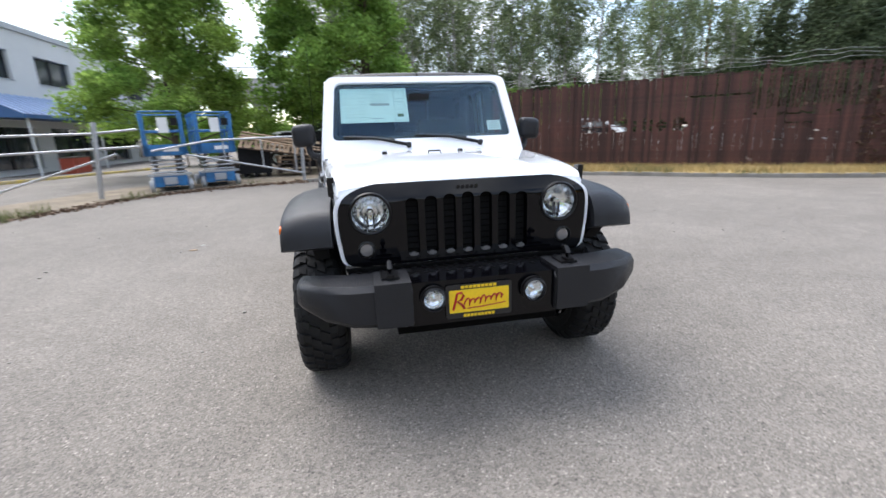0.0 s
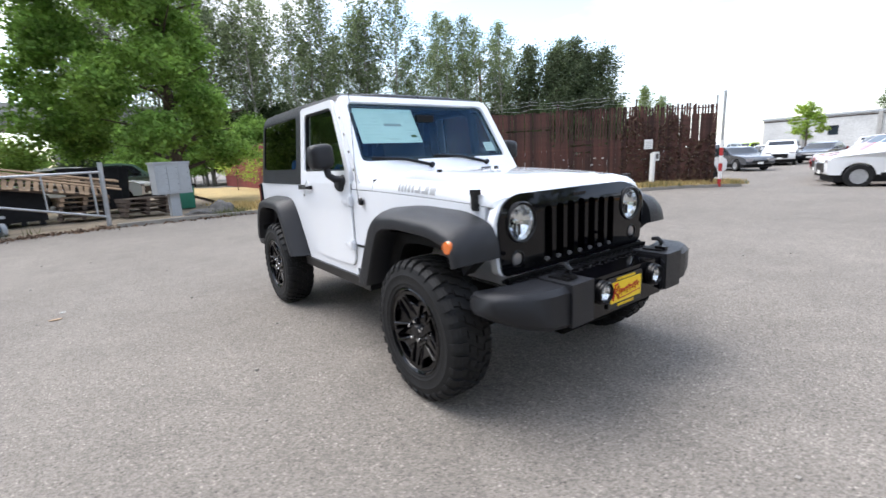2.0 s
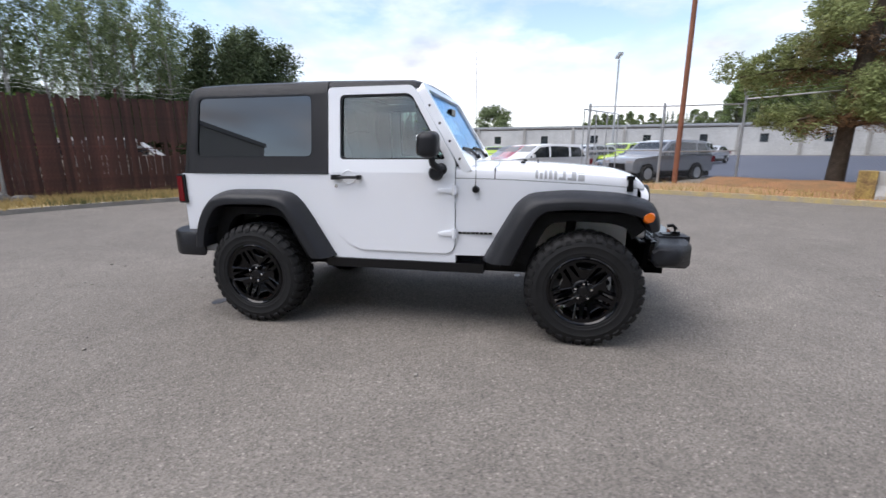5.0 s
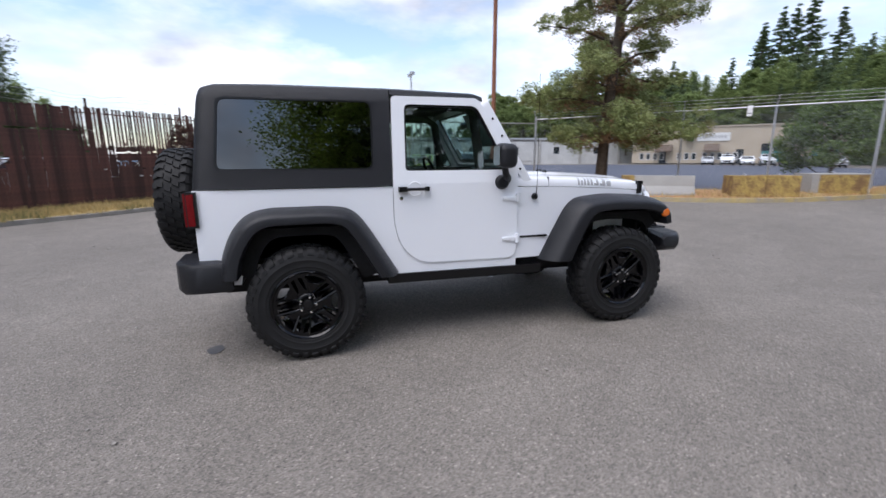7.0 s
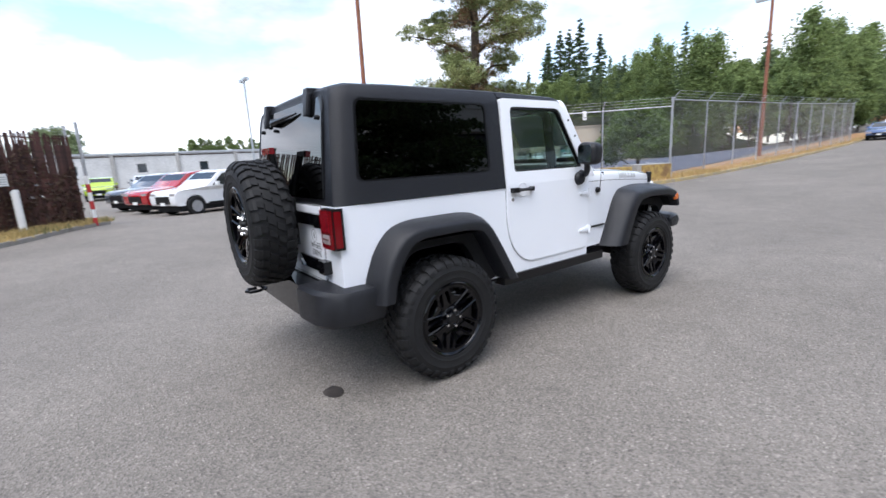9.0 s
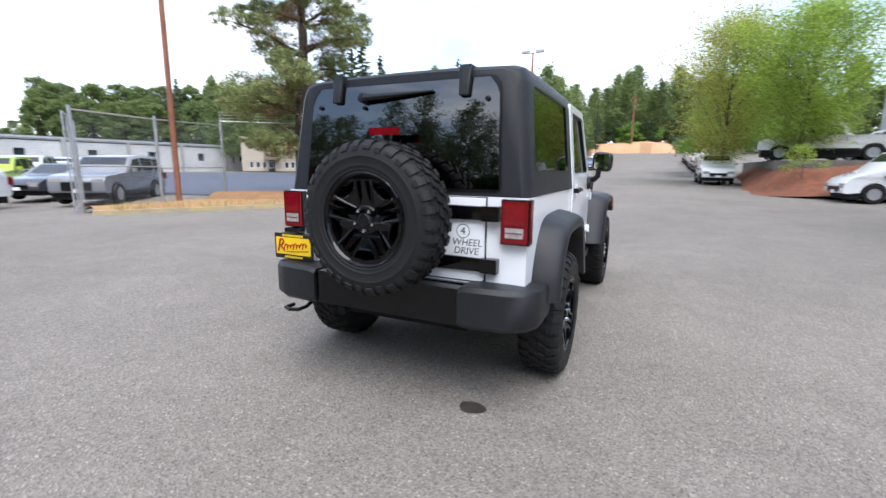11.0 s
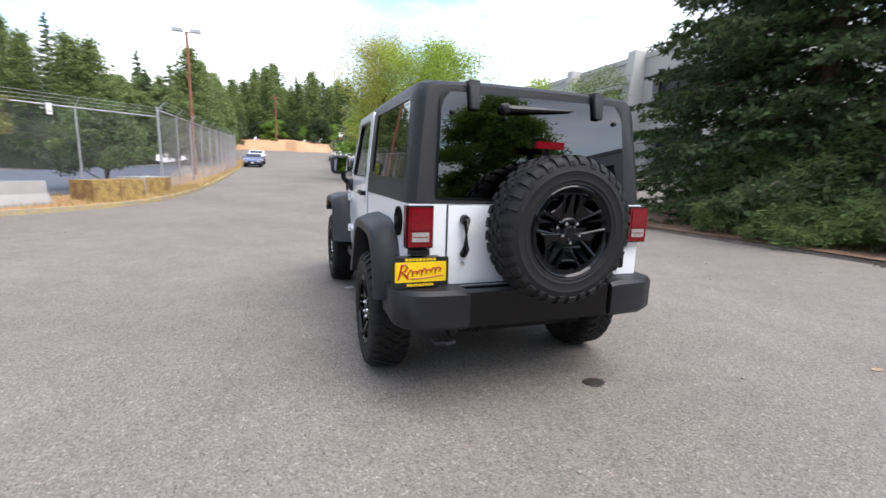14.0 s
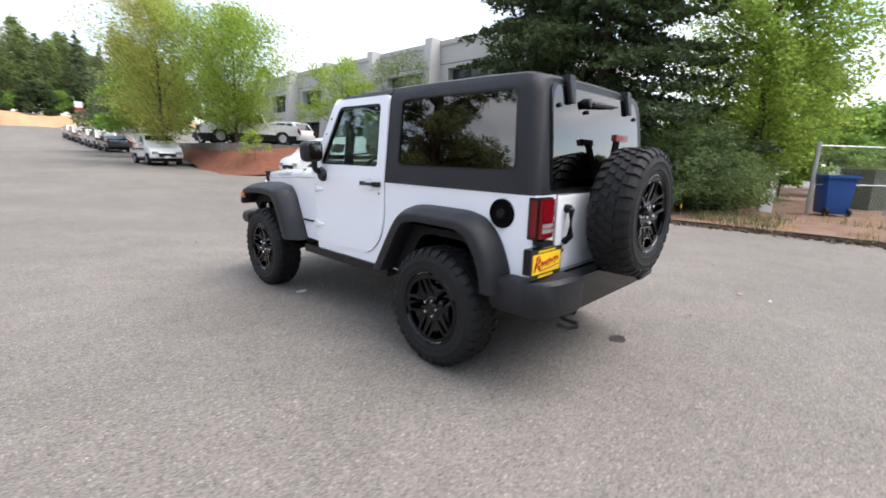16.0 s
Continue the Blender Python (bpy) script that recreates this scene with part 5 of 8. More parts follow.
def leaves(name, centres, size, mat, aspect=0.6, droop=0.0, normals=None):
    """Small four-cornered leaves, one round each centre, turned at random."""
    c = np.asarray(centres, float)
    n = len(c)
    u = RNG.normal(size=(n, 3))
    u[:, 2] = u[:, 2] * 0.6 - droop
    u /= np.linalg.norm(u, axis=1)[:, None]
    v = np.cross(u, RNG.normal(size=(n, 3)))
    v /= np.linalg.norm(v, axis=1)[:, None]
    s = size * RNG.uniform(0.6, 1.3, size=(n, 1))
    pts = np.stack([c - u * s * 0.5, c + v * s * aspect * 0.5, c + u * s * 0.5, c - v * s * aspect * 0.5], 1).reshape(-1, 3)
    me = bpy.data.meshes.new(name)
    me.vertices.add(4 * n)
    me.vertices.foreach_set("co", pts.ravel())
    me.loops.add(4 * n)
    me.loops.foreach_set("vertex_index", np.arange(4 * n, dtype=np.int32))
    me.polygons.add(n)
    me.polygons.foreach_set("loop_start", np.arange(0, 4 * n, 4, dtype=np.int32))
    me.update(calc_edges=True)
    me.validate()
    me.materials.append(mat)
    return me


def clumps(blobs, per, spread=0.30, subs=26):
    """Leaf places: each blob (x, y, z, rx, ry, rz) holds tufts near its skin, and leaves round each tuft."""
    out = []
    for x, y, z, rx, ry, rz in blobs:
        d = RNG.normal(size=(subs, 3))
        d /= np.linalg.norm(d, axis=1)[:, None]
        d *= RNG.uniform(0.55, 1.05, size=(subs, 1))
        tuft = np.array([x, y, z]) + d * [rx, ry, rz]
        k = max(1, per // subs)
        rad = spread * (rx + ry + rz) / 3
        for t in tuft:
            out.append(t + RNG.normal(size=(k, 3)) * rad * [1, 1, 0.7])
    return np.concatenate(out)


def limbs(h, spread, n, r, start=0.3, seed=1, lean=0.0, up=0.55):
    """Trunk and limbs: gives the bmesh and the limb ends."""
    rnd = random.Random(seed)
    b = tube([(0, 0, -0.2), (0.03 * h * lean, 0, h * 0.35), (0.06 * h * lean, 0.01 * h, h * 0.7), (0.07 * h * lean, 0, h * 0.95)], [r, r * 0.8, r * 0.45, r * 0.12], 9)
    ends = []
    for i in range(n):
        z = h * (start + (0.9 - start) * i / n)
        a = i * 2.4 + rnd.uniform(-0.4, 0.4)
        l = spread * (1 - 0.55 * (i / n)) * rnd.uniform(0.75, 1.1)
        p = (0.05 * h * lean, 0, z)
        q = (p[0] + math.cos(a) * l * 0.5, math.sin(a) * l * 0.5, z + l * up * 0.6)
        e = (p[0] + math.cos(a) * l, math.sin(a) * l, z + l * up)
        rr = r * 0.38 * (1 - 0.5 * i / n)
        b = tube([p, q, e], [rr, rr * 0.6, rr * 0.2], 6, bm=b)
        ends.append(e)
    return b, ends


def broadleaf(name, at, h, spread, mat, label, seed, per=900, size=0.17, r=0.16, bark=None, group="", start=0.28, blob=0.42, up=0.55, n=14, sway=0.0):
    t = thing(name, at, label, "tree", group)
    b, ends = limbs(h, spread, n, r, start, seed, 0.3, up)
    part("trunk", b, bark or BARK, t)
    rnd = random.Random(seed)
    blobs = [(x, y, z, spread * blob * rnd.uniform(0.7, 1.1), spread * blob * rnd.uniform(0.7, 1.1), spread * blob * rnd.uniform(0.5, 0.8)) for x, y, z in ends]
    blobs = [(x + sway * smooth(0, 0.3 * h, z), *rest) for x, *rest in blobs for z in (rest[1],)]
    blobs.append((sway, 0, h * 0.95, spread * 0.35, spread * 0.35, spread * 0.35))
    o = new("crown", leaves("crown", clumps(blobs, per, 0.26), size, mat))
    o.parent = t
    return t


def conifer(name, at, h, spread, mat, label, seed, boughs=90, per=26, size=0.5, r=0.2, group="", gap=0.12, aspect=0.45, ragged=0.35):
    """Drooping boughs at uneven heights, each a run of needle sprays."""
    t = thing(name, at, label, "tree", group)
    part("trunk", tube([(0, 0, -0.3), (0, 0, h * 0.5), (0, 0, h * 0.98)], [r, r * 0.6, r * 0.08], 8), BARK, t)
    rnd = random.Random(seed)
    pts = []
    for i in range(boughs):
        u0 = i / boughs
        z = h * (gap + (0.97 - gap) * u0 ** 0.85) + rnd.uniform(-0.02, 0.02) * h
        l = spread * ((1 - u0 ** 1.3) * rnd.uniform(1 - ragged, 1.12) + 0.06)
        a = i * 2.399 + rnd.uniform(-0.5, 0.5)
        m = max(4, int(per * (0.35 + l / spread)))
        u = RNG.uniform(0.05, 1.0, size=m) ** 0.75
        w = RNG.normal(size=(m, 3)) * [0.16, 0.16, 0.10] * (0.35 * l + 0.35)
        lift = rnd.uniform(-0.12, 0.10)
        pts.append(np.stack([np.cos(a) * l * u, np.sin(a) * l * u, z + (lift - 0.20) * l * u + 0.12 * l * u * u], 1) + w)
    o = new("crown", leaves("crown", np.concatenate(pts), size, mat, aspect, 0.25))
    o.parent = t
    return t


def column_tree(name, at, h, spread, mat, label, seed, sprays=70, per=95, size=0.3, r=0.15, gap=0.25, group="", bark=None, rise=0.75, fluff=0.13, taper=0.8):
    """A slim tree: rising branches from a bare foot, each a loose run of leaves, thin at the tip."""
    t = thing(name, at, label, "tree", group)
    rnd2 = random.Random(seed)
    lean = rnd2.uniform(-0.03, 0.03) * h
    b = tube([(0, 0, -0.3), (lean * 0.3, 0, h * 0.4), (lean, lean * 0.3, h * 0.8), (lean * 1.2, 0, h * 0.98)], [r, r * 0.75, r * 0.35, r * 0.08], 8)
    pts = []
    for i in range(sprays):
        u = (i + rnd2.random()) / sprays
        z = h * (gap + (0.99 - gap) * u)
        wide = spread * (min(1.0, 0.35 + 2.2 * u) * (1 - u) ** taper * 1.25 + 0.05) * rnd2.uniform(0.55, 1.15)
        an = i * 2.399 + rnd2.uniform(-0.6, 0.6)
        c = np.array([lean * z / h, 0, z])
        e = np.array([math.cos(an) * wide, math.sin(an) * wide, rise * wide * rnd2.uniform(0.6, 1.3)])
        if i % 3 == 0:
            b = tube([tuple(c - [0, 0, 0.3 * wide]), tuple(c + e * 0.55), tuple(c + e)], [r * 0.22, r * 0.12, r * 0.03], 5, bm=b)
        k = max(8, int(per * (0.4 + 0.7 * wide / spread)))
        along_it = RNG.uniform(0.15, 1.05, size=(k, 1)) ** 0.8
        pts.append(c + e * along_it + RNG.normal(size=(k, 3)) * fluff * spread * [1, 1, 0.9] * (0.5 + 0.6 * along_it))
    part("trunk", b, bark or BARK, t)
    o = new("crown", leaves("crown", np.concatenate(pts), size, mat))
    o.parent = t
    return t


def spruce(name, at, h, spread, mat, label, seed, boughs=130, twigs=15, per=24, size=0.2, r=0.22, gap=0.03):
    """Layered boughs that sag and lift at the tip, each with side twigs full of needle sprays."""
    t = thing(name, at, label, "tree")
    rnd2 = random.Random(seed)
    b = tube([(0, 0, -0.3), (0, 0, h * 0.5), (0, 0, h * 0.98)], [r, r * 0.6, r * 0.08], 9)
    pts = []
    for i in range(boughs):
        u0 = i / boughs
        z = h * (gap + (0.97 - gap) * u0 ** 0.9) + rnd2.uniform(-0.15, 0.15)
        l = spread * ((1 - u0 ** 1.25) * rnd2.uniform(0.72, 1.1) + 0.06)
        an = i * 2.399 + rnd2.uniform(-0.4, 0.4)
        d, side = np.array([math.cos(an), math.sin(an), 0]), np.array([-math.sin(an), math.cos(an), 0])
        sag = rnd2.uniform(0.22, 0.42)
        at_u = lambda u: np.array([0, 0, z]) + d * l * u + np.array([0, 0, 1]) * l * (-sag * u + 0.30 * sag * u ** 3)
        b = tube([tuple(at_u(0)), tuple(at_u(0.5)), tuple(at_u(0.95))], [0.045, 0.028, 0.008], 5, bm=b)
        for k in range(twigs):
            u = 0.12 + 0.9 * (k + rnd2.random()) / twigs
            w = (0.34 * l * (1.12 - u) + 0.16) * (1 if k % 2 else -1) * rnd2.uniform(0.6, 1.15)
            s = RNG.uniform(0, 1, size=(per, 1))
            base = at_u(min(u, 1.02))
            pts.append(base + side * w * s + d * abs(w) * 0.55 * s - np.array([0, 0, 1]) * abs(w) * 0.38 * s ** 1.5 + RNG.normal(size=(per, 3)) * [0.055, 0.055, 0.05])
    part("trunk", b, BARK, t)
    o = new("crown", leaves("crown", np.concatenate(pts), size, mat, 0.42, 0.35))
    o.parent = t
    return t


def put(src, x, y, turn=0.0, s=1.0, dz=0.0, sz=None):
    """One more tree of a kind."""
    c = copy_thing(src, Matrix.Identity(4))
    c.matrix_basis = Matrix.Translation((x, y, height(x, y) + dz)) @ Matrix.Rotation(turn, 4, 'Z') @ Matrix.Diagonal((s, s, sz or s, 1))
    return c


# maple behind the mailboxes and the bright tree behind the lifts
broadleaf("maple_tree", (0.3, 18.8, 0.05), 12.5, 3.0, LEAF, "dense green maple tree with a dark trunk", 3, per=2250, size=0.185, r=0.24, start=0.11, n=31, blob=0.37, up=0.30, sway=-1.5)
broadleaf("bright_tree", (-7.9, 18.7, 0.0), 9.6, 3.0, BRIGHTLEAF, "bright green broadleaf tree beside the offices", 5, per=2300, size=0.155, r=0.14, start=0.12, n=30, blob=0.35, up=0.30)

# poplars and alders behind the fences
rnd = random.Random(11)
pop = [column_tree("poplar_tree", (6 + 5 * k, 47 - 2 * k, 0), 18.0 + k, 3.0, POPLAR, "tall slim poplar with pale trunk and thin crown", 20 + k, 72, 80, 0.26, 0.16, 0.30 + 0.06 * (k % 2), "poplars behind the fence", PALEBARK, rise=1.0, fluff=0.095, taper=0.62) for k in range(4)]
# darker copy of the poplar leaves, with shade mixed into the green
DARKPOPLAR = material("shaded_leaves", (0.070, 0.095, 0.050), 0.75, vary=0.12, islands=0.45, scale=0.25, second=(0.105, 0.135, 0.066), translucent=0.35, spec=0.25)
shade = [column_tree("cottonwood_tree", (49 - 3.5 * k, 31.5 + 1.5 * k, 0), 13.5 + k, 3.2, DARKPOPLAR, "dark full-crowned tree at the end of the poplar row", 26 + k, 90, 120, 0.30, 0.18, 0.10, "dark trees behind the fence", rise=0.8, fluff=0.13, taper=0.6) for k in range(2)]
for i in range(28):
    u = 0.91 * i / 27
    x, y = -5 + 58 * u, 51 - 21 * u
    if i > 22 and i != 25:
        put(shade[i % 2], x, y + rnd.uniform(-1, 1), rnd.uniform(0, 6), rnd.uniform(0.9, 1.05))
        continue
    put(pop[i % 4], x + rnd.uniform(-0.8, 0.8), y + rnd.uniform(-3, 3), rnd.uniform(0, 6), rnd.uniform(0.88, 1.10) * (1 - 0.24 * u))
for i in range(21):
    u = i / 21
    put(pop[(i + 1) % 4], -3 + 58 * u + rnd.uniform(-1, 1), 60 - 22 * u, rnd.uniform(0, 6), rnd.uniform(0.75, 0.95) * (1 - 0.15 * u))
darkfir = conifer("dark_fir", (33, 50, 0), 12.0, 2.6, SPRUCE, "dark fir behind the poplars", 4, 90, 40, 0.40, 0.18, "dark firs behind the poplars", 0.05, 0.45, 0.45)
for x, y, k in ((38, 46, 0.9), (45, 44, 0.95), (49, 45, 1.05), (52, 42, 0.9), (15, 56, 0.95), (21, 54, 0.8), (40, 40, 1.0), (43, 38, 1.05), (45.5, 36.5, 1.1), (48, 35.5, 1.05)):
    put(darkfir, x, y, x, k)
under = broadleaf("understorey_bush", (9, 41, 0), 5.5, 2.6, LEAF, "leafy undergrowth below the poplars", 31, per=700, size=0.28, r=0.08, group="undergrowth behind the fence", start=0.1, n=12)
# leafy bush in dark spruce green: the undergrowth's shade is in its colour
darkb = broadleaf("dark_bush", (14, 43, 0), 6.5, 2.8, SPRUCE, "thicket coloured dark for the shade of the poplars", 32, per=800, size=0.30, r=0.08, group="undergrowth behind the fence", start=0.08, n=14)
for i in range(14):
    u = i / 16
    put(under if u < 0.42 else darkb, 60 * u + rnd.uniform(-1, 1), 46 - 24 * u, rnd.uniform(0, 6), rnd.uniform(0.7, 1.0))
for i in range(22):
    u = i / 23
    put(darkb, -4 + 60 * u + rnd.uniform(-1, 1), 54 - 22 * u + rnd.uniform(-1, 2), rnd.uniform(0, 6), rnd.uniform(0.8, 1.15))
for i in range(12):
    put(under if i % 3 else darkb, -26 + 2.5 * i, 37 + rnd.uniform(-2, 6), rnd.uniform(0, 6), rnd.uniform(0.6, 0.8) if i < 4 else rnd.uniform(0.3, 0.45))

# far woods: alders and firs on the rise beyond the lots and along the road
fir = [conifer("fir_tree", (70 + 3 * k, -70, 4.0), 15 + 2 * k, 3.1, FIR, "dark fir tree in the far woods, paled for haze", 40 + k, 90, 46, 0.50, 0.2, "firs in the far woods", 0.06, 0.5, 0.5) for k in range(3)]
alder = [broadleaf("alder_tree", (64 + 4 * k, -64, 4.0), 10.5, 3.0, ALDER, "rounded green tree in the far woods", 50 + k, per=520, size=0.42, r=0.16, group="broadleaf trees in the far woods", start=0.08, n=16, up=0.7) for k in range(2)]
alder += [column_tree("alder_tree", (72 + 4 * k, -60, 4.0), 13.5 + 1.5 * k, 3.0, ALDER, "tall feathery green alder in the far woods", 54 + k, 80, 110, 0.40, 0.16, 0.05, "broadleaf trees in the far woods", rise=0.7, fluff=0.16, taper=0.65) for k in range(3)]
for f in fir + alder:
    f.location.z = height(f.location.x, f.location.y) + 2.0
line = along([(10.5, -118), (12, -95), (11, -72), (11.5, -56), (16, -54), (26, -62), (40, -74), (58, -84), (80, -84), (104, -66), (118, -40), (126, -10)], 2.8)


def hillside():
    """Wooded slope under the far trees."""
    rings = []
    for p in [q for q in line if q.x > 13 and q.y > -84.5][1:]:
        q = smooth(24, 60, p.x) * 4.0 * (1 - 0.75 * smooth(84, 112, p.x)) + 1.0
        out = Vector((1, -0.6)).normalized()
        rings.append([(p.x + out.x * d, p.y + out.y * d, height(p.x, p.y) + z) for d, z in ((-9, -0.3), (-5, q * 0.35), (0, q + 0.3), (8, q + 2.6), (18, q + 5), (60, q + 8), (160, q + 6))])
    b = loft(rings, closed=False)
    solo("hillside", b, material("wooded_slope", (0.085, 0.110, 0.045), 0.95, vary=0.3, scale=0.25, fine=2.5, second=(0.05, 0.07, 0.03), bump=0.6), "dark green wooded slope beyond the lots", "hill", kind="structure")


hillside()
for p in line:
    road = p.x < 14
    for row in range(3):
        d = rnd.uniform(0, 4) + row * 6
        q = p + Vector((0.7 if road else 1, -0.6)).normalized() * d
        rise = smooth(24, 60, q.x) * 4.0 * (1 - 0.75 * smooth(84, 112, q.x)) + row * (0.4 if road else 2.4) + (1.0 if q.x > 20 else 0)
        firs = 0.40 if road else (0.55 if 30 < p.x < 66 else (0.30 if p.x < 30 else 0.10))
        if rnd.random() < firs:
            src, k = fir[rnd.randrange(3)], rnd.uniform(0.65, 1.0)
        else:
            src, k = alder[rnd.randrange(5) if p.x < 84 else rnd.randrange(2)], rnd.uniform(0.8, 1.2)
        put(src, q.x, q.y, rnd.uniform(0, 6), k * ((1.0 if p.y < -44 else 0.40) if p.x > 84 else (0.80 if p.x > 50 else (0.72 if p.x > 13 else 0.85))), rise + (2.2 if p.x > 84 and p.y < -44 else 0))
tallfir = conifer("tall_fir", (82, -92, 6), 18.0, 3.6, SPRUCE, "tall dark fir standing above the far woods", 44, 110, 52, 0.46, 0.24, "tall firs in the far woods", 0.04, 0.5, 0.5)
for x, y, z, k in ((82, -100, 8, 1.3), (85, -104, 9, 1.35), (84, -108, 9, 1.55), (80, -112, 9, 1.7), (86, -115, 10, 1.6), (78, -119, 9, 1.5), (94, -70, 4, 0.98), (98, -74, 5, 1.02), (91, -75, 5, 0.9), (88, -80, 5, 0.85)):
    put(tallfir, x, y, x + y, k, z - height(x, y))
for i in range(24):
    x = -34 + 2.1 * i
    put(alder[2 + i % 3] if i % 3 else fir[(i // 3) % 3], x + rnd.uniform(-1, 1), -126 + rnd.uniform(-6, 6), rnd.uniform(0, 6), rnd.uniform(0.8, 1.25), 1.0)
    put(alder[i % 5] if i % 4 else fir[i % 3], x + rnd.uniform(-1, 1), -140 + rnd.uniform(-6, 6), rnd.uniform(0, 6), rnd.uniform(0.9, 1.4), 2.0)
for i in range(16):
    put(fir[i % 3] if i % 3 == 0 else alder[i % 5], -12 - 2.0 * i + rnd.uniform(-1, 1), -80 - 3 * (i % 4), rnd.uniform(0, 6), rnd.uniform(0.6, 0.9), 0.5)
for i in range(9):
    put(alder[2 + i % 3] if i % 3 else alder[0], 10.2 + rnd.uniform(-0.5, 1.5), -46 - 3.2 * i, rnd.uniform(0, 6), rnd.uniform(0.55, 0.8), 0.2)


for i in range(9):
    put(alder[2 + i % 3] if i % 3 else fir[i % 3], 142 + 2.0 * (i % 2), 68 + 4.2 * i, i * 1.7, 1.05 + 0.12 * (i % 3), 0.0)

# the old pine on the verge
def old_pine():
    x0, y0 = 10.85, -8.2
    t = thing("pine_tree", (x0, y0, height(x0, y0) + 0.15), "old pine with billowing green and brown needle pads", "tree")
    h = 12.5
    b = tube([(0, 0.12, -0.3), (0.05, 0.0, 2.5), (-0.10, -0.2, 5.5), (0.15, -0.4, 8.5), (0.1, -0.55, h)], [0.24, 0.20, 0.17, 0.11, 0.03], 10)
    rnd2 = random.Random(8)
    pads, inner = [], []
    whorls = [(2.15, 3.1, 5), (2.9, 2.9, 6), (3.7, 2.3, 5), (4.7, 1.5, 3), (5.7, 2.6, 4), (6.4, 3.0, 5), (7.3, 2.4, 4), (8.7, 2.7, 5), (10.0, 1.9, 5), (11.2, 1.4, 4), (12.0, 0.8, 3)]
    for w, (zw, reach, count) in enumerate(whorls):
        u = zw / h
        for i in range(count):
            z = zw + rnd2.uniform(-0.45, 0.45)
            a = i * 6.283 / count + w * 1.9 + rnd2.uniform(-0.45, 0.45)
            l = reach * rnd2.uniform(0.62, 1.1)
            mid = -0.55 * smooth(0, 1, u)
            sag = rnd2.uniform(-0.30, 0.02) if zw < 4 else rnd2.uniform(-0.05, 0.25)
            e = (math.cos(a) * l, math.sin(a) * l + mid, z + sag * l)
            b = tube([(0, mid, z - 0.25), (e[0] * 0.5, (e[1] + mid) * 0.5, z + 0.12 + sag * l * 0.4), e], [0.07, 0.045, 0.014], 6, bm=b)
            for k in range(3):
                f = 0.55 + 0.22 * k
                size = rnd2.uniform(0.45, 0.76)
                c = (e[0] * f + rnd2.uniform(-.25, .25), mid + (e[1] - mid) * f + rnd2.uniform(-.25, .25), z + sag * l * f + rnd2.uniform(0.05, 0.30))
                pads.append((*c, size, size * rnd2.uniform(0.8, 1.1), size * rnd2.uniform(0.55, 0.80)))
            for k in range(2):
                f = 0.30 + 0.28 * k
                inner.append((e[0] * f, mid + (e[1] - mid) * f, z + sag * l * f - 0.08, 0.45, 0.45, 0.32))
    part("trunk", b, BARK, t)
    o = new("crown", leaves("crown", clumps(pads, 1000, 0.15, 30), 0.13, NEEDLE, 0.24))
    o.parent = t
    o = new("old_needles", leaves("old_needles", clumps(inner, 300, 0.22, 18), 0.13, material("brown_needles", (0.26, 0.155, 0.080), 0.85, vary=0.15, islands=0.4, translucent=0.2), 0.2, 0.3))
    o.parent = t
    tagged(o, "brown dying needles inside the crown")


old_pine()

# spruce, lime-green tree and junipers on the west bed
spruce("spruce_tree", (-11.6, -2.4, 0.1), 14.5, 4.4, SPRUCE, "large dark spruce over the shrub bed", 61, 190, 19, 26)
spruce("spruce_tree", (-13.2, -6.2, 0.1), 14.0, 3.9, SPRUCE, "dark spruce at the corner of the bed", 62, 140, 16, 22)
column_tree("lime_tree", (-15.2, 1.5, 0.1), 10.5, 3.0, LIMELEAF, "fresh lime-green tree with feathery drooping sprays", 63, 200, 420, 0.115, 0.14, 0.10, rise=0.15, fluff=0.075, taper=0.55)


def juniper_mass(name, spots, label, mat, tall, wide, seed):
    rnd2 = random.Random(seed)
    for x, y in spots:
        t = thing(name, (x, y, 0.08), label, "shrub", "shrubs in the west bed")
        blobs, stems = [], None
        for k in range(11):
            a, l = rnd2.uniform(0, 6.28), rnd2.uniform(0.1, wide)
            z = rnd2.uniform(0.25, 1.0) * tall * (1 - 0.5 * l / wide)
            e = (math.cos(a) * l, math.sin(a) * l, z)
            stems = tube([(0, 0, -0.05), (e[0] * 0.5, e[1] * 0.5, z * 0.7), e], [0.03, 0.02, 0.006], 5, bm=stems)
            blobs.append((*e, wide * 0.42, wide * 0.42, tall * 0.24))
        part("stem", stems, BARK, t, kind="stuff")
        o = new("foliage", leaves("foliage", clumps(blobs, 900, 0.20, 30), 0.13, mat, 0.22))
        o.parent = t


juniper_mass("juniper_shrub", [(-9.35, -2.3), (-9.2, -0.9), (-9.6, 0.2)], "low spreading juniper at the bed's edge", HEDGE, 1.0, 1.1, 5)
juniper_mass("tall_juniper", [(-10.7, -4.0), (-10.3, -2.8), (-10.3, -1.3), (-10.8, 0.1), (-11.4, 1.2), (-10.6, 1.1), (-12.6, 1.2)], "dense dark green juniper behind the low ones", HEDGE, 2.3, 1.3, 6)

# ornamental trees on the bank and before the office block
column_tree("yellow_green_tree", (-5.3, -26.8, height(-5.3, -26.8) + 0.3), 8.8, 3.7, YELLOWLEAF, "airy yellow-green tree on the bark bank", 71, 140, 380, 0.11, 0.10, 0.10, rise=0.8, fluff=0.10, taper=0.5)
column_tree("green_tree", (-8.1, -23.0, height(-8.1, -23.0) + 0.9), 7.6, 3.6, LIMELEAF, "light green tree on the bark bank", 72, 135, 380, 0.115, 0.10, 0.13, rise=0.6, fluff=0.10, taper=0.45)
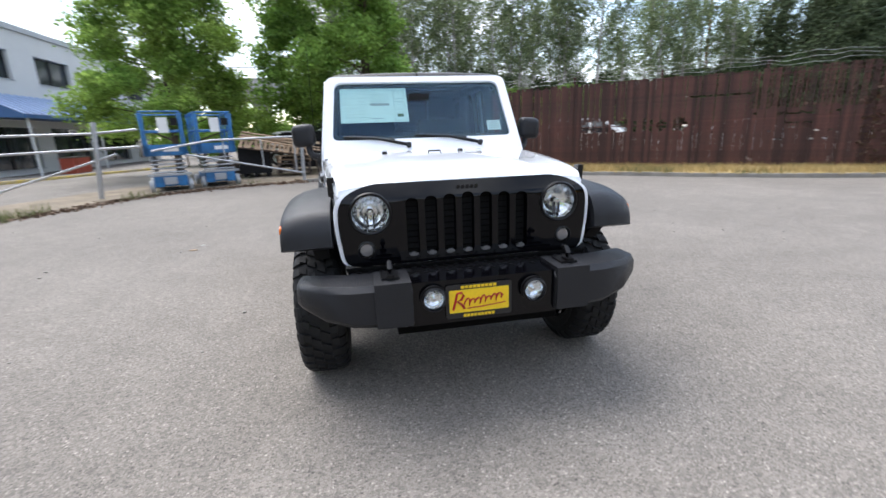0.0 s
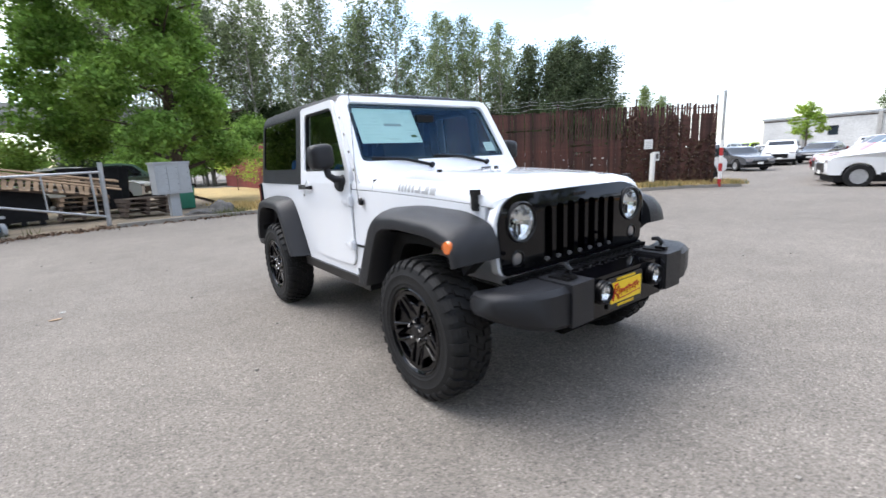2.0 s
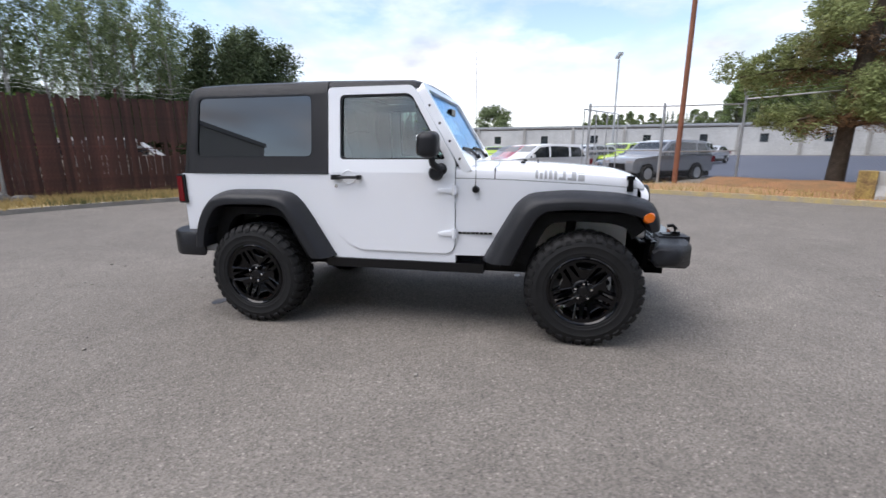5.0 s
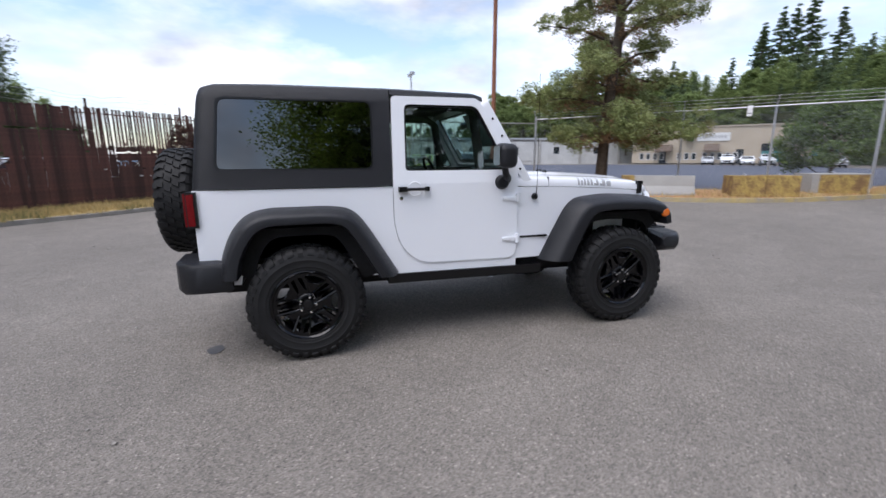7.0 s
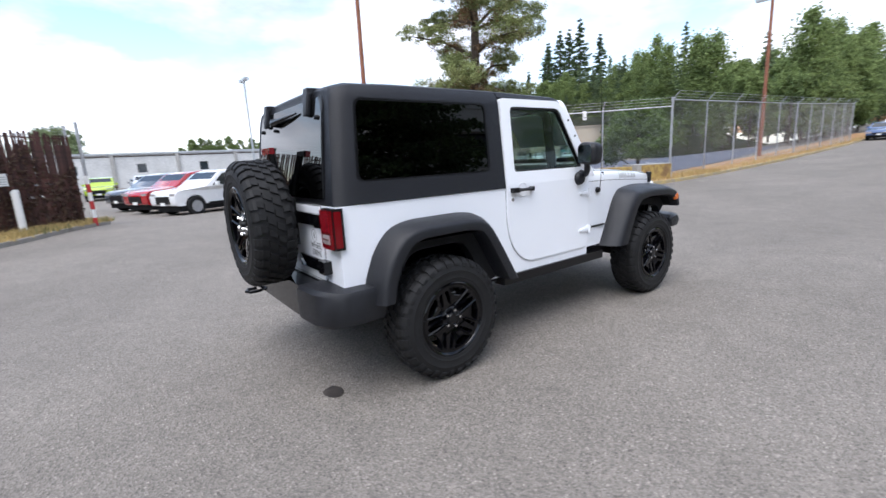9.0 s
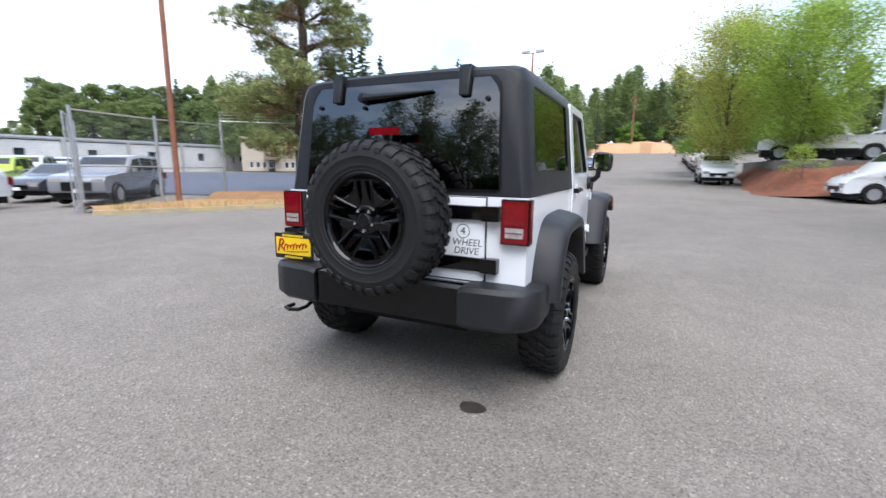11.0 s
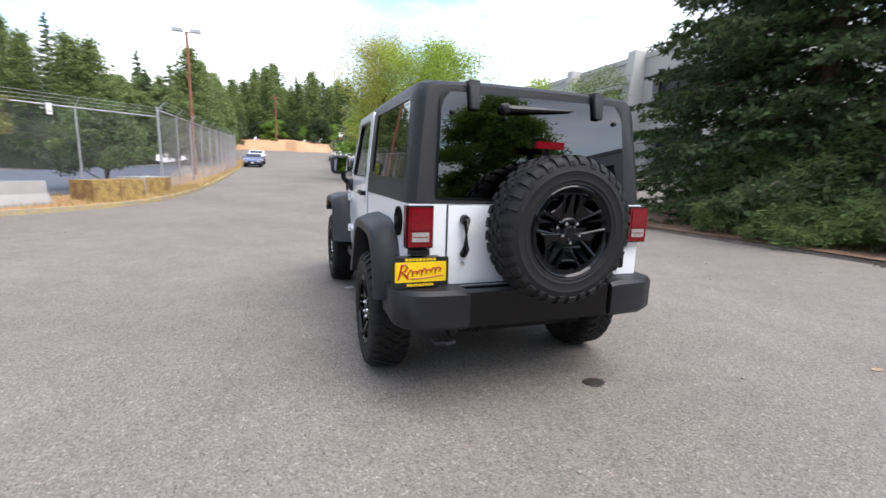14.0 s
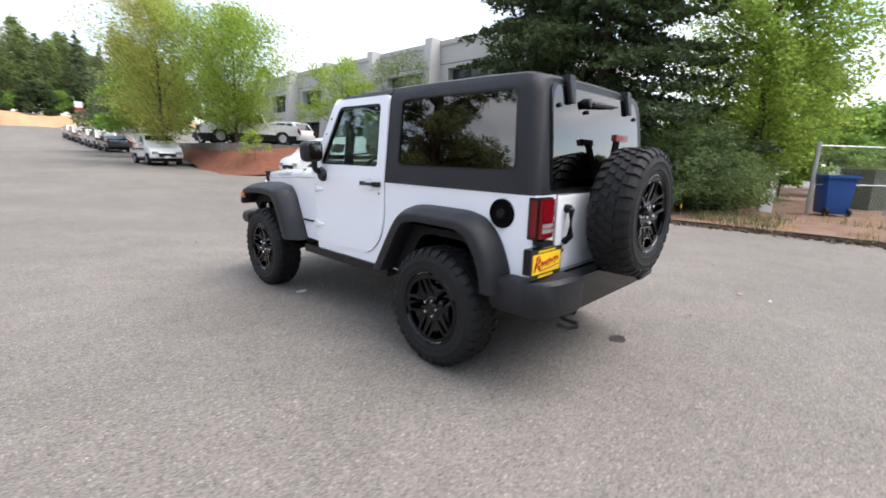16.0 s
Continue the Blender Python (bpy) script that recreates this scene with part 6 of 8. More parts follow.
broadleaf("green_tree", (-14.6, -21.5, height(-14.6, -21.5)), 6.0, 2.3, LIMELEAF, "small green tree before the office block", 73, per=700, size=0.13, r=0.09, start=0.3, n=12)
broadleaf("green_tree", (-18.4, -20.4, height(-18.4, -20.4)), 6.6, 2.2, ALDER, "thin green tree before the office block", 74, per=420, size=0.13, r=0.09, start=0.3, n=12)
broadleaf("green_tree", (-7.0, -36.0, height(-7, -36)), 7.2, 2.8, LEAF, "green tree further along the road", 75, per=800, size=0.26, r=0.10, start=0.15, n=13)
broadleaf("green_tree", (-7.6, -43.0, height(-7.6, -43)), 7.5, 2.9, POPLAR, "dark green tree further along the road", 76, per=800, size=0.26, r=0.10, start=0.12, n=13)
broadleaf("lot_bush", (8.0, -15.8, height(8.0, -15.8)), 3.2, 1.45, HEDGE, "round bush behind the mesh fence", 77, per=1200, size=0.11, r=0.08, start=0.10, n=16)
broadleaf("lot_tree", (62, 13.7, 0), 5.4, 1.6, LIMELEAF, "lone pale green tree before the long warehouse", 78, per=420, size=0.20, r=0.1, start=0.25, n=12)
broadleaf("lot_tree", (92, 9.0, 0), 9.4, 3.8, POPLAR, "round green tree behind the long warehouse", 79, per=800, size=0.34, r=0.1, start=0.25, n=12)
for i, (x, y, s) in enumerate(((5.6, 16.5, 0.45), (5.0, 15.0, 0.30), (5.7, 19.5, 0.5), (5.4, 23.0, 0.4), (4.9, 27.0, 0.55))):
    if i == 0:
        bush = broadleaf("fence_shrub", (x - 0.6, y, 0.1), 2.2, 0.9, LIMELEAF, "straggly yellow-green shrub against the red fence", 80, per=120, size=0.11, r=0.025, group="shrubs at the red fence", start=0.2, n=9)
    else:
        put(bush, x - 0.6, y, i * 1.3, 0.6 + s)

# trees and brush behind the west bed
for i, (x, y, k) in enumerate(((-23, 3.0, 0.62), (-25, 7.5, 0.35), (-27, 0.5, 0.7), (-24, 12, 0.35), (-29, 10, 0.4), (-22, 17, 0.35), (-31, 4, 0.8), (-28, 16, 0.4))):
    put(alder[i % 2] if i % 3 else under, x, y, i * 1.1, k)
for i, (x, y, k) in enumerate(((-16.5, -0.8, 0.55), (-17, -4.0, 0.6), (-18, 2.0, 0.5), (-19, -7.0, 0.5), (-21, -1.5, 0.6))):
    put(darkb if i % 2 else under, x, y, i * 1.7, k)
for x, y, k in ((-7.6, 25, 0.5), (-10.2, 27, 0.55), (-5.0, 27, 0.45)):
    put(under, x, y, x, k)
for i in range(13):
    put(under if i % 2 else darkb, -36 + 3.6 * i, -119 + (i % 3), i * 1.9, 0.9 + 0.1 * (i % 3), 0.3)
put(bush, -7.4, -19.0, 0.4, 0.75, 0.5)


# ---- buildings, fences, poles ----
PANELC = material("tilt_up_concrete", (0.42, 0.41, 0.39), 0.85, vary=0.08, scale=0.4, fine=30, bump=0.1)
WHITEWALL = material("painted_wall", (0.62, 0.63, 0.63), 0.8, vary=0.06, scale=0.5, fine=25, bump=0.1)
BEIGE = material("beige_wall", (0.42, 0.36, 0.28), 0.85, vary=0.08, scale=0.3, fine=20)
OFFGLASS = material("office_glass", (0.030, 0.040, 0.050), 0.08, vary=0.2, scale=0.3, fine=2, spec=0.8)
BLUEMETAL = material("blue_roof_metal", (0.028, 0.095, 0.240), 0.45, vary=0.10, scale=1.0, fine=20)
BLUEPAINT = material("lift_blue_paint", (0.030, 0.185, 0.450), 0.45, vary=0.15, scale=4, fine=40, second=(0.03, 0.12, 0.27))
GREYMETAL = material("grey_painted_metal", (0.40, 0.42, 0.44), 0.5, vary=0.08, scale=3, fine=40)
WOOD = material("weathered_timber", (0.32, 0.22, 0.14), 0.85, vary=0.2, scale=3, fine=40, objects=0.25)
OLDWOOD = material("old_timber_dark", (0.12, 0.09, 0.07), 0.9, vary=0.25, scale=3, fine=40, objects=0.3)
POLEMAT = material("rust_red_pole", (0.26, 0.105, 0.060), 0.85, vary=0.2, scale=2, fine=30)
STONE = material("grey_stone", (0.16, 0.15, 0.14), 0.9, vary=0.25, scale=4, fine=30, bump=0.8)
YBLOCK = material("yellow_block", (0.40, 0.285, 0.085), 0.88, vary=0.28, scale=3.2, fine=30, second=(0.20, 0.12, 0.055), amount=0.50, contrast=0.10, bump=0.3)
REDBAND = material("red_band", (0.45, 0.03, 0.03), 0.6, vary=0.1)
TEAL = material("teal_shopfront", (0.05, 0.20, 0.21), 0.3, vary=0.2, scale=1)
BINBLUE = material("blue_bin_plastic", (0.012, 0.065, 0.25), 0.5, vary=0.1)
OLIVE = material("olive_panel", (0.10, 0.12, 0.08), 0.7, vary=0.15)


def at_ground(x, y, dz=0.0):
    return (x, y, height(x, y) + dz)


# office block: tilt-up concrete with fins, at the west
def office_block():
    t = thing("office_block", (-21.0, -30.0, 1.5), "two-storey grey concrete office block with angled fins", "building")
    y0, y1, h = -22.0, 20.0, 7.55
    wall = box(-14, -0.2, y0, y1, -1.5, h)
    openings, panes = [], []
    fins = [-16.4 + 6.75 * k for k in range(6)]
    for f in fins[:-1]:
        a = f + 1.1
        openings.append(box(-1.4, 0.2, a, a + 4.6, 0.2, 3.0))
        openings.append(box(-1.0, 0.2, a, a + 4.6, 4.2, 6.0))
        panes.append((a, a + 4.6))
    part("wall", cut(wall, openings), PANELC, t)
    part("parapet", box(-14.1, -0.12, y0 - 0.05, y1 + 0.05, h, h + 0.35), PANELC, t)
    for a, b in panes:
        for z0, z1, dx in ((0.2, 3.0, -1.1), (4.2, 6.0, -0.8)):
            w = part("window", box(dx - 0.05, dx, a, b, z0, z1), OFFGLASS, t)
            for k in range(4):
                yy = a + (b - a) * k / 3
                part("mullion", box(dx, dx + 0.05, max(a, yy - 0.03), min(b, yy + 0.03), z0, z1), TRIM, w)
    for a in fins:
        part("fin", soften(plate([(-0.2, -1.5), (1.5, -1.5), (0.7, h + 0.45), (-0.2, h + 0.45)], [], "y", a - 0.35, a + 0.35), 0.02), PANELC, t)
    for z in (2.1, 3.5, 6.3):
        part("joint", box(-0.2, -0.185, y0, y1, z, z + 0.04), DARK, t)
    steps = thing("steps", (-18.6, -23.4, height(-18.6, -23.4)), "short concrete entrance stair with dark rail", "stairs")
    for k in range(6):
        part("step", box(-0.28 * k - 0.28, -0.28 * k, -0.9, 0.9, 0, 0.17 * (k + 1), 0.008), CONCRETE, steps)
    for s in (-0.9, 0.9):
        part("rail", tube([(0, s, 0.05), (0, s, 0.95), (-1.6, s, 1.95), (-1.6, s, 1.0)], 0.03, 6), TRIM, steps)


office_block()


# seams coloured paler than the canopy, to paint the ribs' light and shadow stripes
SEAMBLUE = material("pale_blue_seam", (0.36, 0.48, 0.70), 0.45, vary=0.1, scale=3)


# two-storey white building with blue canopy, at the north-west
def shop_block():
    t = thing("shop_block", (-18.0, 26.0, 0), "two-storey white building with a blue metal canopy", "building")
    y0, y1, h = -3.5, 18.0, 7.6
    wall = box(-12, 0, y0, y1, -0.5, h)
    ops, wins = [], []
    for k in range(4):
        a = y0 + 1.0 + k * 5.4
        ops.append(box(-0.35, 0.3, a, a + 3.3, 5.0, 6.5))
        wins.append((a, a + 3.3, 5.0, 6.5))
        ops.append(box(-0.35, 0.3, a, a + 4.0, 0.3, 2.5))
        wins.append((a, a + 4.0, 0.3, 2.5))
    part("wall", cut(wall, ops), WHITEWALL, t)
    part("roof_edge", box(-12.1, 0.10, y0 - 0.1, y1 + 0.1, h, h + 0.30), GREYMETAL, t)
    for a, b, z0, z1 in wins:
        w = part("window", box(-0.32, -0.27, a, b, z0, z1), OFFGLASS, t)
        for k in range(3):
            yy = a + (b - a) * k / 2
            part("mullion", box(-0.27, -0.20, max(a, yy - 0.04), min(b, yy + 0.04), z0, z1), TRIM, w)
        part("sill", box(-0.3, 0.05, a - 0.05, b + 0.05, z0 - 0.06, z0), GREYMETAL, w)
    part("canopy", plate([(0.0, 4.15), (0.06, 4.15), (2.3, 3.0), (2.3, 2.82), (0.0, 2.90)], [], "y", y0 + 0.5, y1 - 0.2), BLUEMETAL, t)
    n = 36
    for k in range(n):
        yy = y0 + 0.5 + (y1 - y0 - 0.7) * k / n
        part("canopy_seam", raw_bar((0.03, yy, 4.19), (2.33, yy, 3.02), 0.045), SEAMBLUE, t)
    for k in range(4):
        yy = y0 + 1 + k * 6.4
        part("canopy_post", tube([(2.1, yy, -0.3), (2.1, yy, 2.85)], 0.06, 8), WHITEWALL, t)
    bx = thing("red_planter", (-15.3, 25.4, 0.0), "faded red planter box under the canopy", "planter")
    part("tub", box(-0.35, 0.35, -0.75, 0.75, 0.0, 0.80, 0.03), material("faded_red_paint", (0.34, 0.060, 0.030), 0.75, vary=0.2, scale=4), bx)
    part("rim", box(-0.38, 0.38, -0.78, 0.78, 0.80, 0.87, 0.01), OLDWOOD, bx)


def raw_bar(a, b, r):
    return tube([a, b], r, 4)


shop_block()
kerb("kerb_shops", [(-17.0, 13.6), (-14.3, 18.5), (-13.1, 20.9), (-11.3, 24.2), (-10.4, 26.0)], material("yellow_kerb_paint", (0.50, 0.36, 0.075), 0.85, vary=0.2, scale=3, second=(0.36, 0.31, 0.22), amount=0.5), "worn yellow kerb before the shop building", 0.12, 0.22)


# long low warehouse at the east, beige shops beyond the lot, road bridge
def warehouse():
    t = thing("warehouse", (84, -8, -0.6), "long low pale concrete warehouse", "building", turn=-6)
    wall = box(0, 22, -70, 34, 0, 5.6)
    ops, marks = [], []
    for k in range(11):
        a = -66 + k * 9
        ops.append(box(-0.3, 0.4, a, a + 1.3, 2.7, 4.1))
        marks.append(a)
    part("wall", cut(wall, ops), material("weathered_concrete", (0.56, 0.56, 0.55), 0.85, vary=0.16, scale=0.35, fine=5, bump=0.2), t)
    for a in marks:
        part("window", box(0.30, 0.35, a, a + 1.3, 2.7, 4.1), OFFGLASS, t)
        part("pier", box(-0.25, 0.02, a + 4.2, a + 4.7, 0, 5.6), CONCRETE, t)
    part("coping", box(-0.25, 22.2, -70.2, 34.2, 5.6, 5.9), GREYMETAL, t)
    part("stripe", box(-0.06, 0.0, -70, 34, 5.25, 5.4), OLDWOOD, t)


warehouse()


def shops():
    t = thing("shop_row", (55, -70, 0.2), "low beige shop row with awnings behind the lot", "building", turn=222)
    fronts = [(0.4, 3.6), (7.2, 10.6), (14.8, 18.0)]
    small = [-18.6 + 1.15 * k for k in range(4)] + [-12.2 + 1.15 * k for k in range(3)] + [-8.2 + 1.15 * k for k in range(5)]
    wall = box(-19.9, 26, 0, 18, 0, 6.3)
    ops = [box(a, b, -0.3, 0.5, 0.2, 3.3) for a, b in fronts] + [box(a, a + 0.8, -0.3, 0.3, 0.6, 1.9) for a in small] + [box(-15.2, -14.0, -0.3, 0.4, -0.1, 2.4), box(-3.1, -2.0, -0.3, 0.4, -0.1, 2.4)]
    part("wall", cut(wall, ops), BEIGE, t)
    for a, b in fronts:
        part("shop_head", box(a, b, 0.40, 0.46, 2.1, 3.3), OFFGLASS, t)
        p = part("shop_window", box(a, b, 0.40, 0.46, 0.2, 2.1), TEAL, t)
        part("mullion", box((a + b) / 2 - 0.06, (a + b) / 2 + 0.06, 0.32, 0.40, 0.2, 3.3), WHITEWALL, p)
    for a in small:
        w = part("window", box(a, a + 0.8, 0.20, 0.25, 0.6, 1.9), OFFGLASS, t)
        part("window_frame", plate([(a, 0.6), (a + 0.8, 0.6), (a + 0.8, 1.9), (a, 1.9)], [[(a + 0.1, 0.72), (a + 0.7, 0.72), (a + 0.7, 1.78), (a + 0.1, 1.78)]], "y", 0.06, 0.20), WHITEWALL, w)
    for a in (-15.2, -3.1):
        part("door", box(a, a + 1.15, 0.3, 0.36, 0.0, 2.4), OFFGLASS, t)
    for a, b in ((-15.8, -13.0), (-8.0, -5.6)):
        part("awning", plate([(0.0, 3.4), (-1.7, 2.3), (-1.7, 2.1), (0.0, 2.2)], [], "x", a, b), OLDWOOD, t)
        part("awning_post", tube([(a + 0.1, -1.6, 0), (a + 0.1, -1.6, 2.2)], 0.07, 6), OLDWOOD, t)
    sg = part("sign_board", box(-9.2, -4.2, -0.16, -0.02, 3.9, 5.3, 0.03), WHITEWALL, t, "long white sign board")
    for k in range(9):
        part("sign_bar", box(-8.9 + k * 0.48, -8.6 + k * 0.48, -0.18, -0.16, 4.35, 4.85), GREYINK, sg)
    part("coping", box(-20.1, 26.2, -0.2, 18.2, 6.3, 6.5), BEIGE, t)
    part("roof_unit", box(12, 16, 4, 7, 6.5, 7.6, 0.05), WHITEWALL, t)


shops()
lot = strip("sealed_lot", [(7.0, -15.6), (9.8, -11.4), (12.8, -8.0), (18, -7.4), (26, -6)], [(11, -46), (26, -52), (44, -62), (62, -52), (80, -20)], BLUELOT, "dark blue-grey sealed parking lot", rise=0.03, rough=0.0, n=12, step=2.0)

br = thing("road_bridge", (-32, 66, 1.7), "grey elevated road bridge with a railing", "bridge")
part("deck", box(-40, 60, 0, 10, 5.6, 7.0), CONCRETE, br)
part("barrier", box(-40, 60, -0.3, 0.0, 6.6, 8.0), PANELC, br)
for k in range(26):
    part("rail_post", box(-39.5 + k * 4, -39.3 + k * 4, -0.2, -0.05, 8.0, 9.4), STEEL, br)
part("rail", box(-40, 60, -0.18, -0.08, 9.3, 9.45), STEEL, br)
for k in range(6):
    part("pier", box(-36 + k * 18, -34 + k * 18, 3, 7, -2.7, 5.6), CONCRETE, br)

bank = thing("earth_bank", (-4, -108, height(-4, -108)), "bare orange earth bank at the end of the road", "bank", kind="structure")
rings = [[(x, 0 + 1.2 * math.sin(x), -1.0), (x, -3 + math.sin(x * 0.7), 2.2 + 0.4 * math.sin(x * 0.4)), (x, -9, 3.0 + 0.3 * math.sin(x * 0.3)), (x, -30, 3.0)] for x in [-40 + 2.5 * k for k in range(34)]]
part("slope", loft(rings, closed=False), DIRTBANK, bank)


# brown slatted fence with wire along the top
def slat_fence():
    p0, p1 = Vector((5.0, 13.6)), Vector((14.72, 4.66))
    d = (p1 - p0).normalized()
    turn = math.degrees(math.atan2(d.y, d.x))
    t = thing("slat_fence", (p0.x, p0.y, 0.0), "tall rust-brown slatted mesh fence with gaps", "fence", turn=turn)
    L = (p1 - p0).length
    rnd2 = random.Random(4)

    def slat(segs):
        b = None
        for z0, z1, w in segs:
            b = box(-w / 2, w / 2, -0.008, 0.008, z0, z1, bm=b)
        return finish("slat", b, RUSTSLAT, 0)

    H = 2.76
    full = [slat([(0.05, H, 0.094)]), slat([(0.05, H - 0.06, 0.092)]), slat([(0.02, H + 0.02, 0.095)])]
    band = [slat([(0.05, 1.18, 0.09), (1.18, 1.56, 0.016), (1.56, H, 0.093)]), slat([(0.05, 1.20, 0.09), (1.36, 1.42, 0.05), (1.54, H, 0.09)]), slat([(0.05, 1.22, 0.092), (1.22, 1.60, 0.024), (1.60, H, 0.092)]), slat([(0.05, 1.28, 0.094), (1.46, H, 0.093)])]
    slit = [slat([(0.05, 2.12, 0.094), (2.12, 2.18, 0.04), (2.18, H, 0.092)]), slat([(0.05, 2.13, 0.094), (2.18, H - 0.03, 0.094)])]
    bare = [slat([(0.05, 1.18, 0.095), (1.18, 1.30, 0.06), (1.34, 1.54, 0.094), (1.58, 1.72, 0.094), (1.72, H, 0.056)]), slat([(0.05, 0.86, 0.094), (0.90, 1.52, 0.094), (1.52, 1.62, 0.05), (1.62, 1.76, 0.09), (1.76, H + 0.03, 0.054)]), slat([(0.05, 1.08, 0.094), (1.12, 1.78, 0.094), (1.78, H, 0.058)]), slat([(0.05, 0.5, 0.07), (0.5, 1.57, 0.094), (1.62, 1.74, 0.094), (1.74, H - 0.04, 0.052)]), slat([(0.05, 1.70, 0.094), (1.70, H + 0.02, 0.056)])]
    grown = [slat([(0.05, 0.95, 0.094), (1.02, 2.52, 0.094), (2.52, H, 0.060)]), slat([(0.05, 1.30, 0.094), (1.36, 2.35, 0.092), (2.35, H + 0.03, 0.066)]), slat([(0.05, 0.60, 0.07), (0.60, 2.42, 0.094), (2.42, H - 0.05, 0.052)])]
    n = int(L / 0.095)
    for i in range(n):
        u = i / n
        s = i * 0.095
        stretch = noise.noise(Vector((s * 0.55, 2.0, 0)))
        if u > 0.79 + 0.02 * math.sin(i * 0.7):
            me = grown[rnd2.randrange(3)]
        elif u > 0.58 + 0.02 * math.sin(i):
            me = bare[rnd2.randrange(5) if stretch > -0.25 else 4]
        elif 0.46 < u <= 0.60:
            me = slit[rnd2.randrange(2)]
        elif 0.22 < u < 0.46 and rnd2.random() < 0.75 + stretch:
            me = band[rnd2.choice((0, 1, 2, 3))]
        else:
            me = full[rnd2.randrange(3)]
        o = new("slat", me)
        o.parent = t
        o.location = (s + 0.06, rnd2.uniform(-0.006, 0.006), 0)
        o.rotation_euler = (0, radians(rnd2.uniform(-0.5, 0.5)), 0)
    for i in range(6):
        s = L * i / 5
        part("post", tube([(s, 0.07, -0.2), (s, 0.07, H + 0.25)], 0.032, 8), STEEL if i == 5 else RUSTSLAT, t)
    for z in (0.25, 1.38, 2.62):
        part("rail", tube([(0, 0.05, z), (L, 0.05, z)], 0.018, 6), RUSTSLAT, t)
    for k in range(3):
        pts = [(L * i / 40, 0.04 - 0.05 * k, H + 0.10 + 0.11 * k + 0.035 * math.sin(i * 0.9 + k) - 0.03 * math.sin(i * 2.3)) for i in range(41)]
        part("barbed_wire", tube(pts, 0.003, 4), STEEL, t)
    # brush grown into the slats
    c = RNG.uniform(size=(5200, 3)) * [L, 0.22, 1.0]
    c[:, 1] += 0.06
    c[:, 2] = 0.1 + c[:, 2] ** 1.5 * (1.2 + 0.7 * np.sin(c[:, 0] * 1.9) ** 2)
    d = RNG.uniform(size=(5200, 3)) * [0.24 * L, 0.30, 1.0] + [0.76 * L, 0, 0]
    d[:, 2] = 0.15 + d[:, 2] * (1.9 + 0.55 * np.sin(d[:, 0] * 3.1) * np.sin(d[:, 0] * 1.3 + 1))
    d[:, 1] -= 0.06
    c = np.concatenate([c, d])
    o = new("ivy", leaves("ivy", c, 0.12, material("dead_ivy", (0.085, 0.050, 0.032), 0.9, vary=0.2, islands=0.4)))
    o.parent = t
    tagged(o, "dry brown creeper in the fence", kind="stuff")
    return t


slat_fence()


# dark red board fence running back
def red_fence():
    p0, p1 = Vector((5.05, 13.7)), Vector((6.3, 40))
    d = (p1 - p0).normalized()
    t = thing("board_fence", (p0.x, p0.y, 0.05), "dark red board fence running back from the corner", "fence", turn=math.degrees(math.atan2(d.y, d.x)))
    L = (p1 - p0).length
    rnd2 = random.Random(6)
    me = [finish("board", box(-0.096, 0.096, -0.012, 0.012, 0, 2.72 + 0.03 * k, 0.004, 1), REDBOARD) for k in range(3)]
    for i in range(int(L / 0.2)):
        o = new("board", me[rnd2.randrange(3)])
        o.parent = t
        o.location = (i * 0.2 + 0.1, rnd2.uniform(-0.008, 0.008), 0)
    for z in (0.4, 2.3):
        part("rail", box(0, L, -0.07, -0.012, z, z + 0.09), OLDWOOD, t)
    part("corner_post", tube([(-0.10, 0.08, -0.2), (-0.30, 0.10, 3.15)], 0.05, 8), STEEL, t, "leaning galvanised corner post")
    for s, z in ((0.35, 2.62), (4.6, 1.55)):
        part("white_tag", box(s, s + 0.16, 0.014, 0.022, z, z + 0.2), PAPERW, t, "small white notice on the boards")


red_fence()


# mesh fences
def mesh_panel(L, H, pitch=0.07, r=0.0022):
    """Crossing wires of a woven mesh, as thin three-sided rods."""
    verts, faces = [], []

    def rod(a, b):
        k = len(verts)
        for p in (a, b):
            for q in range(3):
                an = q * 2.094
                verts.append((p[0] + r * math.cos(an) * 0.7, r * math.sin(an), p[1] + r * math.cos(an) * 0.7))
        faces.extend([(k, k + 1, k + 4, k + 3), (k + 1, k + 2, k + 5, k + 4), (k + 2, k, k + 3, k + 5)])

    n = int((L + H) / (pitch * 1.414))
    for i in range(n + 1):
        s = i * pitch * 1.414
        for flip in (0, 1):
            a, b = (max(0, s - H), min(s, H)), (min(s, L), max(0, s - L))
            if flip:
                a, b = (L - a[0], a[1]), (L - b[0], b[1])
            if abs(a[0] - b[0]) > 0.02:
                rod(a, b)
    return verts, faces


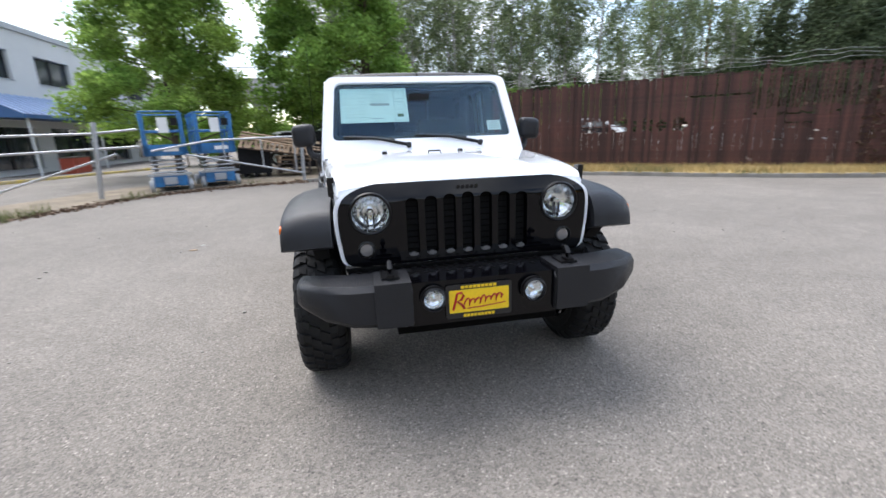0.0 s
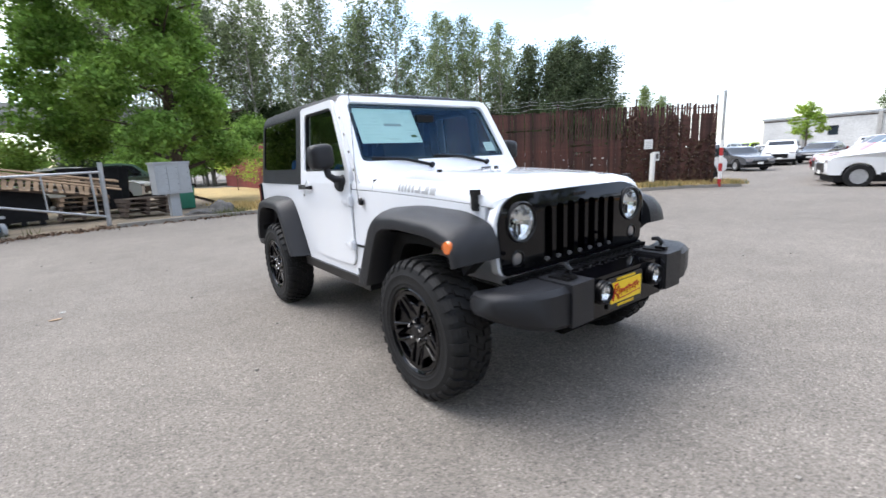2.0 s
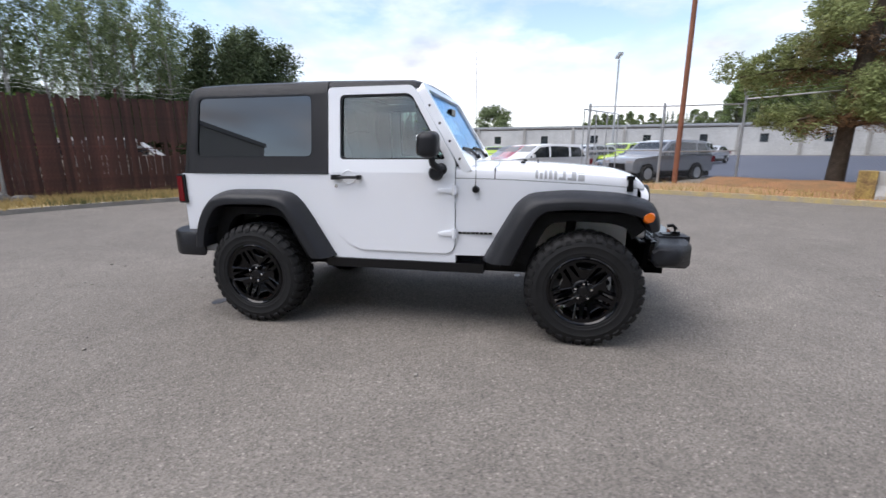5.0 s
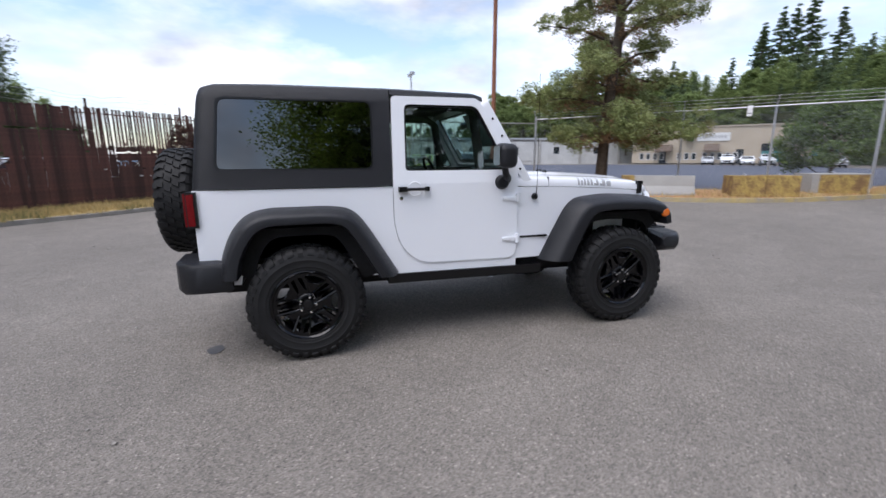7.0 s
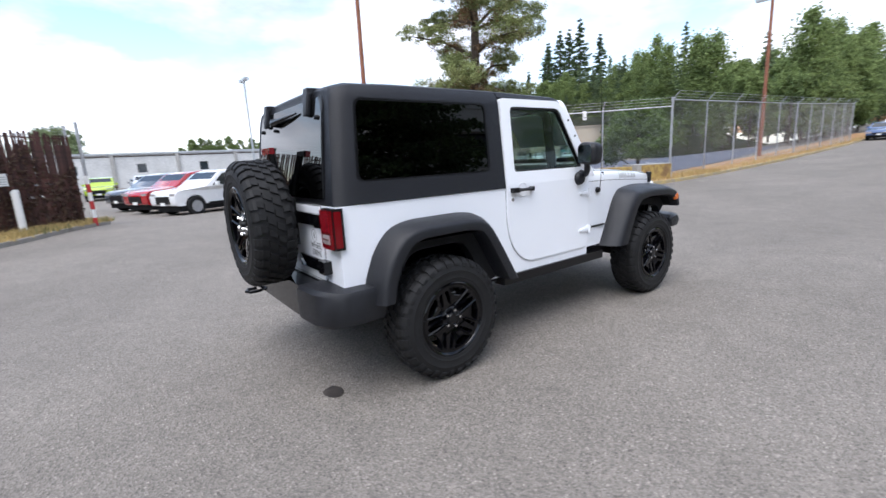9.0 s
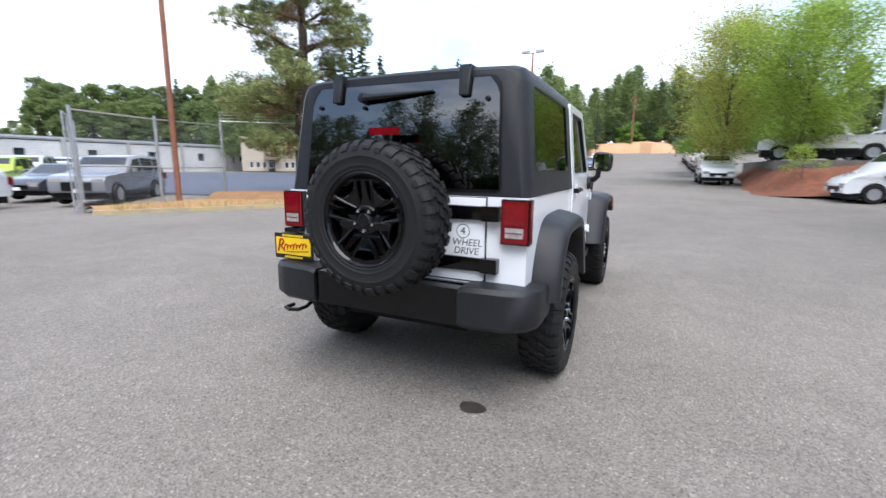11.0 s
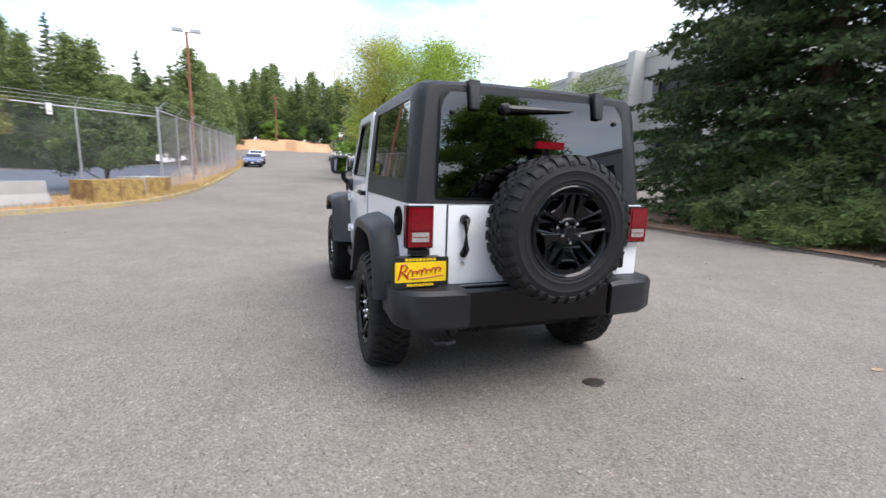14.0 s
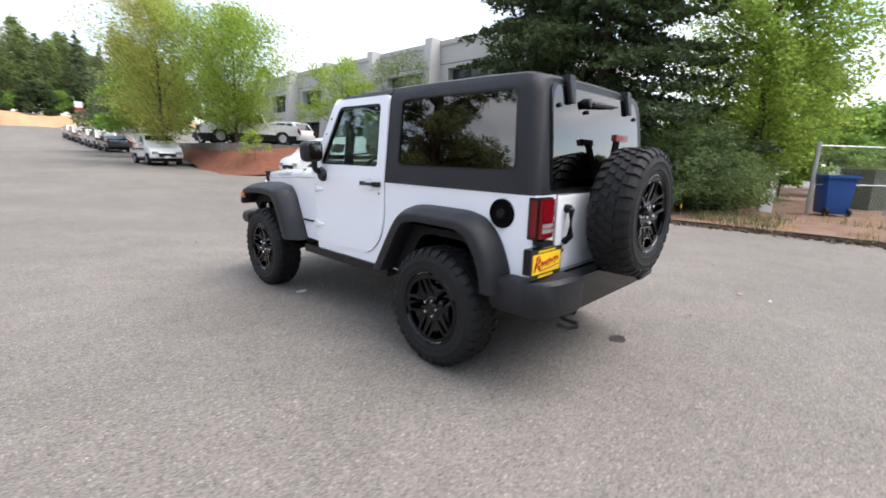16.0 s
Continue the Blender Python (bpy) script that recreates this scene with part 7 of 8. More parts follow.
def mesh_fence(name, line, H, label, spacing, mid=None, arms=False, pitch=0.07):
    for p0, p1 in zip(line, line[1:]):
        p0, p1 = Vector(p0), Vector(p1)
        d = p1 - p0
        t = thing(name, at_ground(p0.x, p0.y), label, "fence", "mesh fence runs", turn=math.degrees(math.atan2(d.y, d.x)))
        L = d.length
        dz = height(p1.x, p1.y) - height(p0.x, p0.y)
        n = max(1, round(L / spacing))
        for i in range(n + 1):
            s = L * i / n
            z = dz * i / n
            part("post", tube([(s, 0, z - 0.3), (s, 0, z + H + (0.1 if i in (0, n) else 0.0))], 0.045 if i in (0, n) else 0.032, 8), STEEL, t)
            if arms:
                part("arm", tube([(s, 0, z + H), (s, -0.28, z + H + 0.30)], 0.016, 5), STEEL, t)
        part("top_rail", tube([(0, 0, H), (L, 0, dz + H)], 0.024, 6), STEEL, t)
        if mid:
            part("mid_rail", tube([(0, 0, mid), (L, 0, dz + mid)], 0.020, 6), STEEL, t)
        if arms:
            for k in range(3):
                part("wire", tube([(0, -0.09 * (k + 1), H + 0.10 * (k + 1)), (L, -0.09 * (k + 1), dz + H + 0.10 * (k + 1))], 0.005, 4), STEEL, t)
        v, f = mesh_panel(L, H - 0.05, pitch)
        o = new("wire_mesh", raw("wire_mesh", [(x, y, z + 0.03 + dz * x / L) for x, y, z in v], f, STEEL))
        o.parent = t
        tagged(o, "woven wire mesh", kind="stuff")


mesh_fence("lot_fence", [(12.45, -1.45), (12.85, -3.9)], 2.70, "tall galvanised mesh fence at the car lot", 2.3, mid=1.25)
mesh_fence("lot_fence", [(12.85, -3.9), (13.0, -6.4)], 2.7, "galvanised mesh fence beside the pole", 2.5, mid=1.2)
mesh_fence("lot_fence", [(13.0, -6.4), (5.75, -14.15)], 2.85, "tall galvanised mesh fence behind the pine", 2.65, arms=True, pitch=0.06)
mesh_fence("road_fence", [(5.75, -14.15), (5.85, -30), (6.05, -45)], 3.1, "tall galvanised mesh fence along the road", 3.3, arms=True, pitch=0.06)
mesh_fence("bed_fence", [(-12.4, 3.3), (-20.0, 9.5)], 1.9, "grey mesh fence behind the weeds", 2.6, mid=0.9)
sl = thing("sliding_gate", at_ground(12.35, -1.4), "open rolling gate leaf of galvanised pipe", "gate", turn=-30)
for z in (0.12, 1.2, 2.62):
    part("rail", tube([(0, 0.15, z), (3.1, 0.15, z)], 0.025, 6), STEEL, sl)
for x in (0, 1.0, 2.0, 3.1):
    part("upright", tube([(x, 0.15, 0.12), (x, 0.15, 2.62)], 0.022, 6), STEEL, sl)


hs = thing("fence_notice", (8.03, -11.66, height(8.03, -11.66) + 2.5), "small white notice hung on the mesh fence", "sign", turn=46.9)
part("board", soften(box(-0.075, 0.075, 0.035, 0.045, 0.06, 0.40), 0.003), PAPERW, hs)
part("bar", box(-0.04, 0.04, 0.045, 0.048, 0.13, 0.17), GREYINK, hs)


# yard gate leaves of pipe, before the lifts
def pipe_gate(label, pipes):
    """A gate of bent pipes: name, radius and the run of each."""
    x, y, _ = pipes[0][2][0]
    t = thing("pipe_gate", (x, y, 0.0), label, "gate", "yard gate leaves")
    for name, r, run in pipes:
        part(name, tube([(p[0] - x, p[1] - y, p[2]) for p in run], r, 10), STEEL, t)


pipe_gate("sagging galvanised pipe gate leaf with a brace", [
    ("post", 0.06, [(-2.17, 13.01, -0.15), (-2.12, 13.03, 1.70)]),
    ("top_rail", 0.032, [(-2.18, 13.0, 1.45), (-4.58, 11.94, 1.41), (-5.99, 11.32, 1.17)]),
    ("brace", 0.030, [(-2.16, 13.01, 0.26), (-5.23, 11.65, 1.04)]),
    ("end_rail", 0.028, [(-2.36, 12.93, 0.30), (-2.36, 12.93, 1.44)]),
    ("upright", 0.022, [(-3.3, 12.51, 0.54), (-3.3, 12.51, 1.43)]),
    ("upright", 0.022, [(-4.3, 12.06, 0.80), (-4.3, 12.06, 1.42)])])
pipe_gate("galvanised pipe gate leaf standing open", [
    ("post", 0.06, [(-7.11, 10.60, -0.15), (-6.91, 10.62, 1.95)]),
    ("top_rail", 0.030, [(-11.5, 10.2, 1.66), (-8.88, 10.44, 1.67), (-6.97, 10.61, 1.67), (-5.98, 10.7, 1.75)]),
    ("middle_rail", 0.032, [(-11.5, 10.2, 1.16), (-8.99, 10.43, 1.23), (-5.99, 10.7, 1.31)]),
    ("brace", 0.030, [(-10.4, 10.3, -0.05), (-9.2, 10.41, 0.33), (-6.54, 10.65, 1.14)]),
    ("end_post", 0.05, [(-11.5, 10.2, -0.15), (-11.5, 10.2, 1.70)])])


# poles
def pole(name, x, y, h, r, mat, label, arm=0, lean=0.0, lamps=0):
    t = thing(name, at_ground(x, y), label, "pole")
    part("mast", tube([(0, 0, -0.3), (lean * h * 0.5, 0, h * 0.5), (lean * h, 0, h)], [r, r * 0.85, r * 0.7], 10), mat, t)
    if arm:
        part("cross_arm", box(-arm, arm, -0.06, 0.06, h - 0.9, h - 0.75), mat, t)
    for k in range(lamps):
        s = 1 if k else -1
        lm = part("lamp_head", soften(box(s * 0.5 - 0.3, s * 0.5 + 0.3, -0.16, 0.16, h - 0.02, h + 0.16), 0.03), GREYMETAL, t)
        part("lamp_glass", box(s * 0.5 - 0.24, s * 0.5 + 0.24, -0.12, 0.12, h - 0.035, h - 0.022), PAPERW, lm)
        part("lamp_arm", tube([(0, 0, h - 0.1), (s * 0.3, 0, h + 0.05)], 0.03, 6), GREYMETAL, lm)


pole("utility_pole", 12.85, -4.45, 13.0, 0.092, POLEMAT, "tall rust-brown utility pole beside the fence", lean=-0.012)
pole("street_lamp", 34.1, -5.7, 8.2, 0.09, GREYMETAL, "tall grey lot lamp with two heads", lamps=2)
pole("street_lamp", 6.85, -27.5, 8.9, 0.11, POLEMAT, "tall lamp on a brown pole beside the road", lamps=2)
pole("utility_pole", 40, 44, 15.0, 0.20, POLEMAT, "far timber utility pole behind the brown fence", arm=1.2)
pole("utility_pole", 3, -112, 13.0, 0.2, POLEMAT, "far utility pole at the end of the road", arm=1.2)

bol = thing("white_bollard", (12.9, 5.9, 0.1), "white pipe bollard with a small sign box", "bollard")
part("pipe", tube([(0, 0, -0.15), (0.04, 0, 1.08)], 0.085, 14), PAPERW, bol)
part("sign_box", soften(box(0.08, 0.38, -0.05, 0.05, 0.82, 1.12), 0.01), PAPERW, bol)
part("sign_face", box(0.14, 0.32, -0.056, -0.05, 0.88, 1.06), STONE, bol)
for k, (x, y) in enumerate(((14.62, 4.42),)):
    mk = thing("striped_post", at_ground(x, y, 0.02), "red and white banded gate post", "post")
    for j in range(6):
        part("band", tube([(0, 0, 0.26 * j), (0, 0, 0.26 * (j + 1))], 0.06, 10), REDBAND if j % 2 == 0 else PAPERW, mk)
    part("pipe", tube([(0, 0, 1.5), (0, 0, 3.15)], 0.045, 10), STEEL, mk)
sg = thing("fence_sign", (13.0, 6.12, 1.25), "small white notice on the brown fence", "sign", turn=-42)
part("board", box(-0.14, 0.14, -0.045, -0.03, 0.08, 0.40), PAPERW, sg)
b = None
for k in range(4):
    b = box(-0.10, 0.10, -0.049, -0.045, 0.12 + 0.06 * k, 0.14 + 0.06 * k, bm=b)
part("notice_bars", b, GREYINK, sg)


# concrete blocks and barrier by the road
def block(x, y, turn, label, side, L=1.55):
    t = thing("concrete_block", at_ground(x, y, 0.06), label, "concrete block", "blocks by the road", turn=turn)
    b = soften(box(-0.38, 0.38, -L / 2, L / 2, 0, 0.66), 0.035, 2)
    for v in b.verts:
        v.co += 0.012 * Vector((noise.noise(v.co * 3 + Vector((x, y, 0))), noise.noise(v.co * 3 + Vector((y, x, 1))), 0))
    part("body", b, side, t)
    part("lifting_loop", tube([(-0.08, 0, 0.65), (-0.06, 0, 0.71), (0.06, 0, 0.71), (0.08, 0, 0.65)], 0.012, 6), STEEL, t)
    return t


block(6.49, -9.97, -29, "yellow-painted concrete block with rust stains", YBLOCK, 0.86)
block(6.06, -10.73, -29, "yellow-painted concrete block with dark rust patches", YBLOCK, 0.86)
pale = block(5.91, -12.68, -19, "pale concrete block with a yellow-painted face", CONCRETE, 1.68)
part("painted_face", box(-0.392, -0.375, -0.78, 0.62, 0.03, 0.63, 0.004), YBLOCK, pale, "yellow paint with rust runs")
jb = thing("jersey_barrier", at_ground(7.75, -8.02, 0.08), "worn pale concrete road barrier", "barrier", turn=-121)
part("body", soften(plate([(-0.30, 0), (0.30, 0), (0.28, 0.12), (0.12, 0.34), (0.09, 0.66), (-0.09, 0.66), (-0.12, 0.34), (-0.28, 0.12)], [], "x", -0.74, 1.0), 0.012), CONCRETE, jb)
part("yellow_end", box(-1.08, -0.75, -0.26, 0.26, 0, 0.66, 0.03), YBLOCK, jb)


# scissor lifts
def lift(x, y, turn):
    """Folded scissor lift; its end faces -y, its length runs back."""
    t = thing("scissor_lift", (x, y, height(x, y)), "blue folded scissor lift with guard rails and grey wheels", "scissor lift", "scissor lifts in the yard", turn=turn)
    W, D = 0.52, 1.75
    part("base", soften(box(-0.40, 0.40, 0.10, D - 0.10, 0.16, 0.42), 0.02), BLUEPAINT, t)
    part("end_plate", soften(plate([(-0.42, 0.15), (-0.20, 0.15), (-0.16, 0.24), (0.16, 0.24), (0.20, 0.15), (0.42, 0.15), (0.42, 0.46), (-0.42, 0.46)], [], "y", 0.02, 0.09), 0.012), BLUEPAINT, t)
    part("ground_panel", soften(box(-0.17, 0.15, -0.03, 0.02, 0.22, 0.42), 0.012), GREYMETAL, t, "grey ground control panel")
    part("drive_bar", box(-0.17, 0.17, 0.0, 0.03, 0.08, 0.14, 0.01), DARK, t)
    part("front_lip", box(-0.54, 0.54, -0.02, 0.12, 0.46, 0.52, 0.01), GREYMETAL, t)
    for sx in (-0.49, 0.49):
        for sy in (0.16, D - 0.16):
            w = part("wheel", moved(lathe([(0.0, -0.055), (0.10, -0.055), (0.165, -0.05), (0.175, 0.0), (0.165, 0.05), (0.10, 0.055), (0.0, 0.055)], 20, "x"), pose(sx, sy, 0.175)), GREYMETAL, t, "pale grey solid tyre")
            part("hub", moved(lathe([(0.0, -0.062), (0.06, -0.062), (0.06, 0.062), (0.0, 0.062)], 14, "x"), pose(sx, sy, 0.175)), BLUEPAINT, w)
    for k in range(4):
        z = 0.56 + 0.115 * k
        for sx in (-0.36, 0.36):
            part("scissor_arm", tube([(sx, 0.12, z), (sx, D - 0.15, z + 0.09)], 0.032, 6), STEEL if k % 2 else TRIM, t)
            part("scissor_arm", tube([(sx * 0.85, 0.12, z + 0.09), (sx * 0.85, D - 0.15, z)], 0.032, 6), TRIM, t)
        part("cross_pin", tube([(-0.44, 0.10, z), (0.44, 0.10, z)], 0.022, 8), STEEL, t)
    part("platform", soften(box(-W, W, 0.0, D, 1.03, 1.12), 0.012), BLUEPAINT, t)
    part("toe_board", soften(box(-W, W, -0.02, 0.0, 1.06, 1.34), 0.006), BLUEPAINT, t)
    part("data_plate", box(-0.06, 0.32, -0.025, -0.02, 1.14, 1.25), PAPERW, t, "white data plate")
    for sx in (-W + 0.05, W - 0.05):
        part("gate_post", soften(plate([(sx - 0.075, 1.06), (sx + 0.075, 1.06), (sx + 0.05, 1.75), (sx + 0.07, 2.20), (sx - 0.07, 2.20), (sx - 0.05, 1.75)], [], "y", -0.02, 0.03), 0.01), BLUEPAINT, t)
    for sx in (-W + 0.03, W - 0.03):
        for sy in (0.60, 1.18, D - 0.03):
            part("guard_post", box(sx - 0.022, sx + 0.022, sy - 0.022, sy + 0.022, 1.1, 2.24), BLUEPAINT, t)
        part("side_toe_board", box(sx - 0.01, sx + 0.01, 0.03, D, 1.12, 1.27), BLUEPAINT, t)
    for z, r in ((1.72, 0.020), (2.24, 0.024)):
        part("guard_rail", tube([(-W + 0.03, 0.0, z), (W - 0.03, 0.0, z), (W - 0.03, D - 0.03, z), (-W + 0.03, D - 0.03, z), (-W + 0.03, 0.0, z)], r, 8), BLUEPAINT, t)
    part("document_box", soften(box(-0.10, 0.16, -0.035, -0.015, 1.66, 2.08), 0.01), PAPERW, t, "white document panel on the gate")
    part("control_box", soften(box(0.22, 0.40, -0.10, 0.06, 1.86, 2.06), 0.015), TRIM, t)


lift(-5.72, 11.62, 20)
lift(-4.60, 12.48, 24)

# mailbox cluster, rocks, pallets and timber
mb = thing("mailbox_cluster", (-0.55, 13.2, 0.08), "grey metal cluster mailbox on a pedestal", "mailbox", turn=14)
part("pedestal", soften(box(-0.13, 0.13, -0.10, 0.10, 0, 0.66), 0.01), GREYMETAL, mb)
part("cabinet", soften(box(-0.46, 0.46, -0.22, 0.22, 0.66, 1.52), 0.015), GREYMETAL, mb)
part("cap", soften(box(-0.49, 0.49, -0.25, 0.25, 1.52, 1.57), 0.012), GREYMETAL, mb)
for r in range(5):
    for c in range(3):
        d = part("mail_door", box(-0.43 + 0.29 * c, -0.16 + 0.29 * c, -0.232, -0.22, 0.71 + 0.155 * r, 0.85 + 0.155 * r, 0.003, 1), GREYMETAL, mb)
        part("lock", box(-0.19 + 0.29 * c, -0.175 + 0.29 * c, -0.236, -0.232, 0.77 + 0.155 * r, 0.785 + 0.155 * r), TRIM, d)


def rock(x, y, sx, sy, sz, seed):
    b = bmesh.new()
    bmesh.ops.create_icosphere(b, subdivisions=3, radius=1)
    for v in b.verts:
        k = 1 + 0.35 * noise.noise(v.co * 1.3 + Vector((seed, 0, 0))) + 0.1 * noise.noise(v.co * 4 + Vector((0, seed, 0)))
        v.co = Vector((v.co.x * sx * k, v.co.y * sy * k, max(-0.2, v.co.z) * sz * k))
    o = solo("boulder", b, STONE, "rough grey boulder on the dry grass", "rock", "boulders along the verge", angle=25)
    o.location = (x, y, height(x, y) + 0.12)


for r in ((0.65, 13.2, 0.38, 0.3, 0.3, 1), (2.6, 13.3, 0.28, 0.25, 0.22, 2), (4.5, 13.1, 0.30, 0.25, 0.25, 3), (4.0, 13.0, 0.22, 0.22, 0.18, 4), (0.1, 12.9, 0.45, 0.25, 0.12, 5), (4.9, 12.9, 0.35, 0.2, 0.14, 9)):
    rock(*r)


def pallet(x, y, z, turn, mat=WOOD):
    t = thing("pallet", (x, y, z), "weathered timber pallet in the yard", "pallet", "pallets in the yard", turn=turn)
    for k in range(7):
        part("deck_board", box(-0.6, 0.6, -0.5 + k * 0.155, -0.40 + k * 0.155, 0.11, 0.13), mat, t)
    for k in range(3):
        part("runner", box(-0.6 + 0.55 * k, -0.5 + 0.55 * k, -0.5, 0.53, 0.02, 0.11), mat, t)


for k in range(4):
    pallet(-1.22, 15.0, 0.08 + 0.135 * k, 6 + 3 * k, OLDWOOD)
for k in range(5):
    pallet(-2.75, 15.6, 0.08 + 0.14 * k, 4 * k, WOOD if k > 2 else OLDWOOD)
for k in range(4):
    pallet(-5.0, 16.2, 0.08 + 0.14 * k, -8 + 5 * k, OLDWOOD)
cr = thing("crate", (-4.15, 15.7, 0.05), "dark grey plastic bulk crate in the yard", "crate", turn=6)
part("body", soften(box(-0.55, 0.55, -0.5, 0.5, 0.12, 1.05), 0.03), DARK, cr)
for x in (-0.45, -0.05, 0.35):
    part("runner", box(x, x + 0.12, -0.5, 0.5, 0.0, 0.12), DARK, cr)
tb = thing("timber_deck", (-3.38, 15.55, 1.12), "slanting deck of loose pale boards on crate and pallets", "timber", turn=3)
tb.rotation_euler.x = radians(20)
rnd = random.Random(3)
for y in (-0.45, 0.0, 0.45):
    part("bearer", moved(box(-1.22, 1.22, y - 0.04, y + 0.04, -0.05, 0.04), pose(0, 0, 0, 0, 10.5, 0)), OLDWOOD, tb)
for k in range(15):
    part("board", moved(box(-0.055, 0.055, -0.62, 0.62, 0.04, 0.062), Matrix.Rotation(radians(10.5), 4, 'Y') @ pose(-1.14 + 0.165 * k, rnd.uniform(-0.05, 0.05), 0, 0, 0, rnd.uniform(-5, 5))), WOOD, tb)
for k in range(4):
    part("board", moved(box(-1.5, 1.4, -0.06, 0.06, 0.0, 0.03), pose(0.3, rnd.uniform(-0.5, 0.6), 0.06 + 0.035 * k, 0, rnd.uniform(9, 13), rnd.uniform(-9, 12))), WOOD, tb)
dm = thing("dumpster", (-2.35, 17.9, 0.05), "black steel waste container in the yard", "container", turn=4)
part("body", soften(plate([(-0.80, 0.15), (0.80, 0.15), (0.95, 1.55), (-0.95, 1.55)], [], "y", -0.7, 0.7), 0.02), DARK, dm)
part("rim", box(-0.99, 0.99, -0.75, 0.75, 1.52, 1.60, 0.01), DARK, dm)
for k in range(4):
    part("rib", box(-0.72 + 0.45 * k, -0.65 + 0.45 * k, -0.75, -0.7, 0.2, 1.52), DARK, dm)
tb = thing("garden_bin", (0.15, 16.6, 0.05), "green plastic bin under the maple", "bin", turn=10)
part("body", soften(plate([(-0.24, 0.0), (0.24, 0.0), (0.28, 0.80), (-0.28, 0.80)], [], "y", -0.26, 0.26), 0.03), material("green_plastic", (0.02, 0.16, 0.10), 0.5, vary=0.12), tb)
part("lid", soften(box(-0.31, 0.31, -0.30, 0.30, 0.80, 0.87), 0.02), DARK, tb)

# bins and cabinet at the west bed
bn = thing("recycling_bin", (-12.85, 3.75, 0.1), "blue wheeled recycling bin behind the fence post", "bin", turn=-60)
part("body", soften(plate([(-0.26, 0.05), (0.26, 0.05), (0.32, 0.98), (-0.32, 0.98)], [], "y", -0.30, 0.30), 0.03), BINBLUE, bn)
part("lid", soften(box(-0.36, 0.36, -0.36, 0.36, 0.98, 1.06), 0.03), BINBLUE, bn)
for s in (-0.25, 0.25):
    part("wheel", moved(lathe([(0, -0.03), (0.11, -0.03), (0.11, 0.03), (0, 0.03)], 16, "x"), pose(s, 0.28, 0.11)), RUBBER, bn)
ob = thing("site_box", (-16.8, 4.7, 0.1), "olive green steel site box", "container", turn=-40)
part("body", soften(box(-0.9, 0.9, -0.5, 0.5, 0, 1.15), 0.02), OLIVE, ob)
part("lid", soften(box(-0.94, 0.94, -0.54, 0.54, 1.15, 1.22), 0.01), OLIVE, ob)
ub = thing("utility_box", (-12.2, 2.4, 0.1), "small white utility pedestal among shrubs", "utility box", turn=-70)
part("body", soften(box(-0.15, 0.15, -0.12, 0.12, 0, 0.62), 0.015), PAPERW, ub)
part("panel", box(-0.06, 0.05, -0.126, -0.12, 0.25, 0.45), BLUEMETAL, ub)
ym = thing("marker_flag", (-9.05, 1.15, 0.1), "small yellow utility marker flag", "flag")
part("stem", tube([(0, 0, 0), (0, 0, 0.30)], 0.006, 5), STEEL, ym)
part("flag", plate([(0, 0.2), (0.02, 0.32), (0.10, 0.28), (0.10, 0.19)], [], "y", -0.002, 0.002), YELLOW, ym)
sn = thing("road_sign", at_ground(-9.0, -82, 0), "far red and white roadside sign", "sign", turn=10)
part("post", tube([(0, 0, 0), (0, 0, 5)], 0.08, 8), STEEL, sn)
part("upper_board", box(-0.5, 0.5, -0.1, 0.1, 4.1, 5.0), PAPERW, sn)
part("lower_board", box(-0.45, 0.45, -0.1, 0.1, 3.3, 4.0), REDBAND, sn)

# bark bank with raised parking behind
mbk = strip("bark_bank", [(-6.4, -29), (-6.2, -25), (-5.6, -21), (-5.7, -18.6), (-7.2, -17.0), (-9.4, -17.4), (-11.0, -19.8)], [(-8.5, -27), (-8.3, -25), (-8.5, -24), (-9, -23.5), (-9.8, -23), (-10.6, -22.8), (-11.2, -22.8)], MULCH,
           "red bark bank below the raised car park", rise=-0.03, rough=0.10, bulge=0.0)
for v in mbk.data.vertices:
    d = min(1.0, max(0.0, (-15.7 - v.co.y) / 5.0)) * min(1.0, max(0.0, (-5.6 - v.co.x) / 2.0))
    v.co.z += 1.15 * d * d * (3 - 2 * d)
pk = thing("raised_car_park", (0, 0, 0), "raised asphalt car park above the bark bank", "car park", kind="structure")
part("deck", plate([(-7.2, -23), (-8.6, -22.2), (-20.5, -22.5), (-20.5, -34), (-7.6, -34)], [], "z", 0.5, 1.85), ASPHALT, pk)


# ---- parked vehicles ----
PAINTS = {}


def paint(color):
    key = "car_paint_%d_%d_%d" % tuple(int(c * 100) for c in color)
    if key not in PAINTS:
        PAINTS[key] = material(key, color, 0.25, vary=0.02, scale=2, coat=0.8)
    return PAINTS[key]


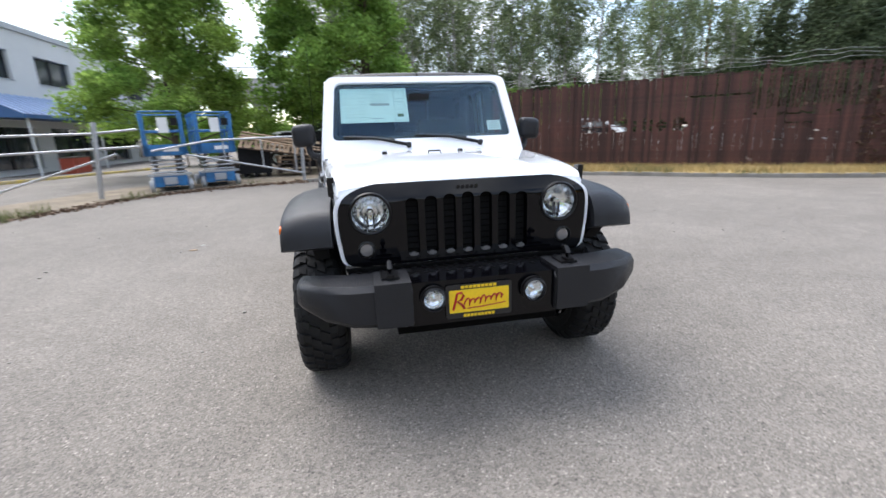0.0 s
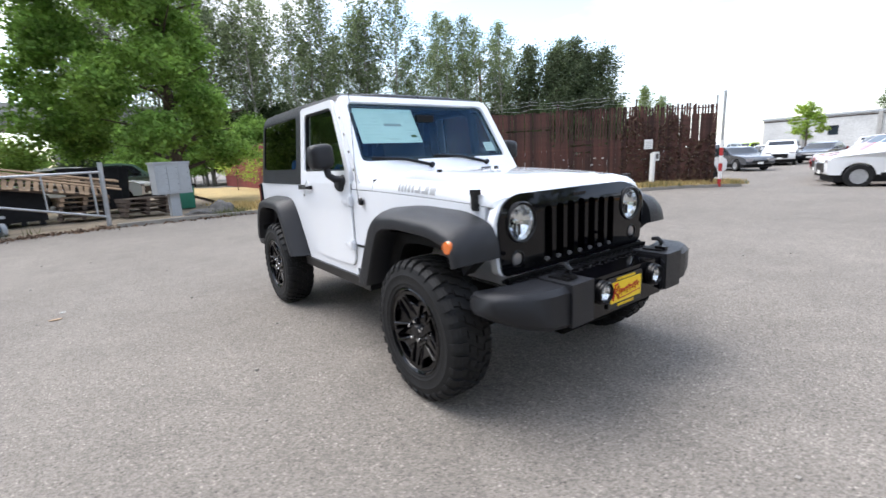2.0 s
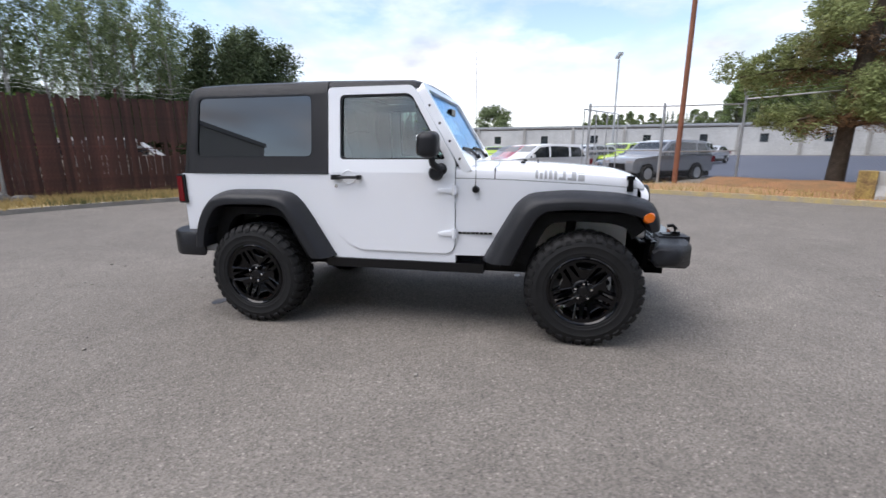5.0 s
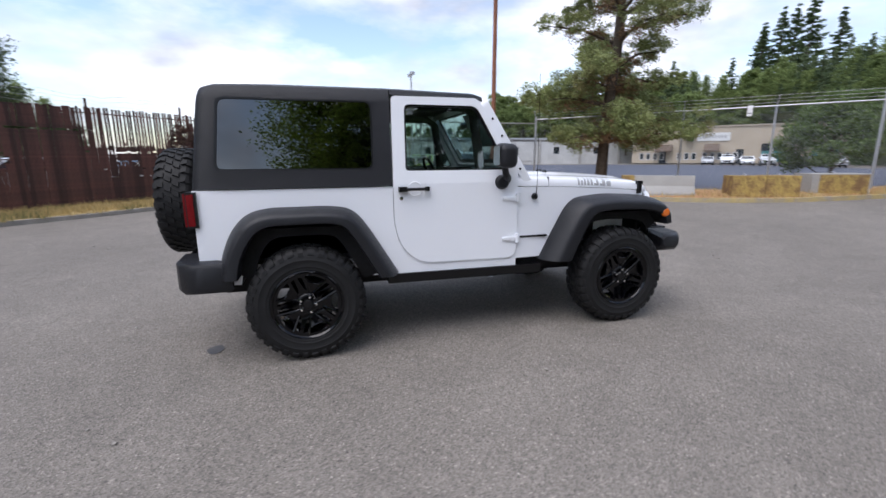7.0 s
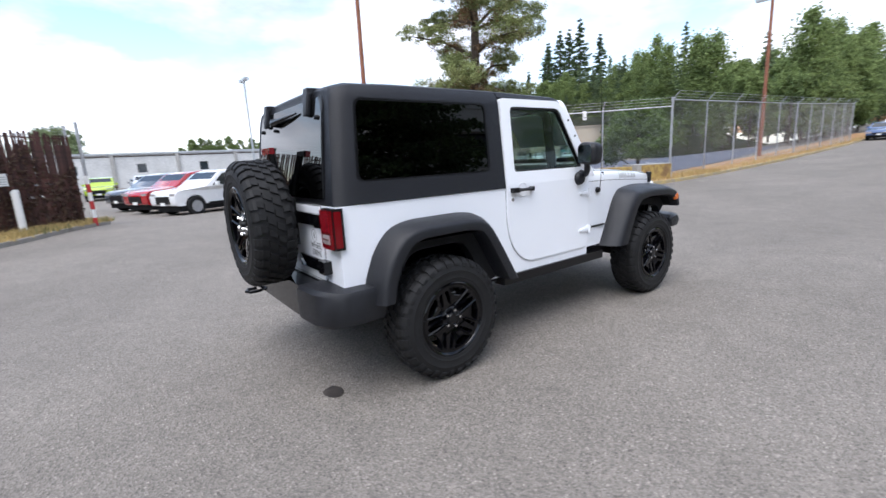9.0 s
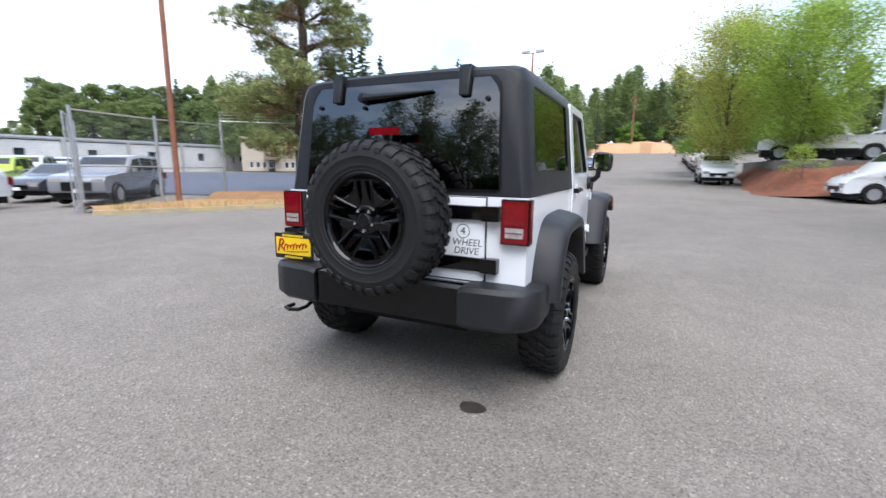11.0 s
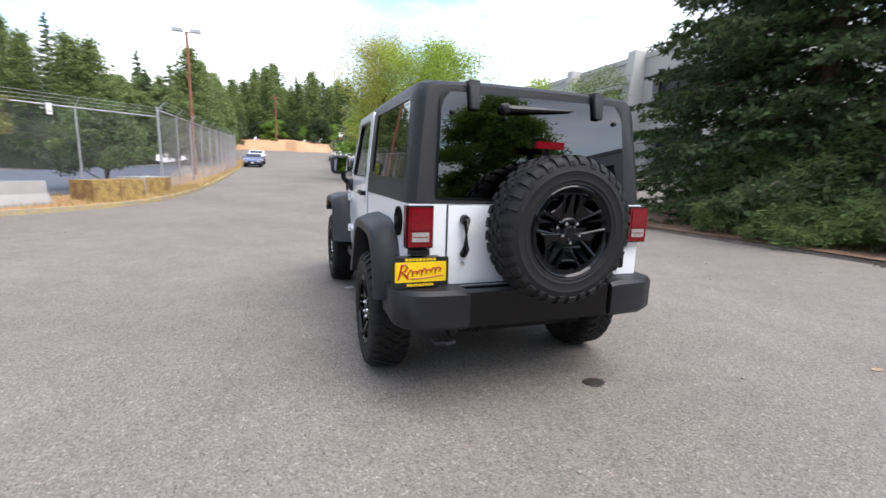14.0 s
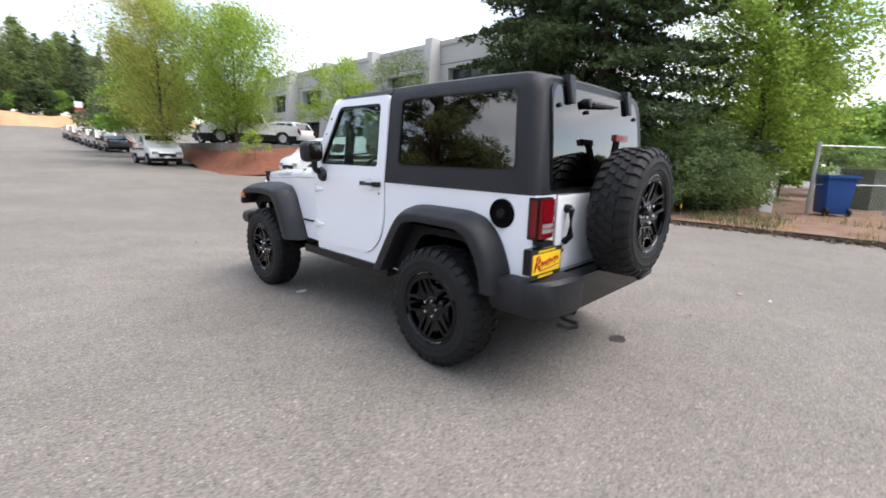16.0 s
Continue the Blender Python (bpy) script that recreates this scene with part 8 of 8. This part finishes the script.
CARGLASS = material("car_glass", (0.020, 0.024, 0.028), 0.06, vary=0.1, scale=2, spec=0.8)
SHAPES = {
    # side outline (along, up) from nose to tail, window band, wheels, half width
    "suv": dict(L=4.75, W=0.94, out=[(0.02, 0.42), (0.0, 0.84), (0.14, 0.99), (1.25, 1.10), (2.00, 1.66), (2.6, 1.74), (4.1, 1.70), (4.62, 1.10), (4.74, 0.75), (4.70, 0.42)],
                win=[(1.52, 1.12), (2.08, 1.58), (2.75, 1.64), (4.05, 1.58), (4.35, 1.15)], belt=1.08, wheels=(0.79, 3.68), r=0.37, split=(2.55, 3.55)),
    "sedan": dict(L=4.75, W=0.90, out=[(0.0, 0.38), (0.02, 0.65), (0.30, 0.82), (1.35, 0.95), (2.10, 1.38), (2.7, 1.45), (3.3, 1.40), (4.05, 1.02), (4.70, 0.95), (4.75, 0.42)],
                  win=[(1.58, 0.98), (2.16, 1.32), (2.75, 1.38), (3.28, 1.33), (3.85, 1.02)], belt=0.94, wheels=(0.92, 3.72), r=0.33, split=(2.6,)),
    "van": dict(L=4.45, W=0.91, out=[(0.0, 0.40), (0.02, 0.72), (0.25, 0.95), (0.95, 1.12), (1.70, 1.72), (2.2, 1.83), (4.2, 1.80), (4.40, 1.65), (4.45, 0.45)],
                win=[(1.12, 1.15), (1.72, 1.64), (2.15, 1.70), (2.20, 1.14)], belt=1.10, wheels=(0.85, 3.55), r=0.33, split=(1.9,)),
    "pickup": dict(L=5.80, W=0.98, out=[(0.0, 0.55), (0.02, 1.00), (0.30, 1.12), (1.55, 1.20), (2.20, 1.78), (2.7, 1.86), (3.50, 1.84), (3.75, 1.25), (5.75, 1.22), (5.80, 0.60)],
                   win=[(1.82, 1.24), (2.28, 1.70), (2.75, 1.77), (3.40, 1.74), (3.55, 1.26)], belt=1.20, wheels=(1.0, 4.65), r=0.40, split=(2.75,)),
}
CARBASE = {}


def vehicle(style, x, y, turn, color, label, dz=0.0, stripe=False, tilt=0.0):
    """A parked vehicle whose nose points along its own -y before it is turned."""
    S = SHAPES[style]
    key = (style, color, stripe)
    m = Matrix.Translation((x, y, height(x, y) + dz)) @ Matrix.Rotation(radians(turn), 4, 'Z') @ Matrix.Rotation(radians(tilt), 4, 'X')
    if key in CARBASE:
        return tagged(copy_thing(CARBASE[key], m), label)
    t = thing("van" if style == "van" else ("pickup_truck" if style == "pickup" else "parked_car"), (0, 0, 0), label, "van" if style == "van" else "car", "parked vehicles")
    W, h = S["W"], S["L"] / 2
    sh = lambda pts: [(a - h, b) for a, b in pts]

    def inward(b):
        for v in b.verts:
            k = max(0.0, v.co.z - S["belt"])
            v.co.x *= 1 - 0.24 * k
            e = abs(v.co.y) / h
            v.co.x *= 1 - 0.10 * smooth(0.75, 1.0, e)
        return b

    body = plate(rounded(sh(S["out"]), 0.10, 3), [], "x", -W, W)
    body = inward(soften(body, 0.045, 2, 50))
    arches = [moved(lathe([(S["r"] + 0.06, -0.3), (S["r"] + 0.06, 0.3)], 20, "x"), pose(sx * W, w - h, S["r"])) for w in S["wheels"] for sx in (-1, 1)]
    part("body", cut(body, arches), paint(color), t)
    low = S["out"][0][1]
    part("underbody", box(-W + 0.12, W - 0.12, -h + 0.2, h - 0.2, 0.2, low + 0.25), DARK, t)
    for s in (-1, 1):
        cuts = [a for a in S["split"]]
        part("side_glass", inward(plate(rounded(sh(S["win"]), 0.05, 2), [], "x", s * (W - 0.005), s * (W + 0.006))), CARGLASS, t)
        for a in cuts:
            part("pillar", inward(box(s * W - 0.012, s * W + 0.012, a - h - 0.04, a - h + 0.04, S["belt"] + 0.05, S["belt"] + 0.55)), paint(color), t)
        part("sill_trim", box(s * (W - 0.02) - 0.012, s * (W - 0.02) + 0.012, S["wheels"][0] - h + 0.5, S["wheels"][1] - h - 0.5, low - 0.06, low + 0.06), TRIM, t)
        part("headlight", soften(box(s * (W - 0.30) - 0.17, s * (W - 0.30) + 0.17, -h + 0.01, -h + 0.20, S["out"][1][1] - 0.10, S["out"][1][1] + 0.06), 0.02), CLEAR_LENS, t)
        part("tail_light", soften(box(s * (W - 0.14) - 0.09, s * (W - 0.14) + 0.09, h - 0.14, h + 0.015, 0.80 if style != "van" else 0.95, 1.05 if style != "van" else 1.35), 0.02), RED_LENS, t)
        part("wing_mirror", soften(box(s * (W + 0.10) - 0.09, s * (W + 0.10) + 0.09, S["win"][0][0] - h + 0.12, S["win"][0][0] - h + 0.22, S["belt"] + 0.04, S["belt"] + 0.19), 0.03), paint(color), t)
        if stripe:
            part("stripe", box(s * W - 0.008, s * W + 0.008, -h + 1.1, h - 0.15, 0.86, 0.95), TRIM, t)
    # front and rear glass laid on the slopes
    (a0, b0), (a1, b1) = S["out"][3], S["out"][4]
    part("windscreen", inward(plate([(a0 - h + 0.08, b0 + 0.045), (a1 - h - 0.05, b1 - 0.02), (a1 - h - 0.03, b1 - 0.04), (a0 - h + 0.12, b0 + 0.03)], [], "x", -W + 0.12, W - 0.12)), CARGLASS, t)
    if style in ("suv", "sedan"):
        (a0, b0), (a1, b1) = S["out"][6], S["out"][7]
        part("rear_glass", inward(plate([(a0 - h + 0.06, b0 - 0.06), (a1 - h - 0.02, b1 + 0.08), (a1 - h - 0.06, b1 + 0.06), (a0 - h + 0.0, b0 - 0.08)], [], "x", -W + 0.16, W - 0.16)), CARGLASS, t)
    if style == "van":
        part("rear_glass", box(-W + 0.22, W - 0.22, h - 0.10, h + 0.0, 1.20, 1.58), CARGLASS, t)
        part("rear_bumper", soften(box(-W + 0.06, W - 0.06, h - 0.06, h + 0.06, 0.40, 0.62), 0.03), TRIM, t)
    part("grille", soften(box(-0.45, 0.45, -h - 0.015, -h + 0.05, low + 0.08, S["out"][1][1] - 0.05), 0.02), TRIM, t)
    part("number_plate", box(-0.15, 0.15, -h - 0.022, -h - 0.012, low + 0.02, low + 0.14), PAPERW, t)
    for w in S["wheels"]:
        for s in (-1, 1):
            r = S["r"]
            tyre = part("wheel", moved(lathe([(r * 0.62, -0.10), (r * 0.95, -0.10), (r, -0.07), (r, 0.07), (r * 0.95, 0.10), (r * 0.62, 0.10)], 28, "x", closed=True), pose(s * (W - 0.11), w - h, r)), RUBBER, t)
            hub = lathe([(r * 0.63, 0.08), (r * 0.60, 0.085), (r * 0.45, 0.05), (r * 0.15, 0.07), (0.0, 0.075)], 20, "x")
            if s < 0:
                mirror_x(hub)
            part("rim", moved(hub, pose(s * (W - 0.11), w - h, r)), STEEL, tyre)
    t.matrix_basis = m
    CARBASE[key] = t
    return t


W_, S_, D_, R_, G_, N_ = (0.78, 0.79, 0.80), (0.52, 0.54, 0.56), (0.05, 0.055, 0.065), (0.35, 0.012, 0.015), (0.35, 0.48, 0.03), (0.05, 0.09, 0.20)
# car lot beyond the fence
vehicle("suv", 18.15, 0.16, -156, W_, "white family SUV parked at the lot entrance")
vehicle("suv", 24.0, 1.6, -152, D_, "dark SUV parked behind the red car")
vehicle("suv", 21.0, 0.95, -154, R_, "red car parked beside the white SUV")
vehicle("suv", 17.3, -5.0, -145, (0.20, 0.21, 0.23), "silver crossover behind the mesh fence")
vehicle("suv", 25.2, -2.6, -140, S_, "silver hatch in the lot row")
vehicle("sedan", 21.0, -5.2, -154, D_, "black sedan with its nose to the fence")
rows = [("suv", W_, "white SUV in the far lot row"), ("sedan", S_, "silver sedan in the far lot row"), ("sedan", D_, "dark sedan in the far lot row"), ("suv", G_, "lime-green car in the far lot row"), ("suv", S_, "silver SUV in the far lot row"), ("sedan", W_, "white sedan in the far lot row")]
vehicle("suv", 37, 9.0, -75, W_, "white SUV facing out of the far lot")
vehicle("sedan", 29.5, 9.2, -40, D_, "dark sedan at the lot's end")
rnd = random.Random(21)
for k in range(10):
    st, c, lb = rows[k % 6]
    vehicle(st, 38 + 1.0 * k, 13.5 - 3.1 * k, -95 + rnd.uniform(-2, 2), c, lb)
for k in range(12):
    st, c, lb = rows[(k + 2) % 6]
    vehicle(st, 52 + 1.0 * k, 20 - 3.2 * k, -92 + rnd.uniform(-2, 2), c, lb)
for k in range(5):
    st, c, lb = rows[(k + 3) % 6]
    vehicle(st, 26.5 + 2.6 * k, -5.0 - 2.2 * k, -128, c, lb)
for k in range(7):
    st, c, lb = rows[(k + 1) % 6]
    vehicle(st, 34 + 3.6 * k, -56 - 1.6 * k + 0.75 * k * k * 0.2, 42 + 180, c, "car parked before the shop row")
# road side and bank
vehicle("van", -5.05, -27.6, 180, W_, "white panel van parked nose out beside the bank", stripe=True)
vehicle("van", -9.9, -16.1, 93, W_, "white panel van with dark stripe by the bark bank", stripe=True, tilt=6.0)
vehicle("pickup", -9.5, -24.4, 82, (0.76, 0.77, 0.78), "silver pickup on the raised car park", dz=1.85 - height(-9.5, -24.4))
vehicle("sedan", -9.6, -28.5, 20, D_, "dark sedan on the raised car park", dz=1.85 - height(-9.6, -28.5))
vehicle("suv", -13.5, -28.0, 20, W_, "white SUV on the raised car park", dz=1.85 - height(-13.5, -28.0))
vehicle("sedan", 4.6, -49, 180, N_, "blue sedan at the far kerb", tilt=1.5)
vehicle("suv", 4.6, -55.5, 180, W_, "white SUV at the far kerb", tilt=1.5)
for k in range(6):
    st, c, lb = rows[(k * 2 + 2) % 6]
    vehicle(st, -6.2 - 0.15 * k, -46 - 5.6 * k, 0, c, "car parked along the far road", tilt=-1.5)
for x, y, turn, style, color in ((9.6, 14.6, -42, "suv", (0.78, 0.79, 0.80)), (13.4, 11.0, -40, "sedan", (0.62, 0.64, 0.66)), (17.4, 7.9, -44, "suv", (0.80, 0.80, 0.79))):
    vehicle(style, x, y, turn + 90, color, "pale car parked close behind the brown fence", dz=0.05)
vehicle("pickup", -19, 16.0, 100, W_, "white pickup behind the weeds", dz=0.1)
vehicle("suv", -2.8, 22.5, 70, W_, "white car behind the timber stacks", dz=0.05)
vehicle("pickup", -1.6, 24.5, 95, (0.10, 0.16, 0.13), "dark green pickup under the maple", dz=0.05)


# ---- grass, stains and litter ----
def blades(name, line, outer, count, mat, label, tall=0.16, rise=0.10, reach=1.0, patch=0.0):
    """Grass blades scattered between a kerb line and an outer line."""
    a, b = along(line, 0.5), along(outer, 0.5)
    verts, faces = [], []
    rnd2 = random.Random(len(name) + count)
    while len(faces) < count:
        u = rnd2.random()
        p, q = a[int(u * (len(a) - 1))], b[int(u * (len(b) - 1))]
        v = p.lerp(q, 0.03 + reach * rnd2.random() ** 1.5) + Vector((rnd2.uniform(-0.3, 0.3), rnd2.uniform(-0.3, 0.3)))
        if patch and noise.noise(Vector((v.x * 0.6, v.y * 0.6, 3))) < patch - 0.5:
            continue
        h = tall * rnd2.uniform(0.4, 1.3)
        an, w = rnd2.uniform(0, 6.28), rnd2.uniform(0.006, 0.014)
        dx, dy = math.cos(an) * w, math.sin(an) * w
        lx, ly = rnd2.uniform(-0.6, 0.6) * h, rnd2.uniform(-0.6, 0.6) * h
        z = height(v.x, v.y) + rise
        k = len(verts)
        verts += [(v.x - dx, v.y - dy, z - 0.03), (v.x + dx, v.y + dy, z - 0.03), (v.x + lx, v.y + ly, z + h)]
        faces.append((k, k + 1, k + 2))
    ob = new(name, raw(name, verts, faces, mat))
    tagged(ob, label, "grass", kind="stuff")


blades("dry_grass", NORTH[:7], [(17.2, 5.2), (14.8, 6.5), (12.6, 8.3), (10.4, 10.5), (7, 13), (4, 16), (0.5, 18)], 16000, GRASSBLADE, "short dry straw-coloured grass along the fence", 0.15, 0.12, 0.75)
blades("green_grass", NORTH[:6], [(16.2, 4.9), (14.0, 6.1), (11.9, 7.6), (9.7, 9.4), (7.4, 11.5), (4.6, 13.4)], 2600, GREENGRASS, "sparse green weeds in the dry verge", 0.14, 0.12, 0.9, 0.55)
blades("weeds", NORTH[6:], [(1.5, 13.2), (-2, 13.2), (-5, 12.6), (-6.9, 10.6), (-7.8, 8.0), (-9.4, 5.2)], 700, GREENGRASS, "weeds along the dirt edge of the yard", 0.20, 0.04, 0.6, 0.72)
blades("dry_grass_east", EAST[4:], [(5.9, -16.5), (6.2, -14), (7.4, -12.2), (8.8, -10.6), (10.6, -8.9), (12.2, -7), (12.7, -5.2), (12.5, -3), (12.4, -1.8)], 6500, GRASSBLADE, "dry grass along the mesh fence", 0.14, 0.13, 0.95)
blades("dry_grass_road", EAST[:5], [(7.2, -62), (6.7, -45), (6.1, -30), (5.8, -22), (5.7, -16)], 5000, GRASSBLADE, "dry grass strip along the road fence", 0.16, 0.12, 0.9)
blades("bed_weeds", WEST[:5], [(-11, 7), (-11, 6), (-11, 4.5), (-10.5, 1.8), (-9.0, -2.5)], 1200, GREENGRASS, "weeds and low growth in the west bed", 0.20, 0.09, 0.9, 0.62)
blades("bed_straw", WEST[:4], [(-13, 7), (-13, 6), (-12.5, 4.5), (-12, 1.8)], 450, GRASSBLADE, "dry straw in the west bed", 0.16, 0.09, 0.9, 0.4)

# leaf litter and crumbs along the dirt edge of the yard
edge = along(NORTH[6:] + WEST[1:4], 0.05)
c = np.array([(p.x + dx, p.y + dy, height(p.x, p.y) + 0.02) for p, dx, dy in ((edge[RNG.integers(len(edge))], *(RNG.normal(size=2) * [0.16, 0.22])) for _ in range(5200))])
lt = new("leaf_litter", leaves("leaf_litter", c + RNG.normal(size=c.shape) * [0.05, 0.05, 0.012], 0.075, material("dead_leaves", (0.130, 0.080, 0.050), 0.9, vary=0.2, islands=0.5), 0.6))
tagged(lt, "brown leaf litter along the broken kerb", "litter", kind="stuff")

# bark and needles heaped round the pine
strip("needle_mound", [(8.7, -7.0), (9.9, -5.6), (11.2, -4.8), (12.3, -5.0)], [(8.9, -10.4), (10.4, -9.3), (11.8, -7.9), (12.8, -6.6)], material("needle_litter", (0.30, 0.15, 0.065), 0.95, vary=0.3, scale=2.5, fine=50, bump=1.0, second=(0.22, 0.13, 0.06)), "orange needle litter heaped under the pine", rise=0.10, rough=0.07, bulge=0.30)


def stain(x, y, r, mat, label, seed, squash=0.7, name="stain"):
    """A flat irregular mark, a few millimetres proud of the asphalt."""
    pts = []
    for i in range(28):
        a = 2 * math.pi * i / 28
        k = r * (1 + 0.28 * noise.noise(Vector((math.cos(a) * 1.5 + seed, math.sin(a) * 1.5, seed))))
        pts.append((x + k * math.cos(a), y + k * squash * math.sin(a)))
    z = height(x, y)
    b = plate(pts, [], "z", z + 0.001, z + 0.005)
    return solo(name, b, mat, label, "mark", "marks on the asphalt", kind="structure")


OIL = material("oil_stain", (0.035, 0.030, 0.028), 0.45, vary=0.35, scale=14, fine=160, second=(0.06, 0.05, 0.045))
GUM = material("pale_mark", (0.55, 0.55, 0.53), 0.8, vary=0.2, scale=20)
stain(-0.50, 3.10, 0.078, OIL, "dark oil stain on the asphalt", 1.0)
for i, (x, y, r) in enumerate(((0.73, 0.47, 0.055), (-2.64, 3.8, 0.025))):
    stain(x, y, r, GUM, "small pale mark on the asphalt", 5.0 + i, 0.55)
lf = thing("fallen_leaf", (-2.68, 3.53, height(-2.68, 3.53) + 0.004), "single dry tan leaf on the asphalt", "leaf")
part("blade", plate([(-0.05, 0), (-0.02, 0.026), (0.028, 0.02), (0.055, 0.0), (0.022, -0.024), (-0.022, -0.02)], [], "z", 0.0, 0.006), WOOD, lf)
rnd = random.Random(77)
crumbs = None
for i in range(240):
    x, y = rnd.uniform(-7, 7), rnd.uniform(-5, 8)
    if abs(x) < 1.0 and -0.8 < y < 3.3:
        continue
    s, z = rnd.uniform(0.004, 0.012), height(x, y)
    crumbs = box(x - s, x + s, y - s * 0.8, y + s * 0.8, z - 0.002, z + s, bm=crumbs)
o = solo("loose_gravel", crumbs, KERBMAT, "scattered loose stone crumbs on the asphalt", "gravel", kind="stuff")
